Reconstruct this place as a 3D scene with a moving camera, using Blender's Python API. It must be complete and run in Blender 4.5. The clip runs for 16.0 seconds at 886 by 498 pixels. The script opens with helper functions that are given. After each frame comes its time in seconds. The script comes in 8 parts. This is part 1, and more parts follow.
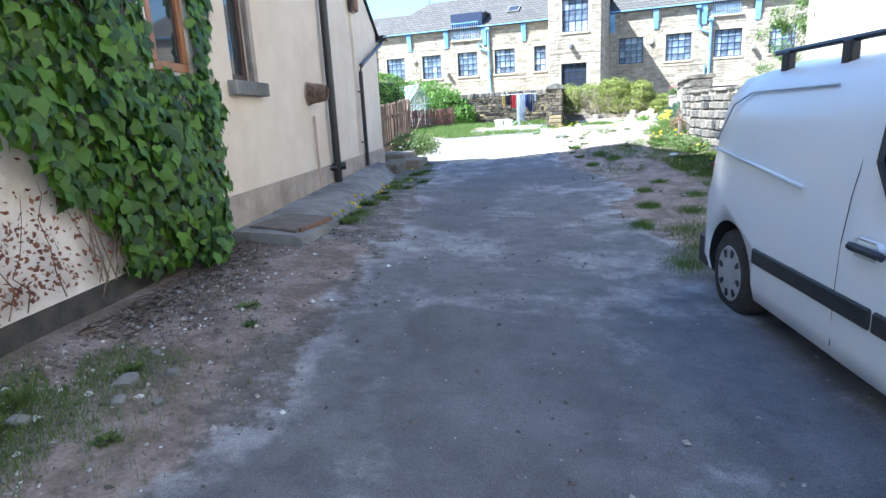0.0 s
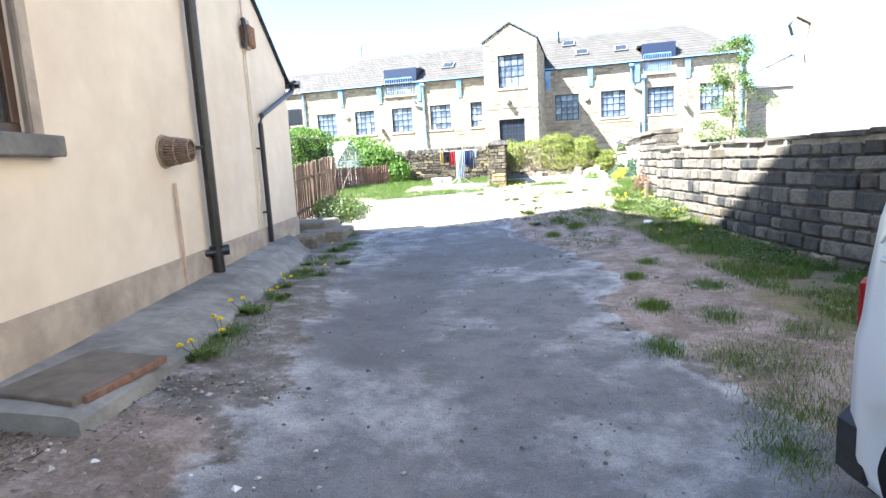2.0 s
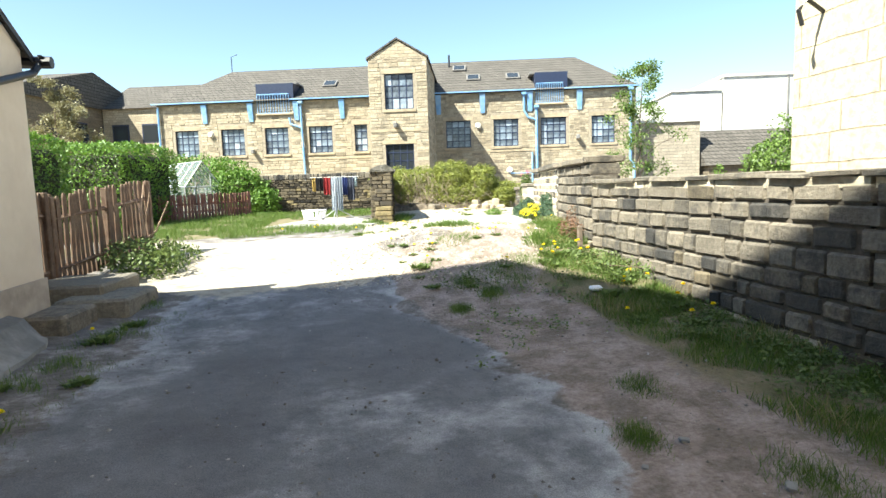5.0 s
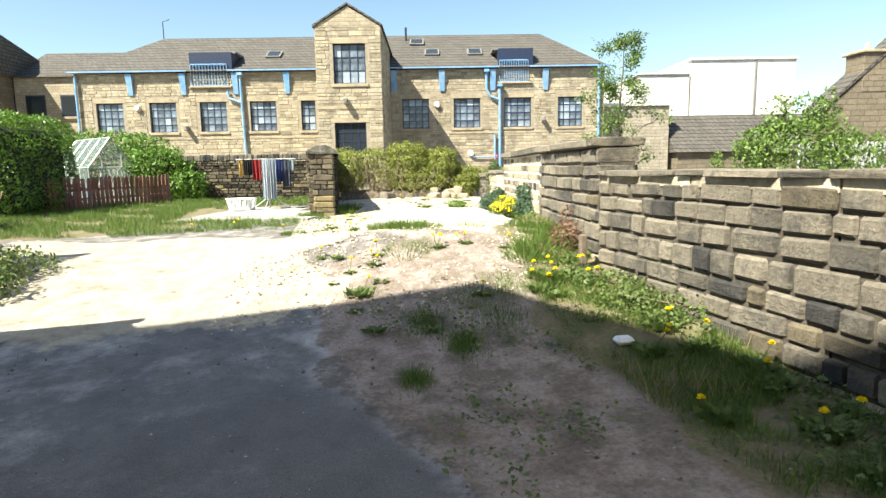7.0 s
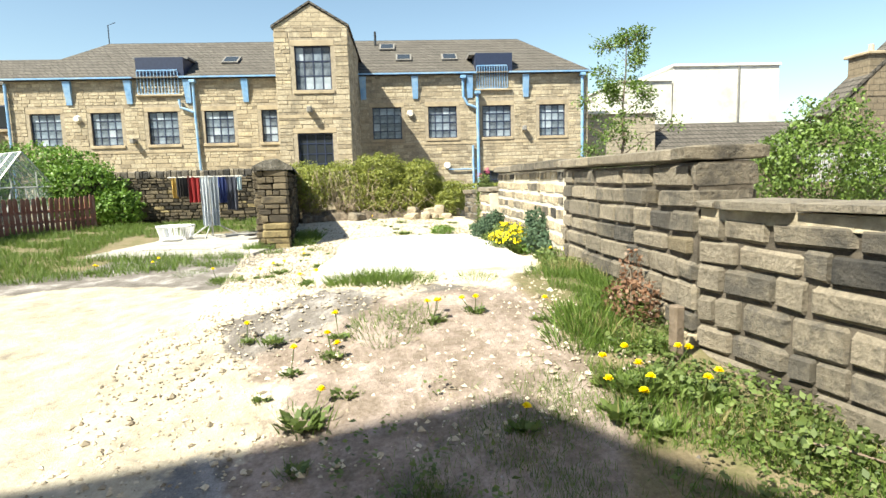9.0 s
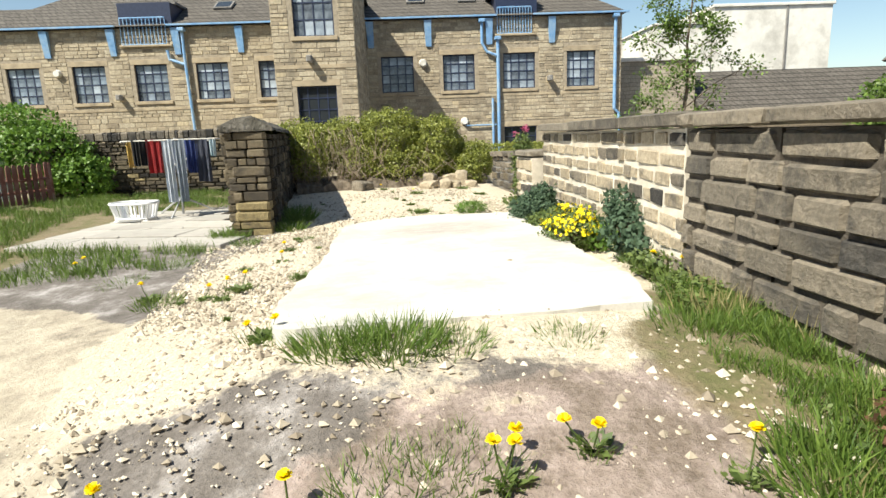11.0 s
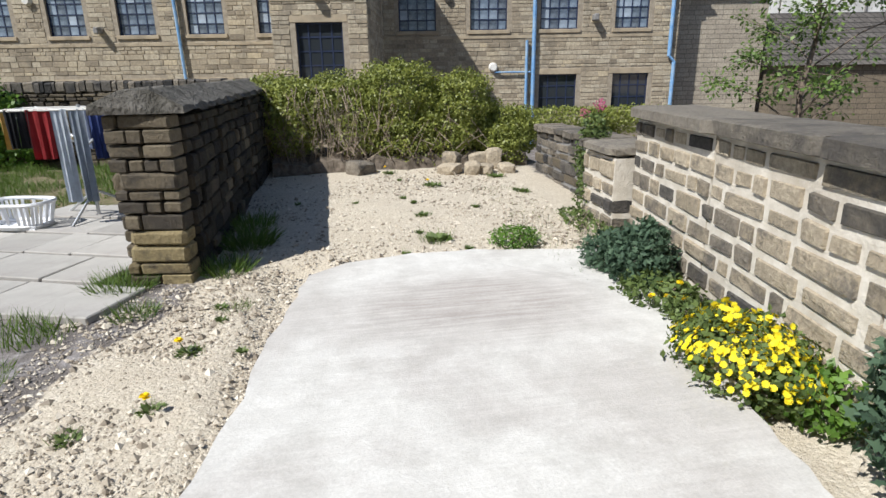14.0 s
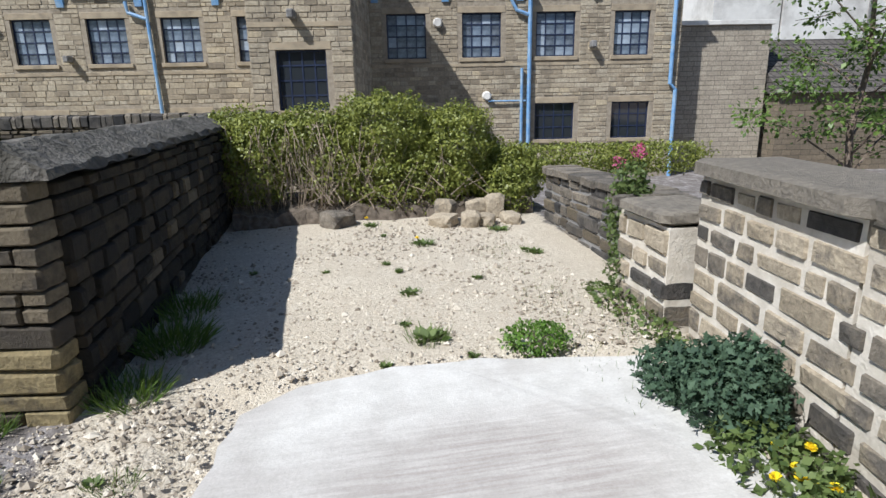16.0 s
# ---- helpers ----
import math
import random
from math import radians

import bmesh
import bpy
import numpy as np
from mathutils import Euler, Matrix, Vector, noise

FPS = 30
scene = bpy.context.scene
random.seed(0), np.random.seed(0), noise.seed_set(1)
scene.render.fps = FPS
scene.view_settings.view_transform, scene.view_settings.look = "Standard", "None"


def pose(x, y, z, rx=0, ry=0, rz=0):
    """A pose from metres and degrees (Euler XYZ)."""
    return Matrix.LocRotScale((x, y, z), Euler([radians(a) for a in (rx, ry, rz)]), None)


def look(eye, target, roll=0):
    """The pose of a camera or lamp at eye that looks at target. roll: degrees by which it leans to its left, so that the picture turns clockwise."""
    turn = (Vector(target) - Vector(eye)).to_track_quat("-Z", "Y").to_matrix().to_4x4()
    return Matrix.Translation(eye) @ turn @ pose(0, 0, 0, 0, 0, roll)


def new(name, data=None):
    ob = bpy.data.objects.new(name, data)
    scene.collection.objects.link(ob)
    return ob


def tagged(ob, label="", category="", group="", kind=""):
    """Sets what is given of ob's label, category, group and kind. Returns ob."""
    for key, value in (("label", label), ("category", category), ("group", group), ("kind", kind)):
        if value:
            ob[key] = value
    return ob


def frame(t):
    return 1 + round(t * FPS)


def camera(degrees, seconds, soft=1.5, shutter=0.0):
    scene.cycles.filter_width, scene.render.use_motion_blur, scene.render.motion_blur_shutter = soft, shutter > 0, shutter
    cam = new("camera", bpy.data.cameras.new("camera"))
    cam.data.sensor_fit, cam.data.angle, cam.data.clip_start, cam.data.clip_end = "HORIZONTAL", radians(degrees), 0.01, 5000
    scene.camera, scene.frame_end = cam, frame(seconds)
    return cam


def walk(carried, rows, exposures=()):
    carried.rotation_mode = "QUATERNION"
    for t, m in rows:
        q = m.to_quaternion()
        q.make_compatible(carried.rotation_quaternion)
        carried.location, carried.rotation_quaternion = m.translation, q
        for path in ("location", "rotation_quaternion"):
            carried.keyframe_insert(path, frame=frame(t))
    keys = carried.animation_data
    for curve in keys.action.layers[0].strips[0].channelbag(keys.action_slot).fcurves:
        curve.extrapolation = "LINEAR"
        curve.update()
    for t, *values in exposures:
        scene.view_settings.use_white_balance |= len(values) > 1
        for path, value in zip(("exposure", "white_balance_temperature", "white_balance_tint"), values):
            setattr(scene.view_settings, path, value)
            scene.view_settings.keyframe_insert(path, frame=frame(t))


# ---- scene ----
cam = camera(75.5, 16.0)
PATH = [
    (0, (2.192, 1.428, 1.6), (1.726, 3.716, 1.046), -3.0),
    (0.5, (2.084, 2.074, 1.606), (1.632, 4.375, 1.097), -3.7),
    (1, (2.027, 2.776, 1.602), (1.616, 5.087, 1.104), -3.7),
    (1.5, (1.973, 3.438, 1.627), (1.614, 5.778, 1.232), -2.3),
    (2, (1.897, 4.08, 1.692), (1.686, 6.445, 1.344), -3.2),
    (2.5, (1.897, 4.708, 1.745), (1.558, 7.061, 1.417), -2.3),
    (3, (1.883, 5.327, 1.771), (1.603, 7.691, 1.468), -3.9),
    (3.5, (1.89, 5.962, 1.764), (1.669, 8.342, 1.556), -2.9),
    (4, (1.956, 6.596, 1.764), (1.908, 8.987, 1.55), -3.0),
    (4.5, (1.991, 7.232, 1.763), (2.274, 9.604, 1.524), -2.7),
    (5, (2.07, 7.901, 1.777), (2.328, 10.273, 1.52), -1.8),
    (7.5, (2.533, 11.202, 1.927), (3.014, 13.528, 1.582), -1.6),
    (8, (2.6, 11.863, 1.991), (3.086, 14.186, 1.638), -2.8),
    (8.5, (2.692, 12.52, 2.003), (3.098, 14.86, 1.657), -2.0),
    (9, (2.749, 13.168, 2.008), (3.298, 15.486, 1.718), -1.6),
    (9.5, (2.839, 13.812, 1.996), (3.34, 16.135, 1.661), -2.5),
    (12, (3.366, 16.922, 2.284), (3.841, 19.223, 1.788), -2.1),
    (12.5, (3.512, 17.459, 2.393), (3.852, 19.786, 1.913), -1.1),
    (13, (3.584, 18.02, 2.464), (4.058, 20.303, 1.895), -1.0),
    (13.5, (3.691, 18.539, 2.47), (4.13, 20.806, 1.814), -2.9),
    (14, (3.745, 19.054, 2.527), (4.142, 21.313, 1.824), -0.9),
    (14.5, (3.802, 19.596, 2.606), (4.374, 21.804, 1.856), -2.5),
    (15, (3.931, 20.042, 2.642), (4.357, 22.336, 2.077), -1.2),
    (15.5, (4.009, 20.378, 2.638), (4.472, 22.681, 2.143), -0.5),
    (16, (4.019, 20.63, 2.632), (4.456, 22.912, 2.027), -1.1),
]
EXPOSURES = [(0, 2.3, 5100, 5), (1.0, 2.75, 5500, 6), (2.5, 2.75, 5800, 6), (3.5, 2.4, 6200, 5), (5.0, 1.9, 6500, -1), (7.5, 1.6, 6900, 0), (9.5, 1.4, 7000, 0), (12, 0.65, 6500, 6), (16, 0.35, 5800, 9)]
walk(cam, [(t, look(eye, target, roll)) for t, eye, target, roll in PATH], EXPOSURES)
SITE = 1.2

# ---- world, sun ----
SUN_TRAVEL = Vector((0.73, 0.41, -1.0)).normalized()
world = bpy.data.worlds.new("world")
scene.world = world
world.use_nodes = True
wn = world.node_tree.nodes
wl = world.node_tree.links
sky = wn.new("ShaderNodeTexSky")
sky.sky_type = "NISHITA"
sky.sun_disc = False
sky.sun_elevation = radians(50)
sky.sun_rotation = radians(241)
sky.air_density, sky.dust_density, sky.ozone_density = 1.0, 0.6, 1.0
wl.new(sky.outputs[0], wn["Background"].inputs[0])
wn["Background"].inputs[1].default_value = 0.075
sun_data = bpy.data.lights.new("sun", "SUN")
sun_data.energy = 5.0
sun_data.angle = radians(0.53)
sun_data.color = (1.0, 0.94, 0.85)
sun = new("sun", sun_data)
sun.matrix_world = look((-20, -12, 30), Vector((-20, -12, 30)) + SUN_TRAVEL)

# ---- materials ----
MATS = {}


def ramp(nt, fac, stops):
    n = nt.nodes.new("ShaderNodeValToRGB")
    el = n.color_ramp.elements
    while len(el) < len(stops):
        el.new(0.5)
    for e, (p, c) in zip(el, stops):
        e.position, e.color = p, (*c, 1)
    nt.links.new(fac, n.inputs[0])
    return n.outputs[0]


def noise_tex(nt, co, scale, detail=5, rough=0.6):
    n = nt.nodes.new("ShaderNodeTexNoise")
    n.inputs["Scale"].default_value = scale
    n.inputs["Detail"].default_value = detail
    n.inputs["Roughness"].default_value = rough
    nt.links.new(co, n.inputs["Vector"])
    return n.outputs[0]


def mix(nt, fac, a, b, how="MIX"):
    n = nt.nodes.new("ShaderNodeMix")
    n.data_type, n.blend_type = "RGBA", how
    for value, sock in ((fac, n.inputs[0]), (a, n.inputs[6]), (b, n.inputs[7])):
        if isinstance(value, (int, float)):
            sock.default_value = value
        elif isinstance(value, tuple):
            sock.default_value = (*value, 1)
        else:
            nt.links.new(value, sock)
    return n.outputs[2]


def maths(nt, how, a, b=0.0):
    n = nt.nodes.new("ShaderNodeMath")
    n.operation = how
    for value, sock in ((a, n.inputs[0]), (b, n.inputs[1])):
        if isinstance(value, (int, float)):
            sock.default_value = value
        else:
            nt.links.new(value, sock)
    return n.outputs[0]


def start(name):
    m = bpy.data.materials.new(name)
    m.use_nodes = True
    nt = m.node_tree
    b = nt.nodes["Principled BSDF"]
    co = nt.nodes.new("ShaderNodeTexCoord").outputs["Object"]
    return m, nt, b, co


def bump(nt, b, height, strength, distance=0.01):
    n = nt.nodes.new("ShaderNodeBump")
    n.inputs["Strength"].default_value = strength
    n.inputs["Distance"].default_value = distance
    nt.links.new(height, n.inputs["Height"])
    nt.links.new(n.outputs[0], b.inputs["Normal"])


def surf(name, c1, c2, scale=6.0, rough=0.85, bump_s=0.3, bump_d=0.004, c3=None, big=0.7, metal=0.0, vary=0.0, fine=60.0):
    """Two-scale noise between two colours, with fine relief; vary shifts each object's brightness."""
    if name in MATS:
        return MATS[name]
    m, nt, b, co = start(name)
    n1 = noise_tex(nt, co, scale)
    col = ramp(nt, n1, [(0.35, c1), (0.65, c2)])
    if c3:
        col = mix(nt, ramp(nt, noise_tex(nt, co, big, 6, 0.7), [(0.45, (0, 0, 0)), (0.68, (1, 1, 1))]), col, c3)
    if vary:
        info = nt.nodes.new("ShaderNodeObjectInfo")
        k = maths(nt, "ADD", maths(nt, "MULTIPLY", info.outputs["Random"], vary * 2), 1 - vary)
        hsv = nt.nodes.new("ShaderNodeHueSaturation")
        nt.links.new(k, hsv.inputs["Value"])
        nt.links.new(col, hsv.inputs["Color"])
        col = hsv.outputs[0]
    nt.links.new(col, b.inputs["Base Color"])
    b.inputs["Roughness"].default_value = rough
    b.inputs["Metallic"].default_value = metal
    if bump_s:
        h = maths(nt, "ADD", noise_tex(nt, co, fine, 4, 0.6), maths(nt, "MULTIPLY", n1, 1.5))
        bump(nt, b, h, bump_s, bump_d)
    MATS[name] = m
    return m


def leafy(name, dark, light, rough=0.5):
    """Leaves that differ one from the next and let some light through."""
    if name in MATS:
        return MATS[name]
    m, nt, b, co = start(name)
    g = nt.nodes.new("ShaderNodeNewGeometry")
    col = ramp(nt, g.outputs["Random Per Island"], [(0.0, dark), (0.55, tuple((a + c) / 2 for a, c in zip(dark, light))), (1.0, light)])
    col = mix(nt, maths(nt, "MULTIPLY", noise_tex(nt, co, 2.2, 3), 0.5), col, dark)
    nt.links.new(col, b.inputs["Base Color"])
    b.inputs["Roughness"].default_value = rough
    tr = nt.nodes.new("ShaderNodeBsdfTranslucent")
    nt.links.new(mix(nt, 0.5, col, light), tr.inputs[0])
    ms = nt.nodes.new("ShaderNodeMixShader")
    ms.inputs[0].default_value = 0.3
    nt.links.new(b.outputs[0], ms.inputs[1])
    nt.links.new(tr.outputs[0], ms.inputs[2])
    nt.links.new(ms.outputs[0], nt.nodes["Material Output"].inputs[0])
    MATS[name] = m
    return m


def pane_mat():
    """Small panes: sky reflections painted into the colour of some, pale blinds or dark rooms behind others."""
    m, nt, b, co = start("mill_panes")
    info = nt.nodes.new("ShaderNodeObjectInfo")
    # pale blue tones and blotches paint the reflected sky into the base colour
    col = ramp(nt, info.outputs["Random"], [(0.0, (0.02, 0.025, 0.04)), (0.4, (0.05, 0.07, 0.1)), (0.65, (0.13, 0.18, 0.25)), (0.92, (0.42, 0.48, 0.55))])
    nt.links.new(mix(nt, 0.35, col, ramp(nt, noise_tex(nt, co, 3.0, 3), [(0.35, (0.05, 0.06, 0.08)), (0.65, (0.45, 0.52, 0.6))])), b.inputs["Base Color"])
    b.inputs["Roughness"].default_value = 0.08
    return m


def glass_mat():
    m, nt, b, co = start("window_glass")
    b.inputs["Base Color"].default_value = (0.03, 0.035, 0.04, 1)
    b.inputs["Roughness"].default_value = 0.04
    b.inputs["Specular IOR Level"].default_value = 0.9
    bump(nt, b, noise_tex(nt, co, 1.3, 2), 0.05, 0.02)
    return m


def coursed(name, c1, c2, mortar, bw, bh, msize, dark=0.5):
    """Coursed masonry for walls that stay far off; runs along the object's x."""
    m, nt, b, co = start(name)
    sep = nt.nodes.new("ShaderNodeSeparateXYZ")
    nt.links.new(co, sep.inputs[0])
    cmb = nt.nodes.new("ShaderNodeCombineXYZ")
    wob = maths(nt, "MULTIPLY", noise_tex(nt, co, 1.7, 3), 0.05)
    nt.links.new(maths(nt, "ADD", sep.outputs[0], sep.outputs[1]), cmb.inputs[0])
    nt.links.new(maths(nt, "ADD", sep.outputs[2], wob), cmb.inputs[1])
    br = nt.nodes.new("ShaderNodeTexBrick")
    br.offset, br.squash, br.squash_frequency = 0.43, 0.72, 3
    br.inputs["Scale"].default_value = 1.0
    br.inputs["Brick Width"].default_value = bw
    br.inputs["Row Height"].default_value = bh
    br.inputs["Mortar Size"].default_value = msize
    br.inputs["Mortar Smooth"].default_value = 0.4
    br.inputs["Color1"].default_value = (*c1, 1)
    br.inputs["Color2"].default_value = (*c2, 1)
    br.inputs["Mortar"].default_value = (*mortar, 1)
    nt.links.new(cmb.outputs[0], br.inputs["Vector"])
    fine = noise_tex(nt, co, 14, 5)
    col = mix(nt, 0.75, br.outputs[0], ramp(nt, fine, [(0.3, (0.45, 0.43, 0.4)), (0.7, (1, 1, 1))]), "MULTIPLY")
    col = mix(nt, ramp(nt, noise_tex(nt, co, 0.55, 7, 0.72), [(0.48, (0, 0, 0)), (0.72, (dark, dark, dark))]), col, tuple(0.35 * c for c in c1))
    nt.links.new(col, b.inputs["Base Color"])
    b.inputs["Roughness"].default_value = 0.92
    h = maths(nt, "ADD", maths(nt, "MULTIPLY", br.outputs["Fac"], -1.0), maths(nt, "MULTIPLY", fine, 0.8))
    bump(nt, b, h, 0.8, 0.02)
    return m


def stone_mat(name, c1, c2, soot, soot_amount=0.5, fine=26.0):
    """Weathered gritstone: each stone its own tone, grain, bedding streaks and black crust."""
    m, nt, b, co = start(name)
    info = nt.nodes.new("ShaderNodeObjectInfo")
    geo = nt.nodes.new("ShaderNodeNewGeometry")
    off = nt.nodes.new("ShaderNodeVectorMath")
    off.operation = "ADD"
    nt.links.new(geo.outputs["Position"], off.inputs[0])
    sc = nt.nodes.new("ShaderNodeVectorMath")
    sc.operation = "SCALE"
    nt.links.new(geo.outputs["Position"], sc.inputs[0])
    cmb = nt.nodes.new("ShaderNodeCombineXYZ")
    for i in range(3):
        nt.links.new(maths(nt, "MULTIPLY", info.outputs["Random"], 37.0 + i * 11), cmb.inputs[i])
    nt.links.new(cmb.outputs[0], off.inputs[1])
    p = off.outputs[0]
    tone = ramp(nt, info.outputs["Random"], [(0.0, c1), (0.35, c2), (0.7, tuple(0.5 * (a + c) for a, c in zip(c1, c2))), (1.0, tuple(0.72 * c for c in c1))])
    grain = noise_tex(nt, p, fine, 6, 0.7)
    mp = nt.nodes.new("ShaderNodeMapping")
    mp.inputs["Scale"].default_value = (3, 3, 11)
    nt.links.new(p, mp.inputs["Vector"])
    bed = noise_tex(nt, mp.outputs[0], 1.6, 4)
    col = mix(nt, 0.85, tone, ramp(nt, grain, [(0.25, (0.42, 0.4, 0.38)), (0.7, (1.15, 1.12, 1.08))]), "MULTIPLY")
    col = mix(nt, 0.3, col, ramp(nt, bed, [(0.3, (0.55, 0.53, 0.5)), (0.7, (1.1, 1.08, 1.05))]), "MULTIPLY")
    crust = ramp(nt, maths(nt, "ADD", noise_tex(nt, p, 4.5, 7, 0.75), maths(nt, "MULTIPLY", maths(nt, "SUBTRACT", info.outputs["Random"], 0.5), 0.22)),
                 [(0.62 - 0.3 * soot_amount, (0, 0, 0)), (0.75 - 0.2 * soot_amount, (1, 1, 1))])
    col = mix(nt, maths(nt, "MULTIPLY", crust, 0.85), col, soot)
    nt.links.new(col, b.inputs["Base Color"])
    b.inputs["Roughness"].default_value = 0.93
    h = maths(nt, "ADD", grain, maths(nt, "MULTIPLY", bed, 0.5))
    bump(nt, b, h, 1.0, 0.022)
    return m


def slab_mat():
    """Pale concrete dragged with a stiff brush, with grey scuffs, pits and damp-looking stains."""
    m, nt, b, co = start("brushed_pale_concrete")
    mp = nt.nodes.new("ShaderNodeMapping")
    mp.inputs["Rotation"].default_value = (0, 0, 0.35)
    mp.inputs["Scale"].default_value = (2.2, 34, 2)
    nt.links.new(co, mp.inputs["Vector"])
    wobble = nt.nodes.new("ShaderNodeVectorMath")
    wobble.operation = "ADD"
    nt.links.new(mp.outputs[0], wobble.inputs[0])
    nt.links.new(mix(nt, 1.0, (0, 0, 0), noise_tex(nt, co, 1.5, 3)), wobble.inputs[1])
    strokes = noise_tex(nt, wobble.outputs[0], 1.0, 5, 0.65)
    patch = noise_tex(nt, co, 0.75, 6, 0.65)
    mid, fine = noise_tex(nt, co, 5, 6, 0.7), noise_tex(nt, co, 75, 4, 0.7)
    col = ramp(nt, mid, [(0.3, (0.48, 0.462, 0.43)), (0.6, (0.61, 0.592, 0.558))])
    stain = maths(nt, "MULTIPLY", ramp(nt, patch, [(0.5, (0, 0, 0)), (0.6, (1, 1, 1))]), ramp(nt, strokes, [(0.36, (1, 1, 1)), (0.7, (0.75, 0.75, 0.75))]))
    far = nt.nodes.new("ShaderNodeVectorMath")
    far.operation = "DISTANCE"
    squash = nt.nodes.new("ShaderNodeMapping")
    squash.inputs["Scale"].default_value = (1.0, 1.7, 1.0)
    nt.links.new(co, squash.inputs["Vector"])
    nt.links.new(squash.outputs[0], far.inputs[0])
    far.inputs[1].default_value = (3.8, 18.95 * 1.7, 0.78)
    blot = ramp(nt, maths(nt, "ADD", maths(nt, "MULTIPLY", far.outputs["Value"], 0.4), maths(nt, "MULTIPLY", patch, 0.6)), [(0.5, (1, 1, 1)), (0.76, (0, 0, 0))])
    stain = maths(nt, "MAXIMUM", maths(nt, "MULTIPLY", stain, 0.55), maths(nt, "MULTIPLY", blot, ramp(nt, strokes, [(0.42, (1, 1, 1)), (0.6, (0.6, 0.6, 0.6))])))
    col = mix(nt, maths(nt, "MULTIPLY", stain, 0.7), col, (0.29, 0.25, 0.228))
    col = mix(nt, 0.13, col, ramp(nt, strokes, [(0.3, (0.7, 0.7, 0.7)), (0.7, (1.15, 1.15, 1.15))]), "MULTIPLY")
    col = mix(nt, 0.4, col, ramp(nt, fine, [(0.3, (0.7, 0.69, 0.67)), (0.7, (1.15, 1.15, 1.15))]), "MULTIPLY")
    nt.links.new(col, b.inputs["Base Color"])
    b.inputs["Roughness"].default_value = 0.9
    bump(nt, b, maths(nt, "ADD", maths(nt, "MULTIPLY", strokes, 0.7), fine), 0.6, 0.004)
    return m


M_GLASS = glass_mat()
M_PANE = pane_mat()
M_RENDER = surf("cream_render", (0.68, 0.58, 0.47), (0.74, 0.64, 0.53), 3.0, 0.9, 0.25, 0.003, (0.60, 0.50, 0.40), 0.5, fine=120)
M_WHITEWALL = surf("pinkish_white_paint", (0.74, 0.7, 0.69), (0.82, 0.78, 0.77), 4.0, 0.85, 0.25, 0.003, (0.5, 0.45, 0.42), 1.6, fine=90)
M_PLINTH = surf("bare_plinth_render", (0.36, 0.30, 0.25), (0.45, 0.38, 0.32), 5.0, 0.92, 0.4, 0.004, (0.24, 0.2, 0.17), 1.4)
M_TAR = surf("black_bitumen", (0.03, 0.03, 0.03), (0.07, 0.065, 0.06), 9, 0.8, 0.5, 0.006)
M_BLACKPIPE = surf("black_painted_iron", (0.012, 0.012, 0.014), (0.022, 0.022, 0.024), 12, 0.35, 0.15, 0.002)
M_BROWNPIPE = surf("pinkish_copper_pipe", (0.42, 0.3, 0.24), (0.5, 0.38, 0.3), 12, 0.6, 0.15, 0.002)
M_CONC = surf("rough_grey_concrete", (0.19, 0.185, 0.18), (0.29, 0.28, 0.27), 5, 0.92, 0.6, 0.008, (0.12, 0.115, 0.11), 1.5, fine=40)
M_SLAB = slab_mat()
M_WHITE = surf("white_car_paint", (0.82, 0.85, 0.9), (0.83, 0.86, 0.9), 2, 0.22, 0)
M_BLACKPL = surf("black_plastic", (0.02, 0.02, 0.022), (0.035, 0.035, 0.038), 20, 0.55, 0.2, 0.002)
M_RUBBER = surf("tyre_rubber", (0.018, 0.018, 0.018), (0.04, 0.038, 0.036), 20, 0.85, 0.3, 0.002)
M_HUB = surf("grey_hubcap_plastic", (0.42, 0.42, 0.43), (0.5, 0.5, 0.51), 6, 0.35, 0.1, 0.001, metal=0.3)
M_RED = surf("red_lens", (0.3, 0.01, 0.01), (0.38, 0.015, 0.012), 5, 0.15, 0)
M_BLUE = surf("blue_painted_metal", (0.12, 0.27, 0.5), (0.2, 0.37, 0.62), 6, 0.5, 0.1, 0.002, (0.3, 0.42, 0.55), 2.0)
M_SLATE = coursed("roof_tiles", (0.105, 0.094, 0.084), (0.145, 0.13, 0.117), (0.03, 0.027, 0.024), 0.3, 0.2, 0.022, 0.3)
M_MILL = coursed("mill_sandstone", (0.58, 0.49, 0.36), (0.42, 0.355, 0.26), (0.27, 0.23, 0.17), 0.42, 0.15, 0.01, 0.5)
M_JOINT = surf("mill_joints", (0.24, 0.2, 0.15), (0.36, 0.31, 0.24), 8, 0.95, 0.4, 0.006)
M_ASHLAR = coursed("pale_sandstone", (0.62, 0.54, 0.4), (0.57, 0.49, 0.36), (0.4, 0.34, 0.25), 0.9, 0.27, 0.01, 0.08)
M_FARSTONE = coursed("old_sandstone", (0.26, 0.21, 0.15), (0.2, 0.165, 0.12), (0.12, 0.1, 0.075), 0.5, 0.2, 0.012, 0.5)
M_OUTSTONE = coursed("stained_pale_stone", (0.5, 0.44, 0.35), (0.4, 0.35, 0.28), (0.25, 0.22, 0.18), 0.5, 0.17, 0.012, 0.6)
M_LINTEL = surf("sawn_sandstone", (0.36, 0.29, 0.2), (0.42, 0.35, 0.25), 8, 0.9, 0.4, 0.005, (0.2, 0.165, 0.12), 2.0)
M_NAVY = surf("dark_blue_paint", (0.012, 0.02, 0.05), (0.02, 0.03, 0.07), 10, 0.45, 0.1, 0.001)
M_BROWNFRAME = surf("orange_brown_frame", (0.28, 0.12, 0.05), (0.34, 0.15, 0.07), 10, 0.4, 0.1, 0.001)
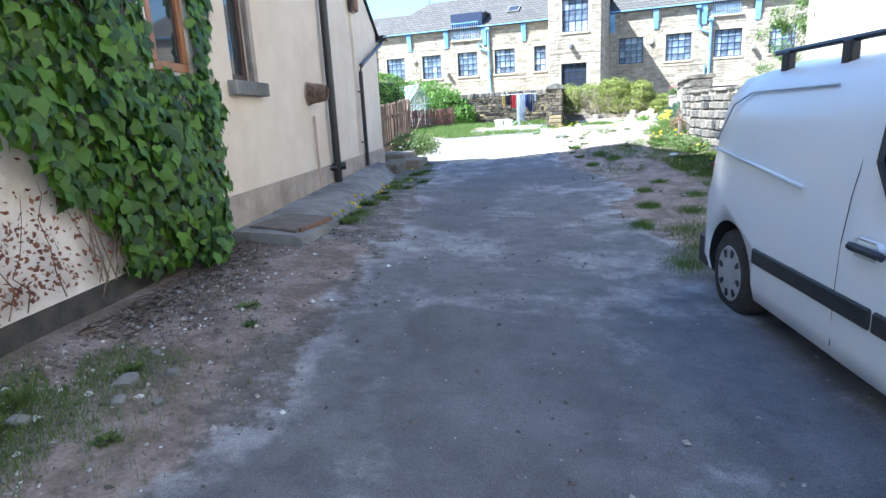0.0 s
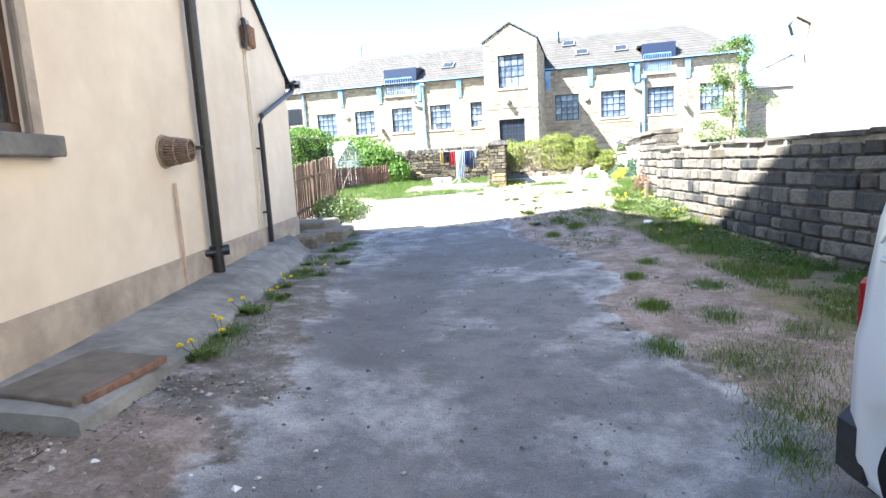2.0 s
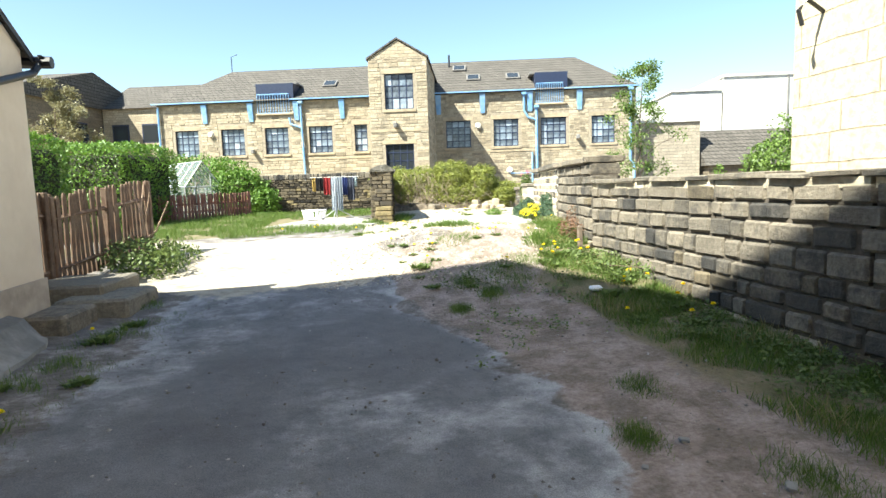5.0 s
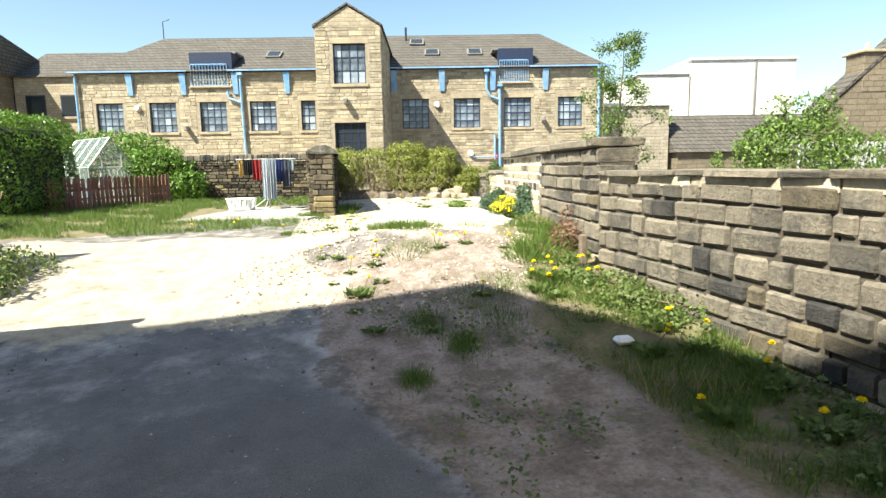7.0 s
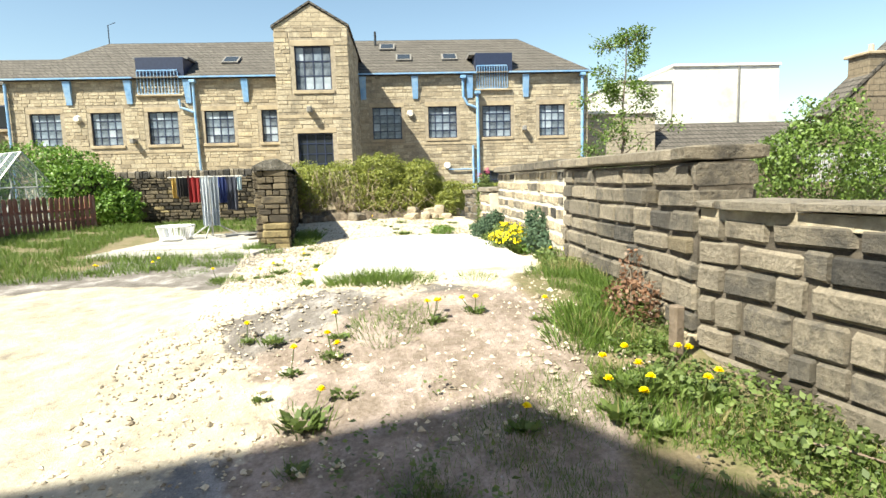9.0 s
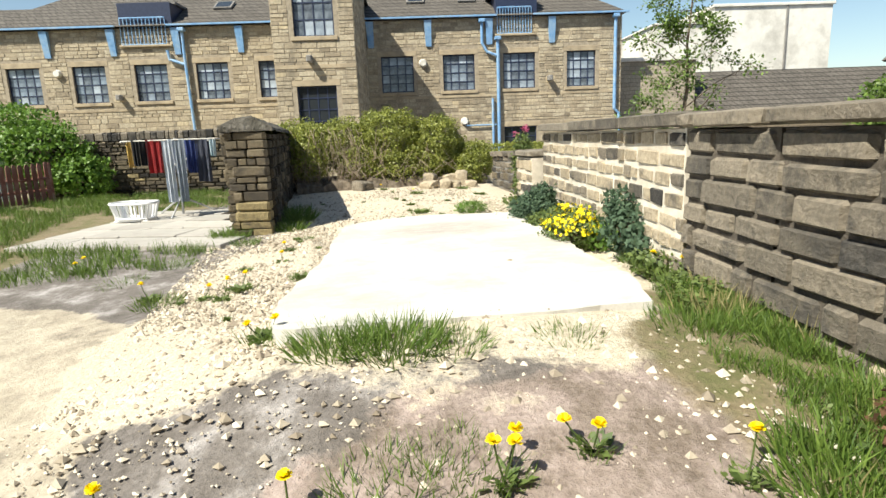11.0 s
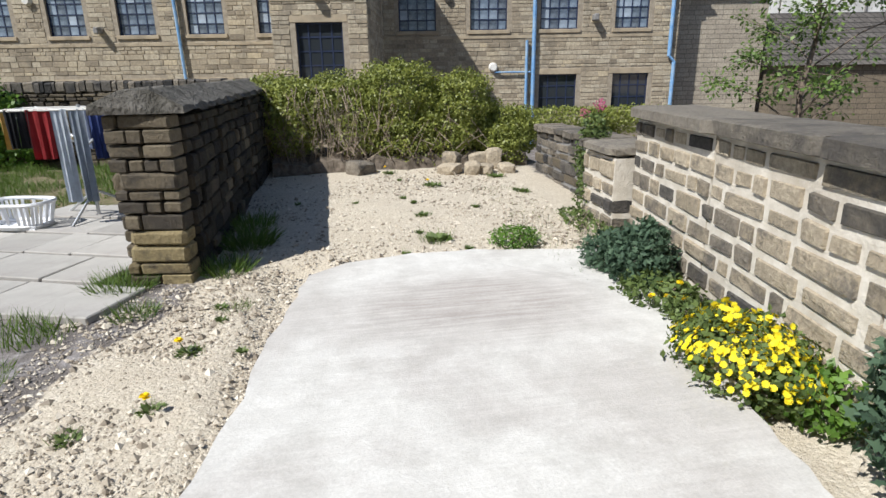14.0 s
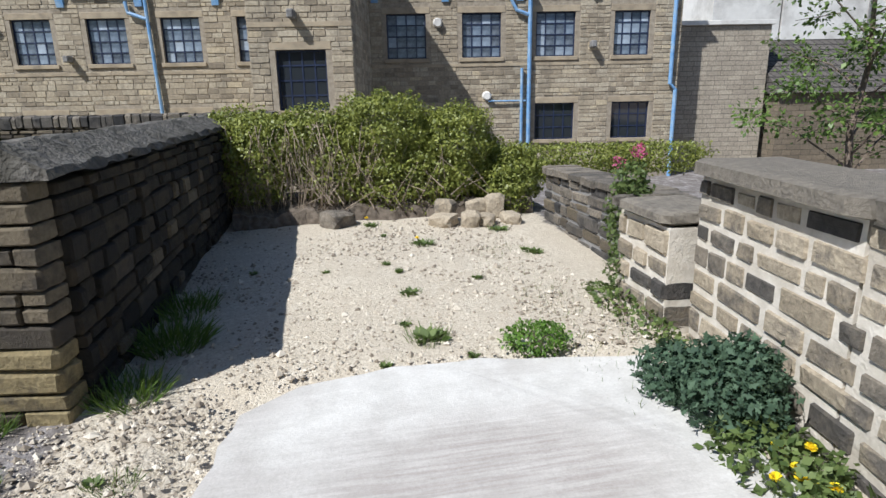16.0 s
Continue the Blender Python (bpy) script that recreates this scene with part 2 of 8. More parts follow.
M_DKBROWN = surf("dark_brown_frame", (0.05, 0.028, 0.022), (0.07, 0.04, 0.03), 10, 0.4, 0.1, 0.001)
M_FENCE = surf("brown_fence_wood", (0.075, 0.042, 0.027), (0.145, 0.085, 0.055), 9, 0.85, 0.5, 0.004, (0.2, 0.145, 0.105), 3, vary=0.25)
M_REDFENCE = surf("red_brown_fence_wood", (0.14, 0.05, 0.035), (0.24, 0.10, 0.075), 9, 0.85, 0.5, 0.004, (0.3, 0.2, 0.17), 3, vary=0.3)
M_ALU = surf("aluminium_bars", (0.55, 0.56, 0.57), (0.65, 0.66, 0.67), 10, 0.4, 0, metal=0.5)
M_PALEBLD = surf("pale_roughcast", (0.66, 0.64, 0.6), (0.74, 0.72, 0.68), 2.5, 0.9, 0.2, 0.004, (0.42, 0.4, 0.37), 0.5)
M_GREYROOF = surf("grey_sheet_roof", (0.15, 0.14, 0.135), (0.19, 0.18, 0.17), 3, 0.8, 0.2, 0.004)
M_MORTAR = surf("white_lime_mortar", (0.55, 0.5, 0.42), (0.68, 0.63, 0.55), 9, 0.95, 0.7, 0.01, (0.4, 0.35, 0.28), 1.5)
M_DKMORTAR = surf("deep_dark_joints", (0.05, 0.042, 0.033), (0.12, 0.1, 0.08), 9, 0.95, 0.8, 0.012)
M_STONE_DARK = stone_mat("sooty_gritstone", (0.17, 0.152, 0.127), (0.285, 0.252, 0.205), (0.06, 0.055, 0.05), 0.5)
M_STONE_PALE = stone_mat("buff_gritstone", (0.39, 0.335, 0.25), (0.5, 0.435, 0.335), (0.1, 0.09, 0.08), 0.3)
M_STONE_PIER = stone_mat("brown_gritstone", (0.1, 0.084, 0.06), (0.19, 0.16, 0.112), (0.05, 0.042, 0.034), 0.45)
# soot plus the shade on the pier wall's right face, both put into the colour
M_STONE_SOOT_SHADE = stone_mat("sooty_shaded_gritstone", (0.028, 0.023, 0.016), (0.062, 0.05, 0.033), (0.01, 0.009, 0.008), 0.65)
M_STONE_BLACK = stone_mat("soot_black_gritstone", (0.07, 0.066, 0.064), (0.13, 0.12, 0.108), (0.02, 0.02, 0.021), 0.6)
M_STONE_BUFF = stone_mat("yellowish_gritstone", (0.2, 0.16, 0.085), (0.33, 0.275, 0.15), (0.06, 0.05, 0.038), 0.35)
M_BED = surf("pale_bedding_mortar", (0.42, 0.36, 0.26), (0.62, 0.55, 0.42), 7, 0.95, 0.8, 0.012, (0.2, 0.17, 0.13), 1.8)
M_COPING = stone_mat("grey_brown_coping", (0.19, 0.172, 0.145), (0.27, 0.245, 0.205), (0.07, 0.062, 0.055), 0.4)
M_IVY = leafy("ivy_leaves", (0.012, 0.042, 0.005), (0.16, 0.32, 0.025), 0.5)
M_HEDGE = leafy("hedge_leaves", (0.12, 0.15, 0.025), (0.38, 0.4, 0.09), 0.5)
M_PRIVET = leafy("privet_leaves", (0.06, 0.13, 0.015), (0.2, 0.34, 0.05), 0.5)
M_TREELEAF = leafy("tree_leaves", (0.06, 0.11, 0.02), (0.22, 0.32, 0.07), 0.5)
M_GRASS = leafy("grass_blades", (0.05, 0.105, 0.014), (0.19, 0.27, 0.05), 0.6)
M_DRYGRASS = leafy("dry_grass", (0.2, 0.17, 0.07), (0.4, 0.36, 0.18), 0.7)
M_WEED = leafy("weed_leaves", (0.055, 0.09, 0.022), (0.2, 0.26, 0.075), 0.6)
M_BLUEWEED = leafy("blue_green_leaves", (0.035, 0.07, 0.04), (0.12, 0.19, 0.11), 0.75)
M_YELLOW = leafy("yellow_petals", (0.92, 0.72, 0.01), (1.0, 0.86, 0.03), 0.7)
M_BARK = surf("grey_brown_bark", (0.12, 0.09, 0.065), (0.2, 0.155, 0.12), 15, 0.9, 0.6, 0.01)


# ---- mesh helpers ----
def part(name, bm, mat, parent=None, label="", smooth=False):
    me = bpy.data.meshes.new(name)
    bmesh.ops.recalc_face_normals(bm, faces=bm.faces)
    bm.to_mesh(me)
    bm.free()
    me.materials.append(mat)
    if smooth:
        me.polygons.foreach_set("use_smooth", [True] * len(me.polygons))
    ob = new(name, me)
    ob.parent = parent
    return tagged(ob, label)


def thing(name, at, label, category, group="", rz=0.0):
    e = new(name)
    e.matrix_world = pose(*at, 0, 0, rz)
    return tagged(e, label, category, group)


def solid(name, bm, mat, label, category, group="", kind="", smooth=False):
    return tagged(part(name, bm, mat, None, label, smooth), "", category, group, kind)


def box(bm, x0, x1, y0, y1, z0, z1, m=None):
    vs = [bm.verts.new((x, y, z)) for z in (z0, z1) for y in (y0, y1) for x in (x0, x1)]
    for f in ((0, 2, 3, 1), (4, 5, 7, 6), (0, 1, 5, 4), (2, 6, 7, 3), (0, 4, 6, 2), (1, 3, 7, 5)):
        bm.faces.new([vs[i] for i in f])
    if m is not None:
        for v in vs:
            v.co = m @ v.co
    return vs


def rbox(x0, x1, y0, y1, z0, z1, bevel=0.01, bm=None):
    bm = bm or bmesh.new()
    vs = box(bm, x0, x1, y0, y1, z0, z1)
    es = {e for v in vs for e in v.link_edges}
    bmesh.ops.bevel(bm, geom=list(es), offset=bevel, segments=1, affect="EDGES")
    return bm


def tube(bm, pts, r, seg=10, r2=None):
    """A round tube through points; r2: radius at the far end."""
    pts = [Vector(p) for p in pts]
    rings = []
    for i, p in enumerate(pts):
        a = pts[max(i - 1, 0)]
        b = pts[min(i + 1, len(pts) - 1)]
        d = (b - a).normalized()
        s = d.cross(Vector((0, 0, 1)) if abs(d.z) < 0.9 else Vector((1, 0, 0))).normalized()
        t = d.cross(s)
        rr = r if r2 is None else r + (r2 - r) * i / (len(pts) - 1)
        rings.append([bm.verts.new(p + (s * math.cos(k * math.tau / seg) + t * math.sin(k * math.tau / seg)) * rr) for k in range(seg)])
    for a, b in zip(rings, rings[1:]):
        for k in range(seg):
            bm.faces.new((a[k], a[(k + 1) % seg], b[(k + 1) % seg], b[k]))
    bm.faces.new(rings[0][::-1])
    bm.faces.new(rings[-1])
    return bm


def holed_wall(bm, u0, u1, z0, z1, v0, v1, holes, m=None):
    """A wall between v0 (front) and v1, along x from u0 to u1, with openings (u0, u1, z0, z1) right through."""
    us = sorted({u0, u1, *[h[0] for h in holes], *[h[1] for h in holes]})
    zs = sorted({z0, z1, *[h[2] for h in holes], *[h[3] for h in holes]})
    full = lambda i, j: 0 <= i < len(us) - 1 and 0 <= j < len(zs) - 1 and not any(
        h[0] - 1e-6 < us[i] and us[i + 1] < h[1] + 1e-6 and h[2] - 1e-6 < zs[j] and zs[j + 1] < h[3] + 1e-6 for h in holes)
    cache = {}

    def vert(i, j, v):
        if (i, j, v) not in cache:
            co = Vector((us[i], v, zs[j]))
            cache[i, j, v] = bm.verts.new(m @ co if m is not None else co)
        return cache[i, j, v]
    for i in range(len(us) - 1):
        for j in range(len(zs) - 1):
            if not full(i, j):
                continue
            bm.faces.new([vert(*k) for k in ((i, j, v0), (i + 1, j, v0), (i + 1, j + 1, v0), (i, j + 1, v0))])
            bm.faces.new([vert(*k) for k in ((i, j, v1), (i, j + 1, v1), (i + 1, j + 1, v1), (i + 1, j, v1))])
            for di, dj, a, b in ((-1, 0, (i, j), (i, j + 1)), (1, 0, (i + 1, j), (i + 1, j + 1)), (0, -1, (i, j), (i + 1, j)), (0, 1, (i, j + 1), (i + 1, j + 1))):
                if not full(i + di, j + dj):
                    bm.faces.new([vert(*a, v0), vert(*b, v0), vert(*b, v1), vert(*a, v1)])


def mesh_from(name, verts, faces, mat, parent=None, label=""):
    me = bpy.data.meshes.new(name)
    me.from_pydata(verts, [], faces)
    me.materials.append(mat)
    ob = new(name, me)
    ob.parent = parent
    return tagged(ob, label)


LEAF_OVAL = ([(0, 0, 0), (0.32, 0.45, 0.1), (0, 1, 0), (-0.32, 0.45, 0.1)], [(0, 1, 2, 3)])
LEAF_IVY = ([(0, 0, 0), (0.3, -0.12, -0.02), (0.55, 0.28, -0.06), (0.3, 0.5, 0.03), (0, 1, -0.05), (-0.3, 0.5, 0.03), (-0.55, 0.28, -0.06), (-0.3, -0.12, -0.02), (0, 0.35, 0.07)],
            [(8, 0, 1, 2), (8, 2, 3), (8, 3, 4), (8, 4, 5), (8, 5, 6), (8, 6, 7, 0)])
LEAF_JAGGED = ([(0, 0, 0), (0.22, 0.2, 0.05), (0.13, 0.34, 0.02), (0.34, 0.52, 0.04), (0.14, 0.62, 0.0), (0, 1, -0.1), (-0.14, 0.62, 0.0), (-0.34, 0.52, 0.04), (-0.13, 0.34, 0.02), (-0.22, 0.2, 0.05)], [(0, 1, 2, 8, 9), (2, 3, 4), (8, 6, 7), (2, 4, 6, 8), (4, 5, 6)])
BLADE = ([(-0.026, 0, 0), (0.026, 0, 0), (0.02, 0.5, 0.06), (-0.02, 0.5, 0.06), (0, 1, 0.28)], [(0, 1, 2, 3), (3, 2, 4)])


def scatter_leaves(name, P, D, N, S, shape, mat, parent=None, label=""):
    """One mesh of many leaves: at the points P, growing along D, facing N, sized S."""
    P, D, N, S = (np.asarray(a, float) for a in (P, D, N, S))
    D = D / np.maximum(np.linalg.norm(D, axis=1, keepdims=True), 1e-6)
    X = np.cross(D, N)
    X /= np.maximum(np.linalg.norm(X, axis=1, keepdims=True), 1e-6)
    Z = np.cross(X, D)
    V = np.array(shape[0], float)
    out = P[:, None] + S[:, None, None] * (V[None, :, 0:1] * X[:, None] + V[None, :, 1:2] * D[:, None] + V[None, :, 2:3] * Z[:, None])
    k = len(V)
    verts = out.reshape(-1, 3)
    sizes = [len(f) for f in shape[1]]
    flat = np.array([i for f in shape[1] for i in f])
    loops = (np.arange(len(P))[:, None] * k + flat[None]).ravel()
    me = bpy.data.meshes.new(name)
    me.vertices.add(len(verts))
    me.vertices.foreach_set("co", verts.ravel())
    me.loops.add(len(loops))
    me.loops.foreach_set("vertex_index", loops)
    tot = np.tile(sizes, len(P))
    me.polygons.add(len(tot))
    me.polygons.foreach_set("loop_start", np.concatenate([[0], np.cumsum(tot)[:-1]]))
    me.polygons.foreach_set("loop_total", tot)
    me.update(calc_edges=True)
    me.materials.append(mat)
    ob = new(name, me)
    ob.parent = parent
    return tagged(ob, label)


rng = np.random.default_rng(7)


# ---- the ground's height ----
HEIGHTS = np.array([
    (1.8, 1.2, 0.0), (1.8, -3, -0.1), (3, 4.8, 0.0), (5, 4, 0.05), (4.7, -3, -0.1), (-0.8, 3.3, 0.28), (-0.9, 5.5, 0.3), (-0.8, -2, 0.2), (0.6, 3.5, 0.08), (1.6, 5.5, 0.05),
    (0.2, 8.0, 0.2), (-1.0, 8.0, 0.32), (1.75, 9.0, 0.12), (3.0, 9.8, 0.17), (4.4, 8, 0.2), (3.9, 10.7, 0.27), (3.7, 11.5, 0.22), (4.3, 12.5, 0.42), (-0.9, 12.7, 0.2), (-1.7, 14.6, 0.4), (0.5, 13.7, 0.3),
    (2.2, 12.0, 0.22), (2.2, 13.7, 0.42), (3.1, 14.1, 0.62), (4.2, 14.4, 0.75), (2.4, 15.2, 0.86), (3.4, 15.4, 0.9), (4.3, 15.5, 0.86), (2.7, 17.2, 0.76), (4.7, 17.0, 0.78), (3.5, 19.0, 0.74), (2.1, 20.1, 0.7), (4.7, 20.1, 0.79), (3.5, 21.2, 0.78),
    (0.4, 15.6, 0.42), (0.8, 17.8, 0.6), (-1.5, 18, 0.55), (-2.0, 16.2, 0.58), (0.2, 20, 0.66), (0.2, 22.5, 0.7), (-3, 22, 0.7), (-3, 26, 0.8), (0, 26, 0.8), (3.2, 24, 0.82), (5.4, 24, 0.82), (-6, 18, 0.6), (-8, 24, 0.75),
    (8, 10, 0.2), (8, 20, 0.5), (-8, 5, 0.3), (-8, -5, 0.2), (10, -5, 0.0)])


def _distances(x, y):
    return np.sqrt((x[..., None] - HEIGHTS[:, 0]) ** 2 + (y[..., None] - HEIGHTS[:, 1]) ** 2 + 0.02)


_count = len(HEIGHTS)
_system = np.zeros((_count + 1, _count + 1))
_system[:_count, :_count] = _distances(HEIGHTS[:, 0], HEIGHTS[:, 1])
_system[_count, :_count] = _system[:_count, _count] = 1
_weights = np.linalg.solve(_system, np.append(HEIGHTS[:, 2], 0))


def ground_z(x, y):
    """A smooth sheet through the spot heights, level far out, lower behind the walls."""
    x, y = np.asarray(x, float), np.asarray(y, float)
    cx, cy = np.clip(x, -9, 9), np.clip(y, -6, 27)
    z = _distances(cx, cy) @ _weights[:-1] + _weights[-1]
    k = np.clip((y - 25.5) / 3.0, 0, 1)
    k = np.maximum(k, np.clip((x - 6.2) / 2.0, 0, 1) * np.clip((y - 12) / 2, 0, 1))
    k = np.maximum(k, np.clip((np.hypot(x, y - 10) - 30) / 20, 0, 1))
    return z * (1 - k) - 0.6 * k


def gz(x, y):
    return float(ground_z(x, y))


# ---- the ground ----
def bumpy(x, y, s, seed=0.0):
    """Smooth value noise from sines, about -1 to 1."""
    return (np.sin(x * s * 1.7 + 1.3 * np.sin(y * s * 1.1 + seed) + seed) + np.sin(y * s * 2.1 + 1.7 * np.sin(x * s * 0.9 - seed)) + np.sin((x + y) * s * 3.3 + seed * 2) * 0.6) / 2.6


def lines(stops):
    out = []
    for a, b, step in stops:
        out += list(np.arange(a, b, step))
    return np.array(out + [stops[-1][1]])


def soft(v, w=0.15):
    return np.clip(v / w + 0.5, 0, 1)


def between(x, xs, ys):
    return np.interp(x, xs, ys)


def build_ground():
    gx = lines([(-600, -60, 90), (-60, -10, 5), (-10, -3, 0.35), (-3, 5.6, 0.075), (5.6, 12, 0.4), (12, 60, 6), (60, 600, 90)])
    gy = lines([(-400, -40, 60), (-40, -4, 3), (-4, 0.5, 0.3), (0.5, 21, 0.075), (21, 27, 0.15), (27, 60, 3), (60, 900, 105)])
    X, Y = np.meshgrid(gx, gy)
    Z = ground_z(X, Y)
    near = ((X > -3) & (X < 5.6) & (Y > 0) & (Y < 25)).astype(float)
    n1, n2 = bumpy(X, Y, 1.3, 0.4), bumpy(X, Y, 4.1, 2.2)
    # surfaces: tarmac, trodden earth, pale track, gravel, turf
    drive_l = between(Y, [-5, 3, 6, 8, 10, 12, 14, 15], [0.6, 0.55, 0.35, 0.1, -0.2, -0.55, -0.7, -0.7])
    drive_r = between(Y, [-5, 3, 6, 8, 9.5, 11, 12, 13, 14, 15], [5, 4.5, 3.1, 2.5, 2.75, 2.6, 2.2, 1.9, 1.85, 1.8])
    tar = soft(X - drive_l + 0.15 * n1 + 0.1 * n2, 0.55) * soft(drive_r - X + 0.2 * n1 + 0.12 * n2, 0.3) * soft(14.6 - Y + 0.3 * n1, 0.9)
    track_l = between(Y, [13, 15, 17, 19, 21], [-2.2, -2.0, -2.2, -3, -5])
    track_r = between(Y, [13.5, 15, 17, 18, 20], [2.0, 1.9, 1.4, 0.6, -1.5])
    track = soft(Y - 13.6 + 0.4 * n1, 0.8) * soft(track_r - X + 0.25 * n1, 0.35) * soft(X - track_l, 0.3) * soft(between(X, [-6, -2, 0, 1, 2], [18.4, 18.3, 18.0, 17.8, 17.6]) - Y + 0.2 * n1, 0.35)
    gravel = soft(X - between(Y, [13.3, 15, 17, 19, 20, 21], [2.2, 1.5, 1.3, 1.7, 2.0, 1.9]) + 0.15 * n1, 0.3) * soft(Y - 15.2 + 0.3 * n1, 0.6) * soft(5.9 - X, 0.2)
    dirt = soft(X - drive_r + 0.1 * n2, 0.5) * soft(14.9 - Y + 0.5 * n1, 0.8)
    dirt = np.maximum(dirt, soft(drive_l - 0.25 - X + 0.2 * n1, 0.5) * soft(6.0 - Y + 0.3 * n1, 0.8))
    mend = soft(X - between(Y, [0, 3, 3.6, 4.6], [1.35, 1.2, 1.0, 0.95]) + 0.06 * n2, 0.12) * soft(between(Y, [0, 3, 4.8], [2.6, 2.3, 2.05]) - X + 0.1 * n1, 0.5) * soft(4.75 - Y + 0.1 * n1, 0.15)
    mend = np.maximum(mend, 0.8 * soft(X - 0.15 + 0.1 * n2, 0.25) * soft(1.1 - X + 0.15 * n1, 0.6) * soft(Y - 7.0 + 0.3 * n1, 0.4) * soft(11.5 - Y, 0.8))
    mend = np.maximum(mend, 0.6 * soft(0.8 - np.hypot((X - 1.7) / 1.1, (Y - 11.5) / 1.5) + 0.15 * n2, 0.4))
    turf = np.zeros_like(X)
    turf = np.maximum(turf, soft(Y - between(X, [-8, -2, -0.6, 0.5, 1.2, 1.5], [17.9, 18.6, 19.2, 22.9, 23.2, 23.3]) + 0.25 * n1, 0.4) * soft(1.75 - X, 0.2))
    turf = np.maximum(turf, soft(X - between(Y, [4, 8, 10, 12, 13.5, 15, 16], [3.9, 3.9, 3.75, 3.7, 3.6, 3.9, 4.3]) + 0.25 * n1, 0.35) * soft(16.2 - Y, 0.4) * soft(Y - 4, 2))
    turf = np.maximum(turf, soft(-X - 3.2 + 0.2 * n1, 0.5) * soft(Y - 14.5, 1.0) * soft(17.6 - Y, 0.4))
    Z = Z + near * (0.012 * n1 + 0.006 * n2) * (1 - 0.6 * tar)
    Z = Z - 0.06 * near * soft(X - 2.55) * soft(4.9 - X) * soft(Y - 15.75) * soft(20.1 - Y)
    ny, nx = X.shape
    verts = np.stack([X, Y, Z], -1).reshape(-1, 3)
    idx = np.arange(nx * ny).reshape(ny, nx)
    faces = np.stack([idx[:-1, :-1], idx[:-1, 1:], idx[1:, 1:], idx[1:, :-1]], -1).reshape(-1, 4)
    me = bpy.data.meshes.new("ground")
    me.vertices.add(len(verts))
    me.vertices.foreach_set("co", verts.ravel())
    me.loops.add(faces.size)
    me.loops.foreach_set("vertex_index", faces.ravel())
    me.polygons.add(len(faces))
    me.polygons.foreach_set("loop_start", np.arange(len(faces)) * 4)
    me.polygons.foreach_set("loop_total", np.full(len(faces), 4))
    me.update(calc_edges=True)
    me.polygons.foreach_set("use_smooth", [True] * len(faces))
    for name, a in (("tar", tar), ("track", track), ("gravel", gravel), ("dirt", dirt), ("turf", turf), ("mend", mend)):
        me.attributes.new(name, "FLOAT", "POINT").data.foreach_set("value", a.ravel().astype(np.float32))
    me.materials.append(ground_mat())
    ob = new("ground", me)
    return tagged(ob, "worn tarmac lane, earth, pale gravel and turf", "ground", kind="structure")


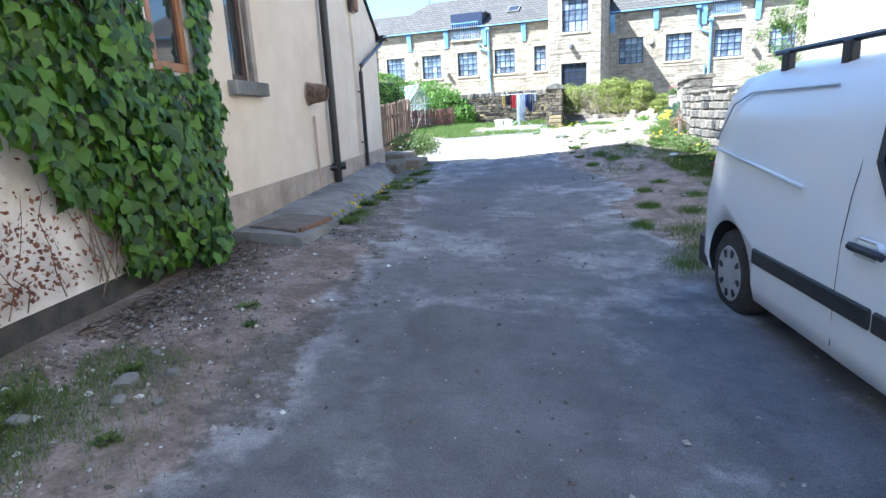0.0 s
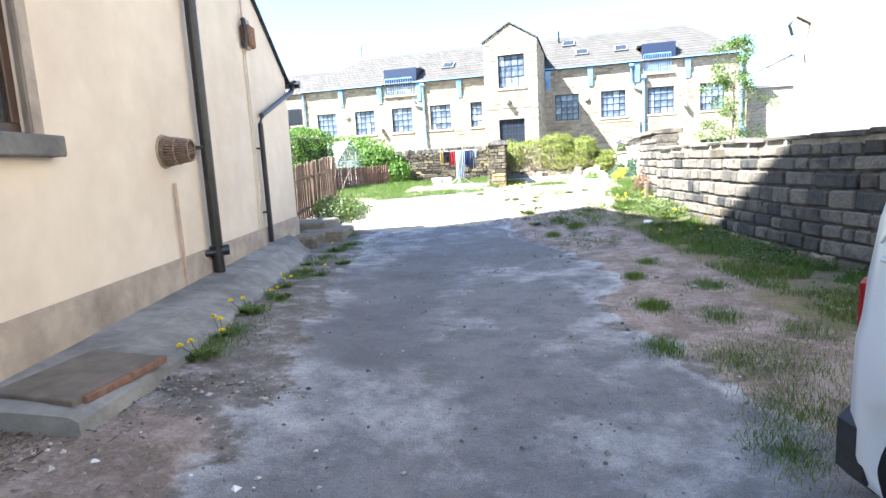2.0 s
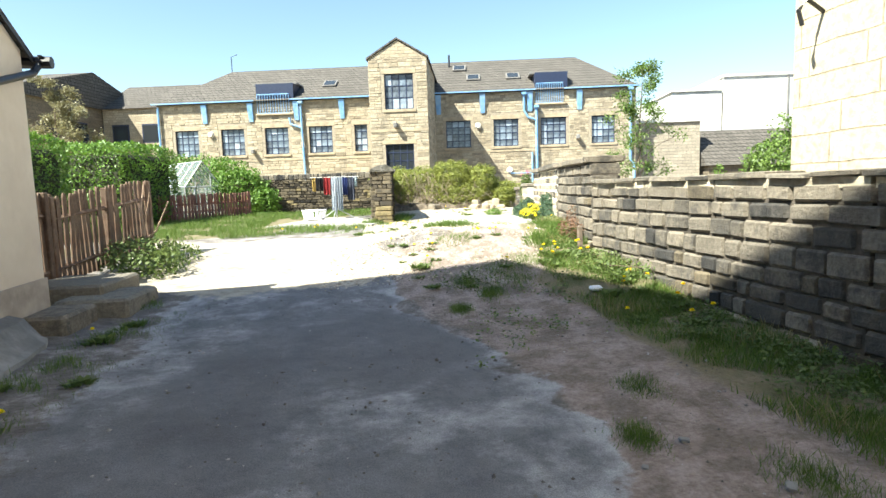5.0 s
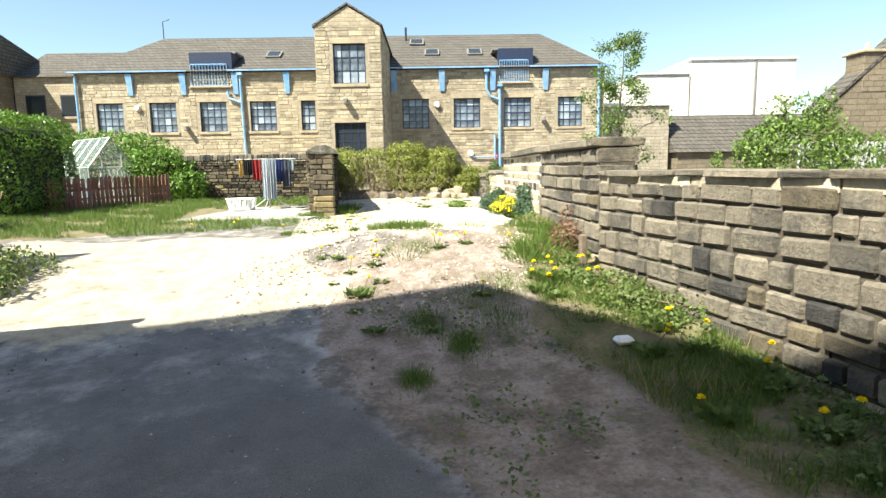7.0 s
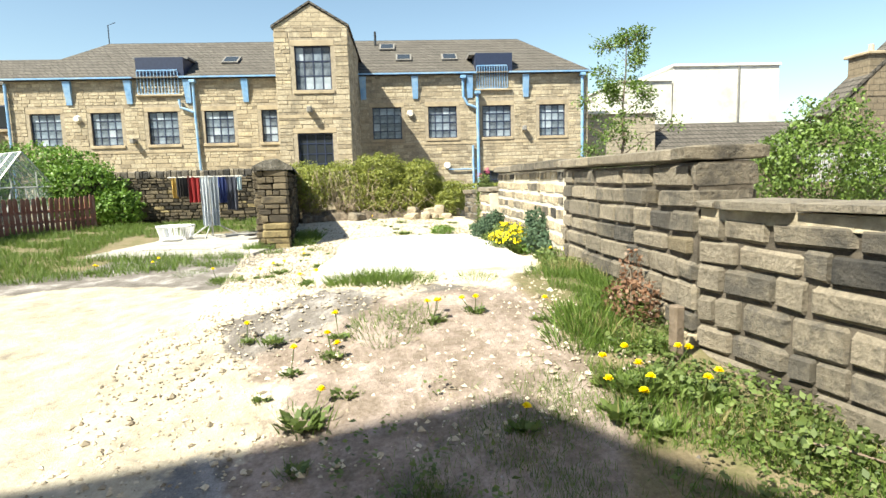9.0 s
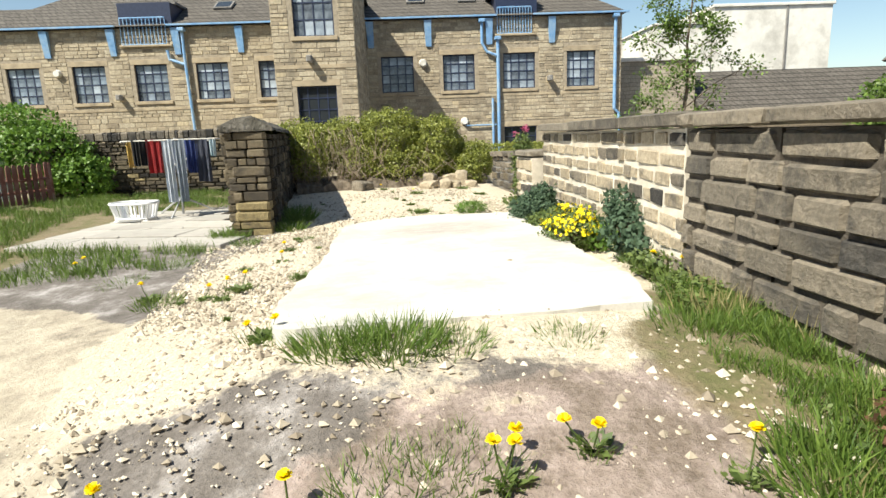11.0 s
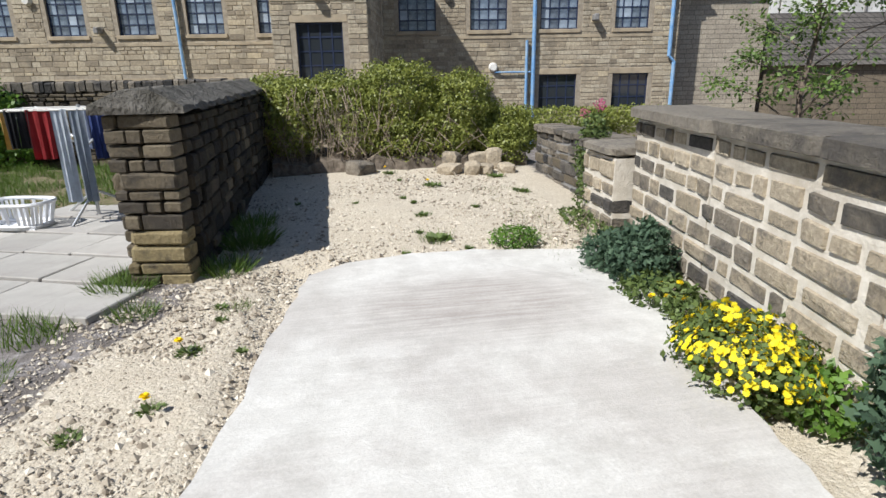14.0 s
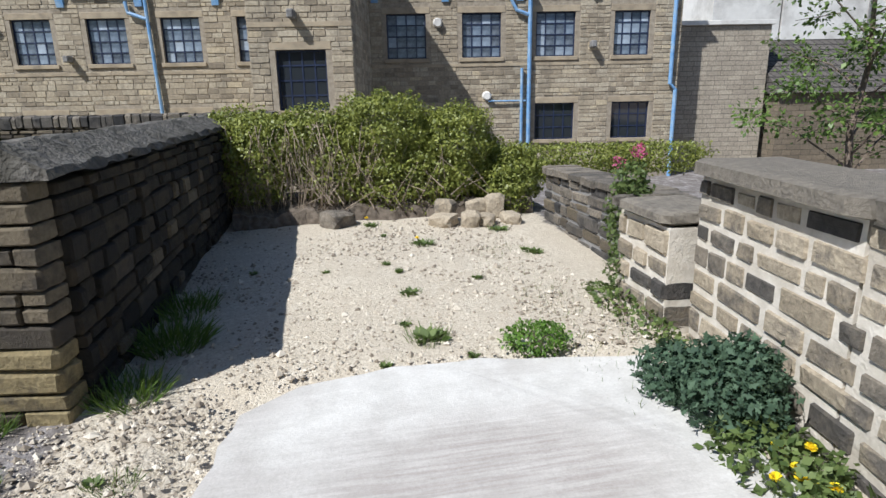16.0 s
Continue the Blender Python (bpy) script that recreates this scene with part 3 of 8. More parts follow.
def ground_mat():
    m, nt, b, co = start("ground_surfaces")

    def att(name):
        a = nt.nodes.new("ShaderNodeAttribute")
        a.attribute_name = name
        return a.outputs["Fac"]
    big, mid = noise_tex(nt, co, 0.9, 7, 0.68), noise_tex(nt, co, 4.0, 7, 0.7)
    fine, grit = noise_tex(nt, co, 38, 5, 0.7), noise_tex(nt, co, 130, 3, 0.7)
    vor = nt.nodes.new("ShaderNodeTexVoronoi")
    vor.inputs["Scale"].default_value = 52
    nt.links.new(co, vor.inputs["Vector"])
    peb = vor.outputs["Distance"]

    def edge(name, lo=0.4, hi=0.58, amount=1.3):
        v = maths(nt, "ADD", att(name), maths(nt, "MULTIPLY", maths(nt, "SUBTRACT", mid, 0.5), amount))
        return ramp(nt, v, [(lo, (0, 0, 0)), (hi, (1, 1, 1))])
    earth = mix(nt, 0.7, ramp(nt, mid, [(0.3, (0.1, 0.086, 0.076)), (0.5, (0.18, 0.16, 0.148)), (0.68, (0.4, 0.375, 0.37))]),
                ramp(nt, fine, [(0.3, (0.5, 0.5, 0.5)), (0.7, (1.2, 1.2, 1.2))]), "MULTIPLY")
    tarc = mix(nt, ramp(nt, maths(nt, "ADD", big, maths(nt, "MULTIPLY", maths(nt, "SUBTRACT", 0.9, att("tar")), 0.25)), [(0.47, (0, 0, 0)), (0.58, (1, 1, 1))]), ramp(nt, mid, [(0.35, (0.125, 0.125, 0.135)), (0.6, (0.19, 0.19, 0.2))]),
               ramp(nt, mid, [(0.36, (0.21, 0.21, 0.225)), (0.66, (0.42, 0.415, 0.43))]))
    tarc = mix(nt, ramp(nt, att("mend"), [(0.3, (0, 0, 0)), (0.75, (0.85, 0.85, 0.85))]), tarc, ramp(nt, big, [(0.35, (0.1, 0.1, 0.108)), (0.65, (0.16, 0.16, 0.17))]))
    tarc = mix(nt, 0.6, tarc, ramp(nt, grit, [(0.32, (0.45, 0.45, 0.45)), (0.68, (1.45, 1.45, 1.45))]), "MULTIPLY")
    trackc = mix(nt, 0.5, ramp(nt, mid, [(0.3, (0.2, 0.172, 0.145)), (0.44, (0.36, 0.315, 0.25)), (0.66, (0.52, 0.465, 0.38))]), ramp(nt, fine, [(0.3, (0.65, 0.64, 0.62)), (0.7, (1.1, 1.1, 1.1))]), "MULTIPLY")
    gravc = mix(nt, 0.75, ramp(nt, vor.outputs["Color"], [(0.1, (0.42, 0.36, 0.28)), (0.5, (0.56, 0.5, 0.4)), (0.9, (0.68, 0.62, 0.52))]),
                ramp(nt, peb, [(0.1, (1.0, 1.0, 1.0)), (0.75, (0.9, 0.89, 0.87))]), "MULTIPLY")
    gravc = mix(nt, ramp(nt, mid, [(0.4, (0.15, 0.15, 0.15)), (0.6, (0.85, 0.85, 0.85))]), gravc, ramp(nt, grit, [(0.3, (0.36, 0.3, 0.225)), (0.7, (0.62, 0.55, 0.44))]))
    dirtc = mix(nt, ramp(nt, mid, [(0.42, (0, 0, 0)), (0.6, (1, 1, 1))]), ramp(nt, fine, [(0.3, (0.12, 0.09, 0.07)), (0.7, (0.23, 0.185, 0.155))]), ramp(nt, fine, [(0.3, (0.24, 0.185, 0.165)), (0.7, (0.4, 0.33, 0.3))]))
    turfc = mix(nt, ramp(nt, mid, [(0.38, (0, 0, 0)), (0.56, (1, 1, 1))]), (0.115, 0.115, 0.045), ramp(nt, fine, [(0.3, (0.13, 0.1, 0.06)), (0.7, (0.26, 0.21, 0.13))]))
    col = mix(nt, edge("dirt"), earth, dirtc)
    col = mix(nt, edge("tar"), col, tarc)
    col = mix(nt, edge("track"), col, trackc)
    col = mix(nt, edge("gravel", 0.4, 0.55), col, gravc)
    col = mix(nt, edge("turf", 0.45, 0.7, 1.2), col, turfc)
    nt.links.new(col, b.inputs["Base Color"])
    b.inputs["Roughness"].default_value = 0.92
    h = maths(nt, "ADD", maths(nt, "ADD", maths(nt, "MULTIPLY", fine, 0.8), maths(nt, "MULTIPLY", mid, 1.6)),
              maths(nt, "MULTIPLY", maths(nt, "MULTIPLY", peb, -0.3), maths(nt, "ADD", att("gravel"), 0.25)))
    bump(nt, b, maths(nt, "ADD", h, maths(nt, "MULTIPLY", grit, 0.35)), 0.9, 0.018)
    return m


build_ground()

# ---- the rendered house on the lane's left, running along y ----
HX = -1.33 + 0.8185
HOUSE_TURN = 5.2
HM = pose(-1.33, 9.0, 0, 0, 0, 90 + HOUSE_TURN)  # local x runs along the wall, local y points away from the lane
HMI = HM.inverted()


def along(y):
    """Distance along the house wall for a world y, from the downpipe at y 9."""
    return (y - 9.0) / math.cos(radians(HOUSE_TURN))


def gable_wall(bm, pts, y0, y1):
    a = [bm.verts.new((x, y0, z)) for x, z in pts]
    c = [bm.verts.new((x, y1, z)) for x, z in pts]
    bm.faces.new(a)
    bm.faces.new(c[::-1])
    for i in range(len(pts)):
        j = (i + 1) % len(pts)
        bm.faces.new((a[i], a[j], c[j], c[i]))


house = new("house")
house.matrix_world = HM
tagged(house, "cream rendered house with a bare grey plinth beside the lane", "house")
E0, EZ, RZ = along(12.72), 2.93, 5.35     # north eave, its height, the ridge's
S0 = along(5.66)
w2 = (along(6.2), along(6.66), 1.72, 2.85)   # small window in the cream wall
w2 = (w2[0], w2[1], w2[2], w2[3])
bm = bmesh.new()
holed_wall(bm, S0, E0, 0.7, EZ, 0, 0.3, [w2])
part("wall", bm, M_RENDER, house)
bm = bmesh.new()
gable_wall(bm, [(S0, EZ), (E0, EZ), (E0 - (RZ - EZ) / 0.57, RZ), (S0, RZ)], 0, 0.3)
part("gable", bm, M_RENDER, house)
bm = bmesh.new()
box(bm, S0, E0 + 0.01, -0.025, 0.31, -0.3, 0.7)
part("plinth", bm, M_PLINTH, house, "bare pinkish grey plinth, damp at its foot")
bm = bmesh.new()
holed_wall(bm, 0, 9, -0.3, EZ, 0, 0.3, [], pose(E0, 0.3, 0, 0, 0, 90))
part("wall", bm, M_RENDER, house)
rl = RZ - EZ
bm = bmesh.new()
rx = E0 - rl / 0.57
gable_wall(bm, [(E0 + 0.22, EZ - 0.1), (rx, RZ + 0.03), (S0 - 0.1, RZ + 0.03), (S0 - 0.1, RZ + 0.1), (rx, RZ + 0.1), (E0 + 0.22, EZ - 0.03)], -0.03, 9)
part("roof", bm, M_SLATE, house, "dark slate roof")
bm = bmesh.new()
gable_wall(bm, [(E0 + 0.16, EZ - 0.12), (E0 - 0.6, EZ + 0.315), (E0 - 3.6, EZ + 2.03), (E0 - 3.6, EZ + 2.06), (E0 - 0.6, EZ + 0.345), (E0 + 0.2, EZ - 0.095)], -0.06, -0.045)
part("verge", bm, M_BLACKPL, house, "thin dark verge board")
bm = bmesh.new()
tube(bm, [(E0 + 0.17, -0.2, EZ - 0.08), (E0 + 0.17, 4, EZ - 0.08)], 0.06, 8)
part("gutter", bm, M_BLACKPIPE, house, "black gutter end")
# brown-framed window in the cream wall
win = part("window", rbox(w2[0], w2[1], 0.06, 0.12, w2[2], w2[2] + 0.07, 0.006), M_DKBROWN, house, "small dark brown framed window")
for a, c, z0, z1 in ((w2[0], w2[0] + 0.07, w2[2] + 0.07, w2[3]), (w2[1] - 0.07, w2[1], w2[2] + 0.07, w2[3]), (w2[0] + 0.07, w2[1] - 0.07, w2[3] - 0.07, w2[3])):
    part("frame_rail", rbox(a, c, 0.06, 0.12, z0, z1, 0.006), M_DKBROWN, win)
part("pane", rbox(w2[0] + 0.07, w2[1] - 0.07, 0.085, 0.095, w2[2] + 0.07, w2[3] - 0.07, 0.002), M_GLASS, win, "reflecting glass pane")
part("window_sill", rbox(w2[0] - 0.12, w2[1] + 0.16, -0.09, 0.06, w2[2] - 0.13, w2[2], 0.01), M_CONC, house, "stone window sill")
part("window_surround", rbox(w2[1] + 0.0, w2[1] + 0.09, -0.012, 0.05, w2[2], w2[3], 0.004), M_PLINTH, house)


def hy(y):
    return along(y)


# ---- the ivy-clad white wall before it ----
ivywall = new("wall_white")
ivywall.matrix_world = HM
tagged(ivywall, "pinkish white painted wall half hidden by thick ivy", "wall", kind="structure")
w1 = (along(5.02), along(5.5), 1.74, 2.95)
bm = bmesh.new()
holed_wall(bm, along(-4), S0, 0.42, 5.2, 0.03, 0.35, [w1])
part("wall", bm, M_WHITEWALL, ivywall)
bm = bmesh.new()
box(bm, along(-4), S0, 0.02, 0.3, -0.2, 0.42)
part("plinth", bm, M_TAR, ivywall, "black bitumen plinth strip")
win = part("window", rbox(w1[0], w1[1], 0.02, 0.1, w1[2], w1[2] + 0.07, 0.006), M_BROWNFRAME, ivywall, "orange-brown framed window in the ivy")
for a, c, z0, z1 in ((w1[0], w1[0] + 0.065, w1[2] + 0.07, w1[3]), (w1[1] - 0.065, w1[1], w1[2] + 0.07, w1[3])):
    part("frame_rail", rbox(a, c, 0.02, 0.1, z0, z1, 0.006), M_BROWNFRAME, win)
part("pane", rbox(w1[0] + 0.065, w1[1] - 0.065, 0.05, 0.06, w1[2] + 0.07, w1[3], 0.002), M_GLASS, win, "reflecting glass pane")


# ---- taller house behind, whose roof shades the lane ----
tall = new("house")
tagged(tall, "tall dark stone house standing behind the rendered one", "house")
bm = bmesh.new()
box(bm, -16, -4, -6, 9.5, -0.3, 10.4)
part("wall", bm, M_FARSTONE, tall)
bm = bmesh.new()
for xs in ((-16.2, -3.9),):
    pts = [(9.65, 10.4), (3.0, 14.5), (-6.2, 9.3), (-6.2, 10.4)]
    a = [bm.verts.new((xs[0], y, z)) for y, z in pts]
    c = [bm.verts.new((xs[1], y, z)) for y, z in pts]
    bm.faces.new(a)
    bm.faces.new(c[::-1])
    for i in range(4):
        j = (i + 1) % 4
        bm.faces.new((a[i], a[j], c[j], c[i]))
part("roof", bm, M_SLATE, tall)

# ---- stone house behind the right-hand wall ----
rh = new("house")
tagged(rh, "tall sunlit pale sandstone house behind the boundary wall", "house")
bm = bmesh.new()
box(bm, 5.8, 14, -8, 11.9, -0.3, 8.0)
part("wall", bm, M_ASHLAR, rh)
bm = bmesh.new()
tube(bm, [(5.82, 11.55, 2.95), (5.6, 11.5, 3.05), (5.52, 11.5, 2.95), (5.56, 11.5, 2.82)], 0.02, 6)
part("bracket", bm, M_BLACKPIPE, rh, "rusty iron hook bracket")

# ---- the old mill across the end, x along its front, y into it ----
MILL = pose(5.0, 37.7, 0, 0, 0, -9.5)
mill = new("mill_building")
mill.matrix_world = MILL
tagged(mill, "long sandstone mill with blue gutters and a brown-grey tile roof", "building")
EAVE, MR = 6.4, 9.0


def mill_window(u0, u1, z0, z1, v, cols, rows, blind=True, label="dark blue gridded mill window"):
    """A frame with glazing bars, one pane, a lintel's shade line and a sill."""
    f = 0.045
    bm = bmesh.new()
    for a, c, d, e in ((u0, u0 + f, z0, z1), (u1 - f, u1, z0, z1), (u0 + f, u1 - f, z0, z0 + f), (u0 + f, u1 - f, z1 - f, z1)):
        box(bm, a, c, v + 0.1, v + 0.17, d, e)
    w = part("window", bm, M_NAVY, mill, label)
    for i in range(1, cols):
        x = u0 + (u1 - u0) * i / cols
        bm = bmesh.new()
        box(bm, x - 0.02, x + 0.02, v + 0.115, v + 0.15, z0 + f, z1 - f)
        part("glazing_bar", bm, M_NAVY, w)
    for j in range(1, rows):
        z = z0 + (z1 - z0) * j / rows
        bm = bmesh.new()
        box(bm, u0 + f, u1 - f, v + 0.113, v + 0.152, z - 0.02, z + 0.02)
        part("glazing_bar", bm, M_NAVY, w)
    if not blind:
        part("pane", rbox(u0 + 0.02, u1 - 0.02, v + 0.13, v + 0.14, z0 + 0.02, z1 - 0.02, 0.002), M_GLASS, w, "dark reflecting glass")
    else:
        me = None
        for i in range(cols):
            for j in range(rows):
                x, z = u0 + (u1 - u0) * (i + 0.5) / cols, z0 + (z1 - z0) * (j + 0.5) / rows
                if me is None:
                    a, c = (u1 - u0) / cols / 2, (z1 - z0) / rows / 2
                    bm = bmesh.new()
                    box(bm, -a, a, -0.004, 0.004, -c, c)
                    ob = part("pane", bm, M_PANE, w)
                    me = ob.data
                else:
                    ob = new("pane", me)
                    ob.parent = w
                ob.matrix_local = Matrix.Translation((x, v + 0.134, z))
    part("sill", rbox(u0 - 0.1, u1 + 0.1, v - 0.06, v + 0.1, z0 - 0.13, z0, 0.01), M_LINTEL, w, "sandstone sill")
    part("lintel", rbox(u0 - 0.14, u1 + 0.14, v - 0.012, v + 0.1, z1, z1 + 0.2, 0.008), M_LINTEL, w, "sandstone lintel")
    return w


left_u = [(-14.48, -13.18), (-11.9, -10.6), (-9.45, -8.15), (-7.0, -5.72), (-4.5, -3.8)]
right_u = [(0.48, 1.8), (3.02, 4.34), (5.53, 6.87), (8.2, 9.42)]
low_right = [(5.54, 6.92), (8.24, 9.56)]
low_left = [(-11.9, -10.6), (-9.45, -8.15), (-7.0, -5.72)]
holes = [(a, c, 3.57, 5.0) for a, c in left_u + right_u] + [(a, c, 0.78, 2.02) for a, c in low_right] + [(a, c, 0.4, 1.9) for a, c in low_left]
bm = bmesh.new()
holed_wall(bm, -15.4, 10.5, -0.8, EAVE, 0, 0.4, holes)
part("wall", bm, M_JOINT, mill)
bm = bmesh.new()
box(bm, -15.4, 10.5, 8.6, 9.0, -0.8, EAVE)
part("wall", bm, M_MILL, mill)
for u in (-15.4, 10.1):
    bm = bmesh.new()
    box(bm, u, u + 0.4, 0.4, 8.6, -0.8, EAVE)
    part("wall", bm, M_MILL, mill)
bm = bmesh.new()
box(bm, -15, 10.1, 0.45, 8.6, 3.0, 3.1)
part("floor", bm, M_CONC, mill)
bm = bmesh.new()
box(bm, -15, 10.1, 2.5, 2.6, -0.8, EAVE)
part("inner_wall", bm, M_GREYROOF, mill, "plain dim inner wall")
for a, c, z0, z1 in holes:
    mill_window(a, c, z0, z1, 0, 2 if c - a < 1 else 4, 4 if z1 - z0 > 1.3 else 3, z0 > 3)


def facing_mat():
    """Sandstone blocks, each its own buff, brown or grey, with grain, damp streaks and soot."""
    m, nt, b, co = start("mill_blocks")
    g = nt.nodes.new("ShaderNodeNewGeometry")
    col = ramp(nt, g.outputs["Random Per Island"], [(0.0, (0.26, 0.22, 0.165)), (0.2, (0.36, 0.305, 0.225)), (0.6, (0.44, 0.38, 0.285)), (0.85, (0.48, 0.425, 0.33)), (1.0, (0.52, 0.44, 0.31))])
    col = mix(nt, 0.8, col, ramp(nt, noise_tex(nt, co, 13, 6, 0.7), [(0.3, (0.5, 0.48, 0.46)), (0.68, (1.12, 1.1, 1.06))]), "MULTIPLY")
    mp = nt.nodes.new("ShaderNodeMapping")
    mp.inputs["Scale"].default_value = (1.3, 1.3, 0.35)
    nt.links.new(co, mp.inputs["Vector"])
    streak = ramp(nt, noise_tex(nt, mp.outputs[0], 1.1, 6, 0.7), [(0.5, (0, 0, 0)), (0.68, (0.65, 0.65, 0.65))])
    col = mix(nt, streak, col, (0.13, 0.112, 0.088))
    nt.links.new(col, b.inputs["Base Color"])
    b.inputs["Roughness"].default_value = 0.93
    bump(nt, b, noise_tex(nt, co, 22, 5, 0.7), 0.8, 0.012)
    return m


M_BLOCKS = facing_mat()


def facing(u0, u1, z0, z1, holes, m, seed, label=""):
    """The coursed blocks of one mill wall, too many to pick apart, as one mesh of separate stones."""
    r = random.Random(seed)
    V, F = [], []
    clear = [(a - 0.15, c + 0.15, d - 0.14, e + 0.21) for a, c, d, e in holes]
    z = z0
    while z < z1 - 0.05:
        h = min(r.choice((0.1, 0.13, 0.13, 0.16, 0.16, 0.2)), z1 - z)
        spans = [(u0, u1)]
        for a, c, d, e in clear:
            if z + h > d + 0.03 and z < e - 0.03:
                spans = [q for x0, x1 in spans for q in ((x0, min(x1, a)), (max(x0, c), x1)) if q[1] - q[0] > 0.03]
        for x0, x1 in spans:
            x = x0
            while x < x1 - 0.02:
                w = min(h * r.uniform(1.3, 3.4), x1 - x)
                if x1 - x - w < 0.09:
                    w = x1 - x
                g, p = 0.007 * r.uniform(0.6, 1.5), r.uniform(0.005, 0.022)
                a, c, d, e = x + g, x + w - g, z + g, z + h - g
                k = len(V)
                j = lambda: r.uniform(-0.006, 0.006)
                V += [(a, 0.01, d), (c, 0.01, d), (c, 0.01, e), (a, 0.01, e), (a + 0.012 + j(), -p, d + 0.01 + j()), (c - 0.012 + j(), -p, d + 0.01 + j()), (c - 0.012 + j(), -p + j(), e - 0.01 + j()), (a + 0.012 + j(), -p, e - 0.01 + j())]
                F += [tuple(k + i for i in f) for f in ((4, 5, 6, 7), (0, 1, 5, 4), (1, 2, 6, 5), (2, 3, 7, 6), (3, 0, 4, 7))]
                x += w
        z += h
    V = [tuple(m @ Vector(v)) for v in V]
    ob = mesh_from("block", V, F, M_BLOCKS, mill, label or "coursed sandstone blocks in buff, brown and grey")
    return tagged(ob, kind="stuff")


facing(-15.4, -2.72, -0.3, EAVE - 0.03, holes, Matrix(), 1)
facing(-0.08, 10.5, -0.3, EAVE - 0.03, holes, Matrix(), 2)
# hipped roof with an overhang
bm = bmesh.new()
ev, o = EAVE + 0.05, 0.18
a = [bm.verts.new(p) for p in ((-15.4 - o, -o, ev), (10.5 + o, -o, ev), (10.5 + o, 9 + o, ev), (-15.4 - o, 9 + o, ev))]
r = [bm.verts.new(p) for p in ((-12.9, 4.5, MR), (8.1, 4.5, MR))]
bm.faces.new((a[0], a[1], r[1], r[0]))
bm.faces.new((a[2], a[3], r[0], r[1]))
bm.faces.new((a[1], a[2], r[1]))
bm.faces.new((a[3], a[0], r[0]))
bm.faces.new(a[::-1])
part("roof", bm, M_SLATE, mill, "brown-grey concrete tile roof")
# tower
T0, T1, TV, TE, TA = -2.72, -0.08, -5.0, 7.3, 8.12
th = [(-2.02, -0.72, 5.05, 6.62), (-2.07, -0.78, 2.0, 3.5)]
bm = bmesh.new()
holed_wall(bm, T0, T1, -0.8, TE, TV, TV + 0.35, th)
part("tower_wall", bm, M_JOINT, mill)
bm = bmesh.new()
box(bm, T1 - 0.35, T1, TV + 0.35, 0, -0.8, TE)
part("tower_wall", bm, M_JOINT, mill)
bm = bmesh.new()
box(bm, T0, T0 + 0.35, TV + 0.35, 0, -0.8, TE)
part("tower_wall", bm, M_JOINT, mill)
bm = bmesh.new()
gable_wall(bm, [(T0, TE), (T1, TE), ((T0 + T1) / 2, TA - 0.05)], TV, TV + 0.35)
part("tower_gable", bm, M_MILL, mill)
facing(T0, T1, -0.3, TE, th, Matrix.Translation((0, TV, 0)), 3)
facing(TV, 0.0, -0.3, TE, [], Matrix.Translation((T1, 0, 0)) @ Matrix.Rotation(radians(90), 4, "Z"), 4)
facing(-0.0, -TV, -0.3, TE, [], Matrix.Translation((T0, 0, 0)) @ Matrix.Rotation(radians(-90), 4, "Z"), 5)
for s in (-1, 1):
    bm = bmesh.new()
    mid = (T0 + T1) / 2
    e = T0 - 0.08 if s < 0 else T1 + 0.08
    gable_wall(bm, [(e, TE - 0.04), (mid, TA), (mid, TA + 0.07), (e, TE + 0.04)], TV - 0.06, 2.2)
    part("tower_roof", bm, M_SLATE, mill)
bm = bmesh.new()
box(bm, T0 + 0.36, T1 - 0.36, TV + 1.5, TV + 1.6, -0.8, TE)
part("inner_wall", bm, M_GREYROOF, mill)
mill_window(*th[0], TV, 4, 3, label="tall dark gridded tower window")
mill_window(*th[1], TV, 4, 4, False, "dark barred tower window opening")
for v, z in ((TV, 4.05), ):
    part("string_course", rbox(T0 - 0.0, T1 + 0.0, v - 0.03, v + 0.0, z, z + 0.12, 0.004), M_LINTEL, mill)
part("string_course", rbox(-15.4, T0, -0.03, 0.0, 3.2, 3.3, 0.004), M_LINTEL, mill)
part("string_course", rbox(T1, 10.5, -0.03, 0.0, 3.28, 3.38, 0.004), M_LINTEL, mill)
# gutters, hoppers, pipes
for a, c in ((-15.6, -9.9), (-7.9, T0 - 0.02), (T1 + 0.02, 5.25), (6.75, 10.72)):
    bm = bmesh.new()
    box(bm, a, c, -0.28, -0.18, EAVE + 0.02, EAVE + 0.085)
    part("gutter", bm, M_BLUE, mill, "blue eaves gutter")


def strap(u, h=1.05, w=0.3):
    """A tapering blue ventilation shaft below the eaves."""
    bm = bmesh.new()
    t = [bm.verts.new(p) for p in ((u - w / 2, -0.2, EAVE - 0.05), (u + w / 2, -0.2, EAVE - 0.05), (u + w / 2, 0, EAVE - 0.05), (u - w / 2, 0, EAVE - 0.05))]
    q = [bm.verts.new(p) for p in ((u - w / 2 + 0.05, -0.07, EAVE - h), (u + w / 2 - 0.02, -0.07, EAVE - h), (u + w / 2 - 0.02, 0, EAVE - h), (u - w / 2 + 0.05, 0, EAVE - h))]
    bm.faces.new(t)
    bm.faces.new(q[::-1])
    for i in range(4):
        bm.faces.new((t[i], t[(i + 1) % 4], q[(i + 1) % 4], q[i]))
    part("duct", bm, M_BLUE, mill, "blue painted tapering duct under the eaves")


for u in (-12.72, -10.15, -7.62, -5.12, 0.1, 2.45, 4.95, 7.55):
    strap(u)


def pipe(pts, r=0.06):
    part("drainpipe", tube(bmesh.new(), pts, r, 8), M_BLUE, mill, "pale blue drainpipe")


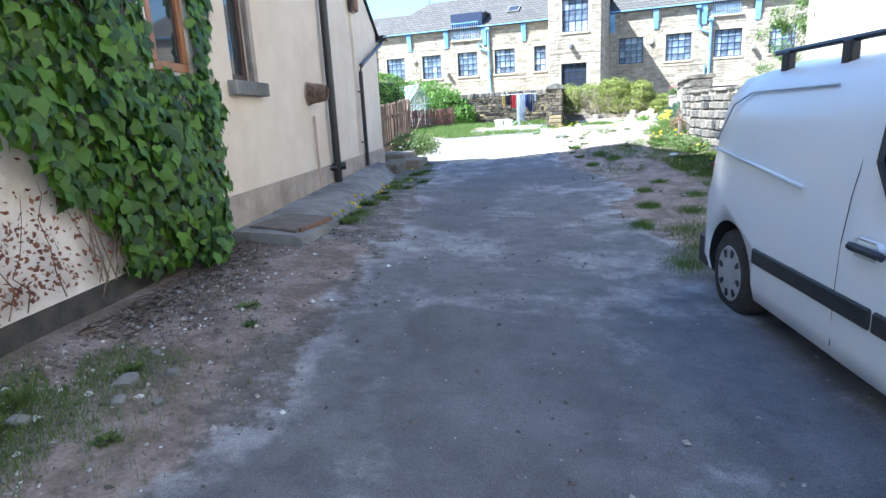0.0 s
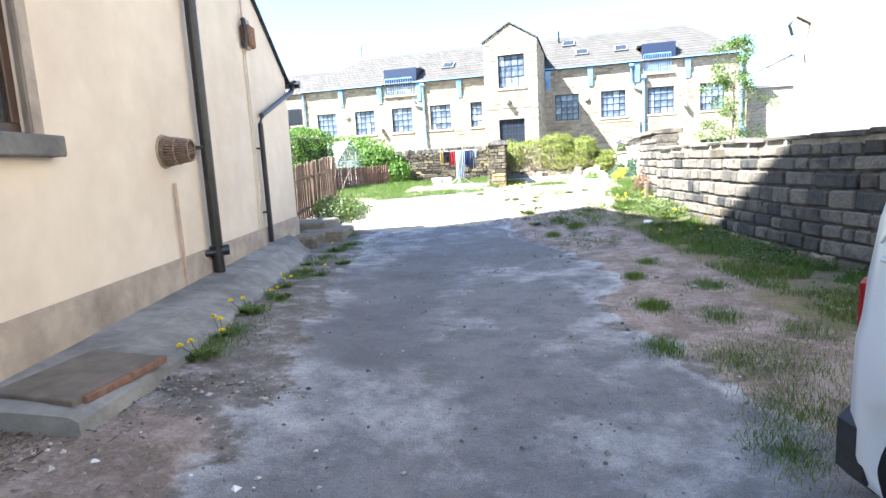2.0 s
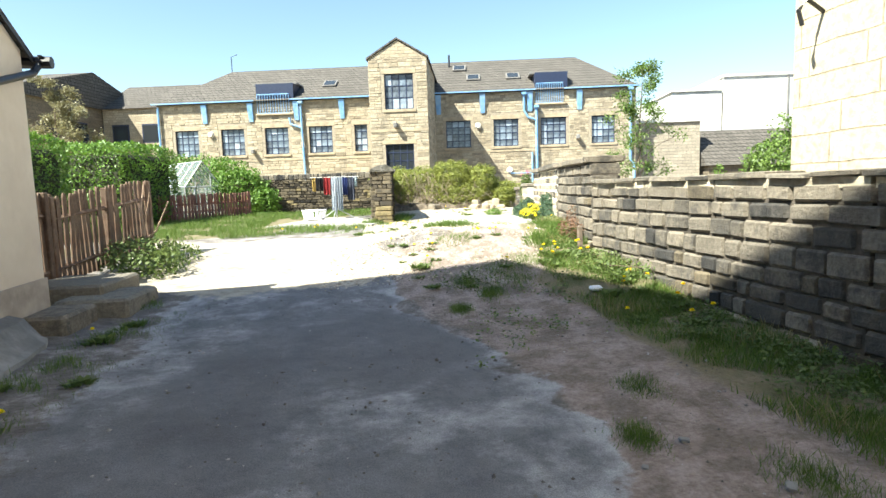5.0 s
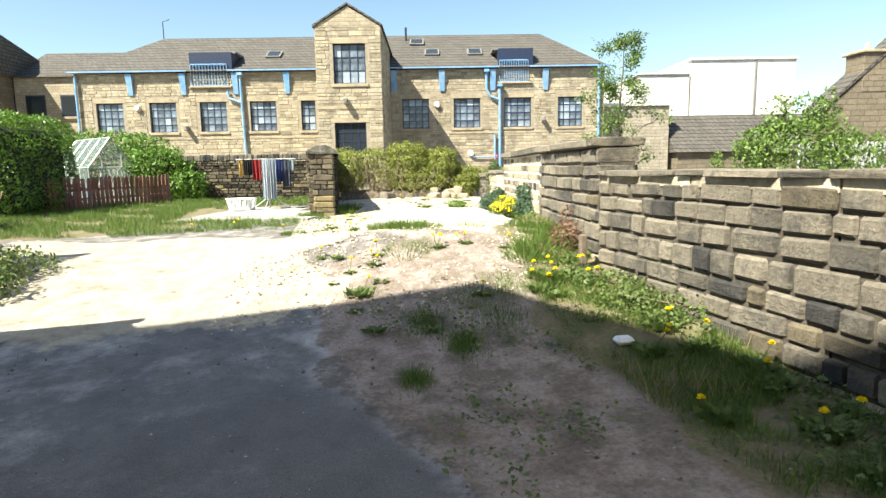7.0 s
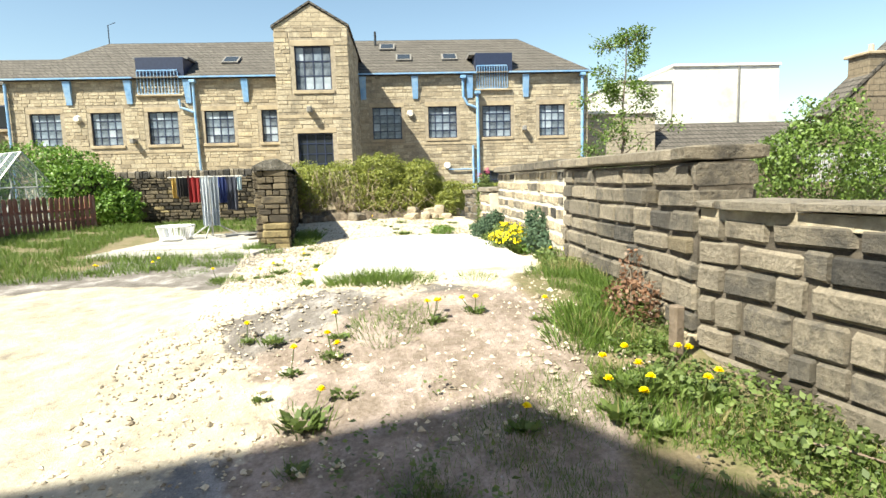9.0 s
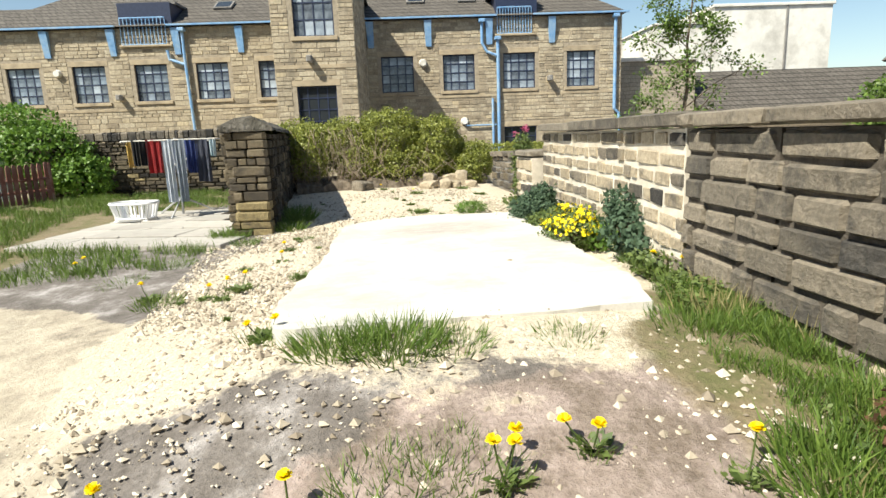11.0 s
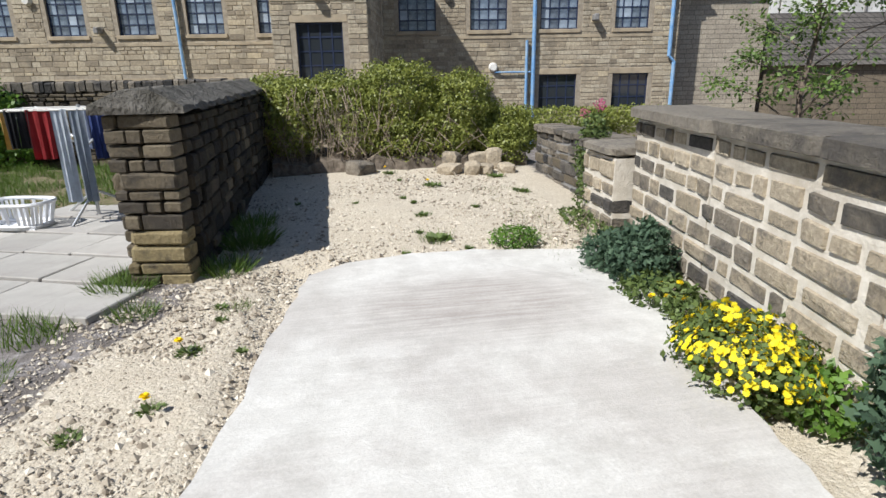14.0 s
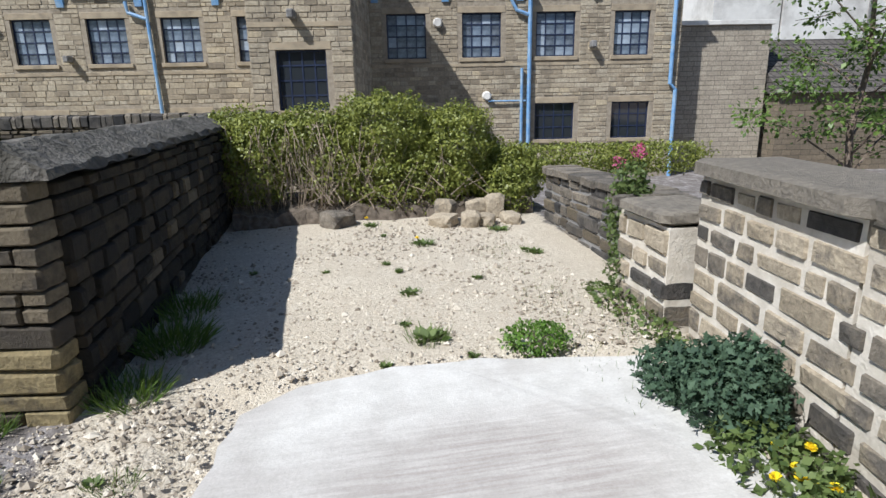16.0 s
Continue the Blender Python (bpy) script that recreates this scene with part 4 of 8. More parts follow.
pipe([(-7.35, -0.12, 6.3), (-7.35, -0.12, 5.1), (-7.25, -0.12, 1.0)])
pipe([(-8.0, -0.12, 5.5), (-7.95, -0.12, 5.15), (-7.4, -0.12, 4.95)])
pipe([(5.3, -0.12, 5.5), (5.3, -0.12, -0.7)], 0.07)
pipe([(5.05, -0.12, 3.2), (5.05, -0.12, -0.7)], 0.05)
pipe([(4.65, -0.12, 6.3), (4.65, -0.12, 5.4), (4.85, -0.12, 5.05), (5.25, -0.12, 4.9)])
pipe([(10.2, -0.12, 6.3), (10.2, -0.12, 2.6), (10.4, -0.12, 2.4), (10.4, -0.12, -0.7)], 0.07)
pipe([(-15.3, -0.12, 6.3), (-15.3, -0.12, -0.7)])
pipe([(3.9, -0.1, 2.12), (5.2, -0.1, 2.12)], 0.03)
for u, z in ((4.65, 6.2), (5.3, 5.5), (10.2, 6.25), (-7.35, 6.2)):
    part("hopper", rbox(u - 0.13, u + 0.13, -0.28, 0.0, z, z + 0.14, 0.02), M_BLUE, mill, "blue rainwater hopper")


def balcony(u0, u1, z0=5.75, z1=6.8, roof_u=0.25):
    """An inset roof balcony with a railing and a lead cheek; a solid dark box stands for the shade in its open doors.
    """
    part("balcony_floor", rbox(u0 - 0.1, u1 + 0.2, -0.12, 1.9, z0 - 0.08, z0, 0.01), M_LINTEL, mill)
    # no hollow here: the box's dark colour gives the recess its shade
    bm = bmesh.new()
    box(bm, u0 - 0.05, u1 + 0.25, 0.0, 2.6, z0, 7.35)
    part("balcony_recess", bm, M_NAVY, mill, "solid dark box standing for the shade in the balcony's recess")
    bm = bmesh.new()
    box(bm, u0 - 0.3, u1 + 0.35, 0.35, 2.9, 7.35, 7.45)
    part("balcony_canopy", bm, M_GREYROOF, mill, "flat lead canopy")
    r = part("railing", rbox(u0, u1, -0.09, -0.05, z1 - 0.05, z1, 0.008), M_BLUE, mill, "blue balcony railing")
    for i in range(13):
        x = u0 + (u1 - u0) * i / 12
        part("baluster", rbox(x - 0.014, x + 0.014, -0.085, -0.055, z0 + 0.03, z1 - 0.05, 0.004), M_BLUE, r)
    part("bottom_rail", rbox(u0, u1, -0.09, -0.05, z0, z0 + 0.03, 0.005), M_BLUE, r)


balcony(-9.75, -8.0)
balcony(5.3, 6.7)
for u, v0 in ((-6.1, 1.7), (2.0, 1.7), (4.2, 1.7), (1.2, 3.2), (-2.95, 2.4)):
    z = EAVE + 0.05 + (v0 + 0.18) * (MR - EAVE) / 4.68
    sky_l = part("skylight", rbox(-0.38, 0.38, -0.42, 0.42, 0.0, 0.09, 0.01), M_GREYROOF, mill, "roof light")
    sky_l.matrix_local = pose(u, v0, z, 29, 0, 0)
    bm = bmesh.new()
    box(bm, -0.3, 0.3, -0.34, 0.34, 0.091, 0.1)
    part("pane", bm, M_GLASS, sky_l)
for u, z, v in ((2.2, 4.7, 0), (3.85, 2.3, 0), (-12.45, 4.75, 0)):
    bm = bmesh.new()
    bmesh.ops.create_cone(bm, cap_ends=True, segments=14, radius1=0.17, radius2=0.12, depth=0.16, matrix=Matrix.Translation((u, v - 0.08, z)) @ Matrix.Rotation(radians(90), 4, "X"))
    part("vent_cowl", bm, M_PALEBLD, mill, "round cream vent cowl")
for u, z, v in ((-1.55, 4.3, TV), (7.45, 3.9, 0), (-10.1, 3.7, 0)):
    bm = rbox(u - 0.09, u + 0.09, v - 0.35, v, z - 0.08, z + 0.14, 0.03)
    part("floodlight", bm, M_CONC, mill, "small grey wall floodlight")
tube_bm = tube(bmesh.new(), [(-12.9, 4.5, 9.0), (-12.9, 4.5, 9.9), (-12.5, 4.4, 10.0)], 0.025, 6)
part("aerial", tube_bm, M_BLACKPIPE, mill, "thin roof aerial")
part("flue", tube(bmesh.new(), [(0.6, 3.7, 8.4), (0.6, 3.7, 9.25)], 0.06, 8), M_BLACKPIPE, mill, "black flue pipe")


# ---- buildings round about, in the mill's own directions ----
def far_building(name, u0, u1, v0, v1, z1, mat, label, roof=None):
    e = new(name)
    e.matrix_world = MILL
    tagged(e, label, "building")
    bm = bmesh.new()
    box(bm, u0, u1, v0, v1, -0.8, z1)
    part("wall", bm, mat, e)
    if roof:
        bm = bmesh.new()
        mid = (v0 + v1) / 2
        gable_pts = [(v0 - 0.2, z1), (mid, roof), (v1 + 0.2, z1)]
        a = [bm.verts.new((u0 - 0.2, y, z)) for y, z in gable_pts]
        c = [bm.verts.new((u1 + 0.2, y, z)) for y, z in gable_pts]
        bm.faces.new(a)
        bm.faces.new(c[::-1])
        for i in range(3):
            j = (i + 1) % 3
            bm.faces.new((a[i], a[j], c[j], c[i]))
        part("roof", bm, M_SLATE, e)
    return e


fb = far_building("warehouse", 17.5, 23.8, 6, 14, 7.7, M_PALEBLD, "pale roughcast warehouse block with streaked walls")
part("parapet", rbox(17.4, 23.9, 5.9, 14.1, 7.7, 7.85, 0.02), M_PALEBLD, fb)
part("buttress", rbox(21.3, 21.42, 5.93, 6.0, 4.0, 7.7, 0.02), M_CONC, fb, "dark stained rib")
fb = far_building("warehouse", 14.4, 17.4, 6, 14, 6.9, M_PALEBLD, "lower pale roughcast warehouse wing")
part("parapet", rbox(14.3, 17.38, 5.9, 14.1, 6.9, 7.0, 0.02), M_PALEBLD, fb)
wall2 = far_building("outbuilding", 10.52, 14.2, 1.0, 1.5, 4.6, M_OUTSTONE, "blind old stone outbuilding wall with a white coping")
part("coping", rbox(10.52, 14.3, 0.9, 1.6, 4.6, 4.75, 0.01), M_PALEBLD, wall2, "white painted coping")
shed = far_building("shed", 14.5, 30, 0.5, 4.5, 2.2, M_FARSTONE, "long low stone shed with a grey pitched roof", 4.2)
def terrace(u0, u1, v0, v1, z1, ridge, n, mat, label, face):
    """A row of houses; its windows stand in the face towards the gardens ("v") or towards the mill ("u")."""
    e = far_building("terrace", u0, u1, v0, v1, z1, mat, label, ridge)
    for i in range(n):
        for z in (1.8, 4.9):
            if face == "v":
                a = u0 + (u1 - u0) * (i + 0.3) / n
                w = part("window", rbox(a, a + 1.1, v0 - 0.05, v0 + 0.02, z, z + 1.2, 0.01), M_NAVY, e, "dark terrace window")
                part("pane", rbox(a + 0.08, a + 1.02, v0 - 0.065, v0 - 0.052, z + 0.08, z + 1.12, 0.002), M_GLASS, w)
                part("sill", rbox(a - 0.1, a + 1.2, v0 - 0.12, v0 - 0.002, z - 0.15, z - 0.01, 0.01), M_LINTEL, w)
            else:
                a = v0 + (v1 - v0) * (i + 0.3) / n
                w = part("window", rbox(u1 - 0.02, u1 + 0.05, a, a + 1.1, z, z + 1.2, 0.01), M_NAVY, e, "dark terrace window")
                part("pane", rbox(u1 + 0.052, u1 + 0.065, a + 0.08, a + 1.02, z + 0.08, z + 1.12, 0.002), M_GLASS, w)
    return e


terrace(-21.8, -15.9, 5, 12, 7.1, 9.1, 3, M_MILL, "pale sandstone terrace house beside the mill", "v")
# the darker stone colour carries the shade on the face towards the mill
terrace(-30, -21.9, -3.5, 12, 7.1, 9.3, 6, M_FARSTONE, "stone terrace wing, its face's shade put into a darker colour, with a slate roof", "u")


gh = far_building("house", 16.0, 26.0, -8.5, -7.6, 3.5, M_FARSTONE, "old stone gabled house with a chimney beyond the wall")
bm = bmesh.new()
gable_wall(bm, [(16.0, 3.5), (26.0, 3.5), (21.0, 8.0)], -8.5, -7.6)
part("gable", bm, M_FARSTONE, gh)
bm = bmesh.new()
gable_wall(bm, [(15.8, 3.4), (21.0, 8.1), (21.0, 8.2), (15.7, 3.45)], -8.55, -7.5)
part("roof", bm, M_SLATE, gh)
part("chimney", rbox(17.1, 18.3, -8.52, -7.6, 4.0, 5.35, 0.02), M_FARSTONE, gh, "squat stone chimney stack")
part("chimney_cap", rbox(17.0, 18.4, -8.6, -7.5, 5.35, 5.45, 0.02), M_LINTEL, gh)
part("chimney_pot", tube(bmesh.new(), [(17.5, -8.1, 5.4), (17.5, -8.1, 5.75)], 0.1, 10, 0.08), M_BROWNPIPE, gh, "clay chimney pot")
for i in range(22):
    if i == 0:
        pk = part("slat", rbox(-0.05, 0.05, -0.012, 0.012, 0, 1.0, 0.006), M_ALU, gh, "grey weathered garden paling")
        pk.matrix_local = pose(14.6, -9.2, 1.25)
    else:
        q = new("slat", pk.data)
        q.parent = gh
        q.matrix_local = pose(14.6 + i * 0.14, -9.2, 1.25)

# ---- masonry of separate stones ----
def block_mesh(i, worn=0.06):
    """A rough stone, one metre each way about its middle: worn corners, a face that bulges and dips."""
    bm = bmesh.new()
    bmesh.ops.create_cube(bm, size=1)
    bmesh.ops.subdivide_edges(bm, edges=bm.edges[:], cuts=2, use_grid_fill=True)
    r = random.Random(i)
    tilt = [r.uniform(-0.05, 0.05) for _ in range(3)]
    inner_x, inner_z = 0.5 - worn * 0.55, 0.5 - worn * 1.3
    for v in bm.verts:
        x, y, z = v.co
        ex, ey, ez = abs(x) > 0.4, abs(y) > 0.4, abs(z) > 0.4
        sx, sy, sz = math.copysign(1, x), math.copysign(1, y), math.copysign(1, z)
        v.co.x = sx * (0.5 - (worn * 0.12 if ez else 0) + (r.uniform(-0.02, 0.0) if ex else 0)) if ex else sx * inner_x
        v.co.z = sz * (0.5 - (worn * 0.35 if ex else 0) + r.uniform(-0.05, 0.01)) if ez else sz * inner_z
        if ey:
            rim = (ex or ez) + 0.5 * (ex and ez)
            v.co.y = sy * (0.5 - worn * 0.75 * rim + r.uniform(-0.6, 0.6) * 0.03)
        v.co.z += tilt[0] * v.co.x + (tilt[1] * v.co.x if z > 0 else 0)
        v.co.x += tilt[2] * v.co.z * 0.5
    me = bpy.data.meshes.new("stone")
    bmesh.ops.recalc_face_normals(bm, faces=bm.faces)
    bm.to_mesh(me)
    bm.free()
    return me


BLOCKS = {}


def blocks(mat):
    if mat.name not in BLOCKS:
        BLOCKS[mat.name] = []
        for i in range(14):
            me = block_mesh(i, 0.085 + 0.03 * (i % 3))
            me.materials.append(mat)
            BLOCKS[mat.name].append(me)
    return BLOCKS[mat.name]


def stone_wall(wall, path, base, top, rows, length, mats, depth=0.22, joint=0.014, seed=0, ragged=0.0, proud=0.02, uneven=0.25, odd=()):
    """Courses of stones along plan points, counted down from the top. base, top: heights at each point. mats: one material,
    or (material, how many courses it runs down) from the top; odd: (material, chance) of a stray stone."""
    r = random.Random(seed)
    pts = [Vector(p) for p in path]
    runs = [0.0]
    for p, q in zip(pts, pts[1:]):
        runs.append(runs[-1] + (q - p).length)
    L = runs[-1]
    tall = top[0] - min(base)
    cuts = [0.0]
    for _ in range(rows):
        cuts.append(cuts[-1] + r.uniform(1 - uneven, 1 + uneven))
    cuts = [tall * c / cuts[-1] for c in cuts]
    xs, ys = [p.x for p in pts], [p.y for p in pts]
    for j in range(rows):
        x = -r.uniform(0, length * 0.6)
        h = cuts[j + 1] - cuts[j]
        while x < L:
            w = length * r.choice((0.55, 0.7, 0.85, 1.0, 1.15, 1.4, 1.65)) * r.uniform(0.9, 1.1)
            a, c = max(x, 0), min(x + w, L)
            if L - c < 0.08:
                c = L
            x = max(x + w, c)
            mid = (a + c) / 2
            t_, b_ = np.interp(mid, runs, top), np.interp(mid, runs, base)
            if c - a < 0.05 or b_ > t_ - cuts[j] + 0.02:
                continue
            p0 = Vector((np.interp(a, runs, xs), np.interp(a, runs, ys)))
            p1 = Vector((np.interp(c, runs, xs), np.interp(c, runs, ys)))
            mat = mats
            if isinstance(mats, list):
                n = 0
                for mat, k in mats:
                    n += k
                    if j + r.uniform(-0.4, 0.4) < n:
                        break
            for m_, chance in odd:
                if r.random() < chance:
                    mat = m_
            ang = math.degrees(math.atan2(p1.y - p0.y, p1.x - p0.x))
            slope = (np.interp(c, runs, top) - np.interp(a, runs, top)) / (c - a)
            ob = new("stone", r.choice(blocks(mat)))
            d = depth + r.uniform(-proud, proud)
            centre = (p0 + p1) / 2
            m = pose(centre.x, centre.y, t_ - cuts[j] - h / 2 + r.uniform(-1, 1) * ragged, 0, 0, ang)
            m = m @ Matrix.Rotation(-math.atan(slope) + radians(r.uniform(-1, 1) * (0.6 + ragged * 60)), 4, "Y") @ Matrix.Rotation(radians(r.uniform(-1, 1)), 4, "Z")
            turn, over = r.choice((-1, 1)), r.choice((-1, 1))
            ob.matrix_world = m @ Matrix.Diagonal((turn * (c - a - joint * r.uniform(0.3, 1.3)), turn * over * d, over * (h - joint * r.uniform(0.3, 1.3)), 1))
            ob.parent = wall


def core(wall, p0, p1, base, top, depth, mat, inset=0.03, name="mortar_core"):
    """The bedding behind and between the stones."""
    p0, p1 = Vector(p0), Vector(p1)
    L = (p1 - p0).length
    ang = math.degrees(math.atan2(p1.y - p0.y, p1.x - p0.x))
    bm = bmesh.new()
    h = depth / 2 - inset
    vs = box(bm, 0.012, L - 0.012, -h, h, 0, 1)
    for v in vs:
        k = v.co.x / L
        v.co.z = (base[0] + (base[1] - base[0]) * k) if v.co.z < 0.5 else (top[0] + (top[1] - top[0]) * k)
    bmesh.ops.subdivide_edges(bm, edges=bm.edges[:], cuts=5, use_grid_fill=True)
    ob = part(name, bm, mat, wall)
    ob.matrix_local = pose(p0.x, p0.y, 0, 0, 0, ang)
    return ob


def wall_thing(label):
    e = new("wall")
    return tagged(e, label, "wall", kind="structure")

# ---- the right-hand boundary wall ----
SOUTH = [(5.32, 4.0), (4.92, 8.2), (4.73, 9.8), (4.68, 11.4), (4.60, 12.6), (4.50, 13.86)]
HIGH = [(4.48, 13.86), (4.66, 15.4), (4.78, 16.25)]
FLOW = [(4.78, 16.25), (5.03, 17.5), (5.26, 18.9), (5.44, 20.15)]
NORTH = [(5.50, 20.1), (5.72, 21.4), (5.80, 23.6)]


def shift(path, d):
    """The path moved sideways, to the right of its way."""
    out = []
    for i, p in enumerate(path):
        a, c = Vector(path[max(i - 1, 0)]), Vector(path[min(i + 1, len(path) - 1)])
        t = (c - a).normalized()
        out.append((p[0] + t.y * d, p[1] - t.x * d))
    return out


lower = wall_thing("low boundary wall of sooty gritstone blocks with uneven capping stones")
high = wall_thing("higher boundary wall of sooty blocks beneath a thick flat coping")
flowwall = wall_thing("buff gritstone wall repointed in white mortar with a flat coping")
north = wall_thing("low ruined end of the wall with rough render patches")

# ---- pier wall on the left, garden wall behind ----
pier = wall_thing("thick old rubble wall ending in a squared pier, overgrown on top")
garden = wall_thing("dark garden wall of thin stones with upright coping stones")

# ---- hedge over the far wall ----


def clump(c, r, n, seed):
    """Points and outward normals on a lumpy ellipsoid."""
    g = np.random.default_rng(seed)
    d = g.normal(size=(n, 3))
    d /= np.linalg.norm(d, axis=1, keepdims=True)
    k = 1 + 0.16 * np.sin(d[:, :1] * 7 + seed) * np.sin(d[:, 1:2] * 9 + 1) + 0.1 * np.sin(d[:, 2:] * 13 + seed)
    s = k * g.uniform(0.78, 1.04, (n, 1))
    return np.array(c) + d * np.array(r) * s, d / np.array(r), g


def bush(name, clumps, size, mat, shape=LEAF_OVAL, parent=None, label="", down=0.3, dense=1.0):
    P, N, S = [], [], []
    for i, (c, r, n) in enumerate(clumps):
        n = int(n * dense)
        p, d, g = clump(c, r, n, 11 + i * 7)
        P.append(p)
        N.append(d)
        S.append(g.uniform(size * 0.6, size * 1.3, n))
    P, N, S = np.concatenate(P), np.concatenate(N), np.concatenate(S)
    N = N / np.linalg.norm(N, axis=1, keepdims=True) + rng.normal(size=N.shape) * 0.45
    D = rng.normal(size=N.shape) + np.array([0, 0, -down])
    return scatter_leaves(name, P, D, N, S, shape, mat, parent, label)


def plant(name, label, category, base, clumps, size, mat, shape=LEAF_OVAL, stems=5, down=0.3, group=""):
    """A small plant: its foliage and its stems under one thing."""
    e = thing(name, base, label, category, group)
    bm = bmesh.new()
    r = random.Random(len(name) + int(base[0] * 100))
    c0 = Vector(clumps[0][0])
    for i in range(stems):
        k = r.choice(clumps)
        q = Vector(k[0]) + Vector((r.uniform(-0.5, 0.5) * k[1][0], r.uniform(-0.5, 0.5) * k[1][1], 0.2 * k[1][2]))
        tube(bm, [(r.uniform(-0.04, 0.04), r.uniform(-0.04, 0.04), -0.05), (q.x * 0.5, q.y * 0.5, q.z * 0.55), q], 0.008 + 0.01 * min(c0.z, 1.5), 5, 0.004)
    part("stems", bm, M_BARK, e)
    bush("foliage", clumps, size, mat, shape, e, "", down)
    return e


hedge = thing("hedge", (0, 0, 0), "overgrown yellow-green hedge sprawling over the end wall", "hedge")
HC = [((4.0, 24.5, 1.62), (0.66, 0.5, 0.7), 9000), ((4.93, 24.45, 1.52), (0.5, 0.5, 0.66), 7000), ((3.1, 24.6, 1.68), (0.72, 0.42, 0.46), 6000), ((2.3, 24.75, 1.75), (0.8, 0.42, 0.38), 4600), ((4.35, 24.3, 1.15), (0.95, 0.42, 0.5), 5600), ((3.4, 24.4, 1.35), (0.5, 0.4, 0.45), 2600), ((2.45, 24.35, 1.45), (0.42, 0.4, 0.5), 2400),
      ((5.65, 24.5, 1.25), (0.5, 0.45, 0.38), 3800), ((5.45, 24.15, 1.0), (0.35, 0.35, 0.4), 2200), ((6.7, 24.9, 1.34), (1.2, 0.4, 0.24), 3600), ((8.0, 24.9, 1.34), (0.9, 0.4, 0.24), 2000)]
bush("foliage", HC, 0.044, M_HEDGE, parent=hedge, dense=1.9)
bm = bmesh.new()
rr = random.Random(5)
for i in range(240):
    x = rr.uniform(1.9, 3.9)
    z = rr.uniform(1.2, 2.0)
    y = 24.12 + rr.uniform(-0.1, 0.15) + (0.15 if x < 2.3 else 0)
    tube(bm, [(x, y + 0.15, z), (x + rr.uniform(-0.08, 0.08), y - 0.06, z - rr.uniform(0.1, 0.3)), (x + rr.uniform(-0.18, 0.18), y, z - rr.uniform(0.4, 0.75))], 0.006, 4, 0.003)
for i in range(120):
    x = rr.uniform(2.9, 5.2)
    y = 24.2 + rr.uniform(-0.25, 0.2)
    z = gz(x, 24)
    tube(bm, [(x, y + 0.2, z), (x + rr.uniform(-0.2, 0.2), y - rr.uniform(0, 0.2), z + rr.uniform(0.15, 0.4)), (x + rr.uniform(-0.5, 0.5), y + rr.uniform(-0.2, 0.3), z + rr.uniform(0.4, 0.9))], 0.009, 4, 0.004)
tagged(part("tangle", bm, surf("dry_twigs", (0.22, 0.17, 0.12), (0.32, 0.26, 0.19), 20, 0.9, 0.3), hedge, "bare dry twigs under the leaves"), kind="stuff")

# ---- privet hedges and shrubs of the garden ----
def clipped(name, x, y, z, n, rz, label):
    """A clipped hedge: leaves in the skin of a rounded block, half sizes x, y and z, round a dark block painted as the
    shade at its heart.
    """
    e = thing(name, (x[0], y[0], gz(x[0], y[0])), label, "hedge", rz=rz)
    a, b, c = x[1], y[1], z / 2
    g = np.random.default_rng(n)
    d = g.uniform(-1, 1, (n, 3))
    k = g.integers(0, 3, n)
    d[np.arange(n), k] = np.where(g.random(n) < 0.5, -1, 1)
    d = d / (np.sum(np.abs(d) ** 7, 1, keepdims=True) ** (1 / 7))
    lump = 1 + 0.035 * np.sin(d[:, :1] * 9 * a) * np.sin(d[:, 1:2] * 8 + d[:, 2:] * 5) - g.uniform(0, 0.13, (n, 1)) ** 1.3
    P = d * lump * [a, b, c] + [0, 0, c]
    N = d ** 5 + g.normal(size=(n, 3)) * 0.5
    scatter_leaves("foliage", P, g.normal(size=(n, 3)) + [0, 0, 0.3], N, g.uniform(0.045, 0.095, n), LEAF_OVAL, M_PRIVET, e)
    # solid block, its near-black colour standing for the shade inside the hedge
    part("heart", rbox(-a * 0.8, a * 0.8, -b * 0.8, b * 0.8, 0, c * 1.7, 0.1), surf("inner_hedge_shade", (0.02, 0.025, 0.012), (0.04, 0.045, 0.02), 30, 0.95, 0.6, 0.01), e, "near-black block standing for the shade among the inner twigs")
    return e


clipped("privet_hedge", (-5.35, 1.25), (23.0, 1.35), 2.15, 15000, -10, "square clipped bright green privet hedge by the lawn")
clipped("privet_hedge", (-5.6, 0.75), (18.9, 1.0), 2.2, 9000, -6, "clipped privet hedge behind the brown picket fence")
for nm, cl, sz, mt, lab in (
        ("shrub", [((-2.9, 26.5, 1.6), (0.9, 0.55, 0.75), 4600), ((-4.9, 27.9, 2.1), (1.7, 0.5, 0.85), 5200), ((-2.1, 26.2, 1.2), (0.55, 0.45, 0.5), 1800), ((-3.4, 26.9, 2.3), (0.8, 0.5, 0.4), 1200)], 0.085, M_PRIVET, "loose leafy shrub against the garden wall"),):
    e = thing(nm, (0, 0, 0), lab, "shrub")
    bush("foliage", cl, sz, mt, parent=e)


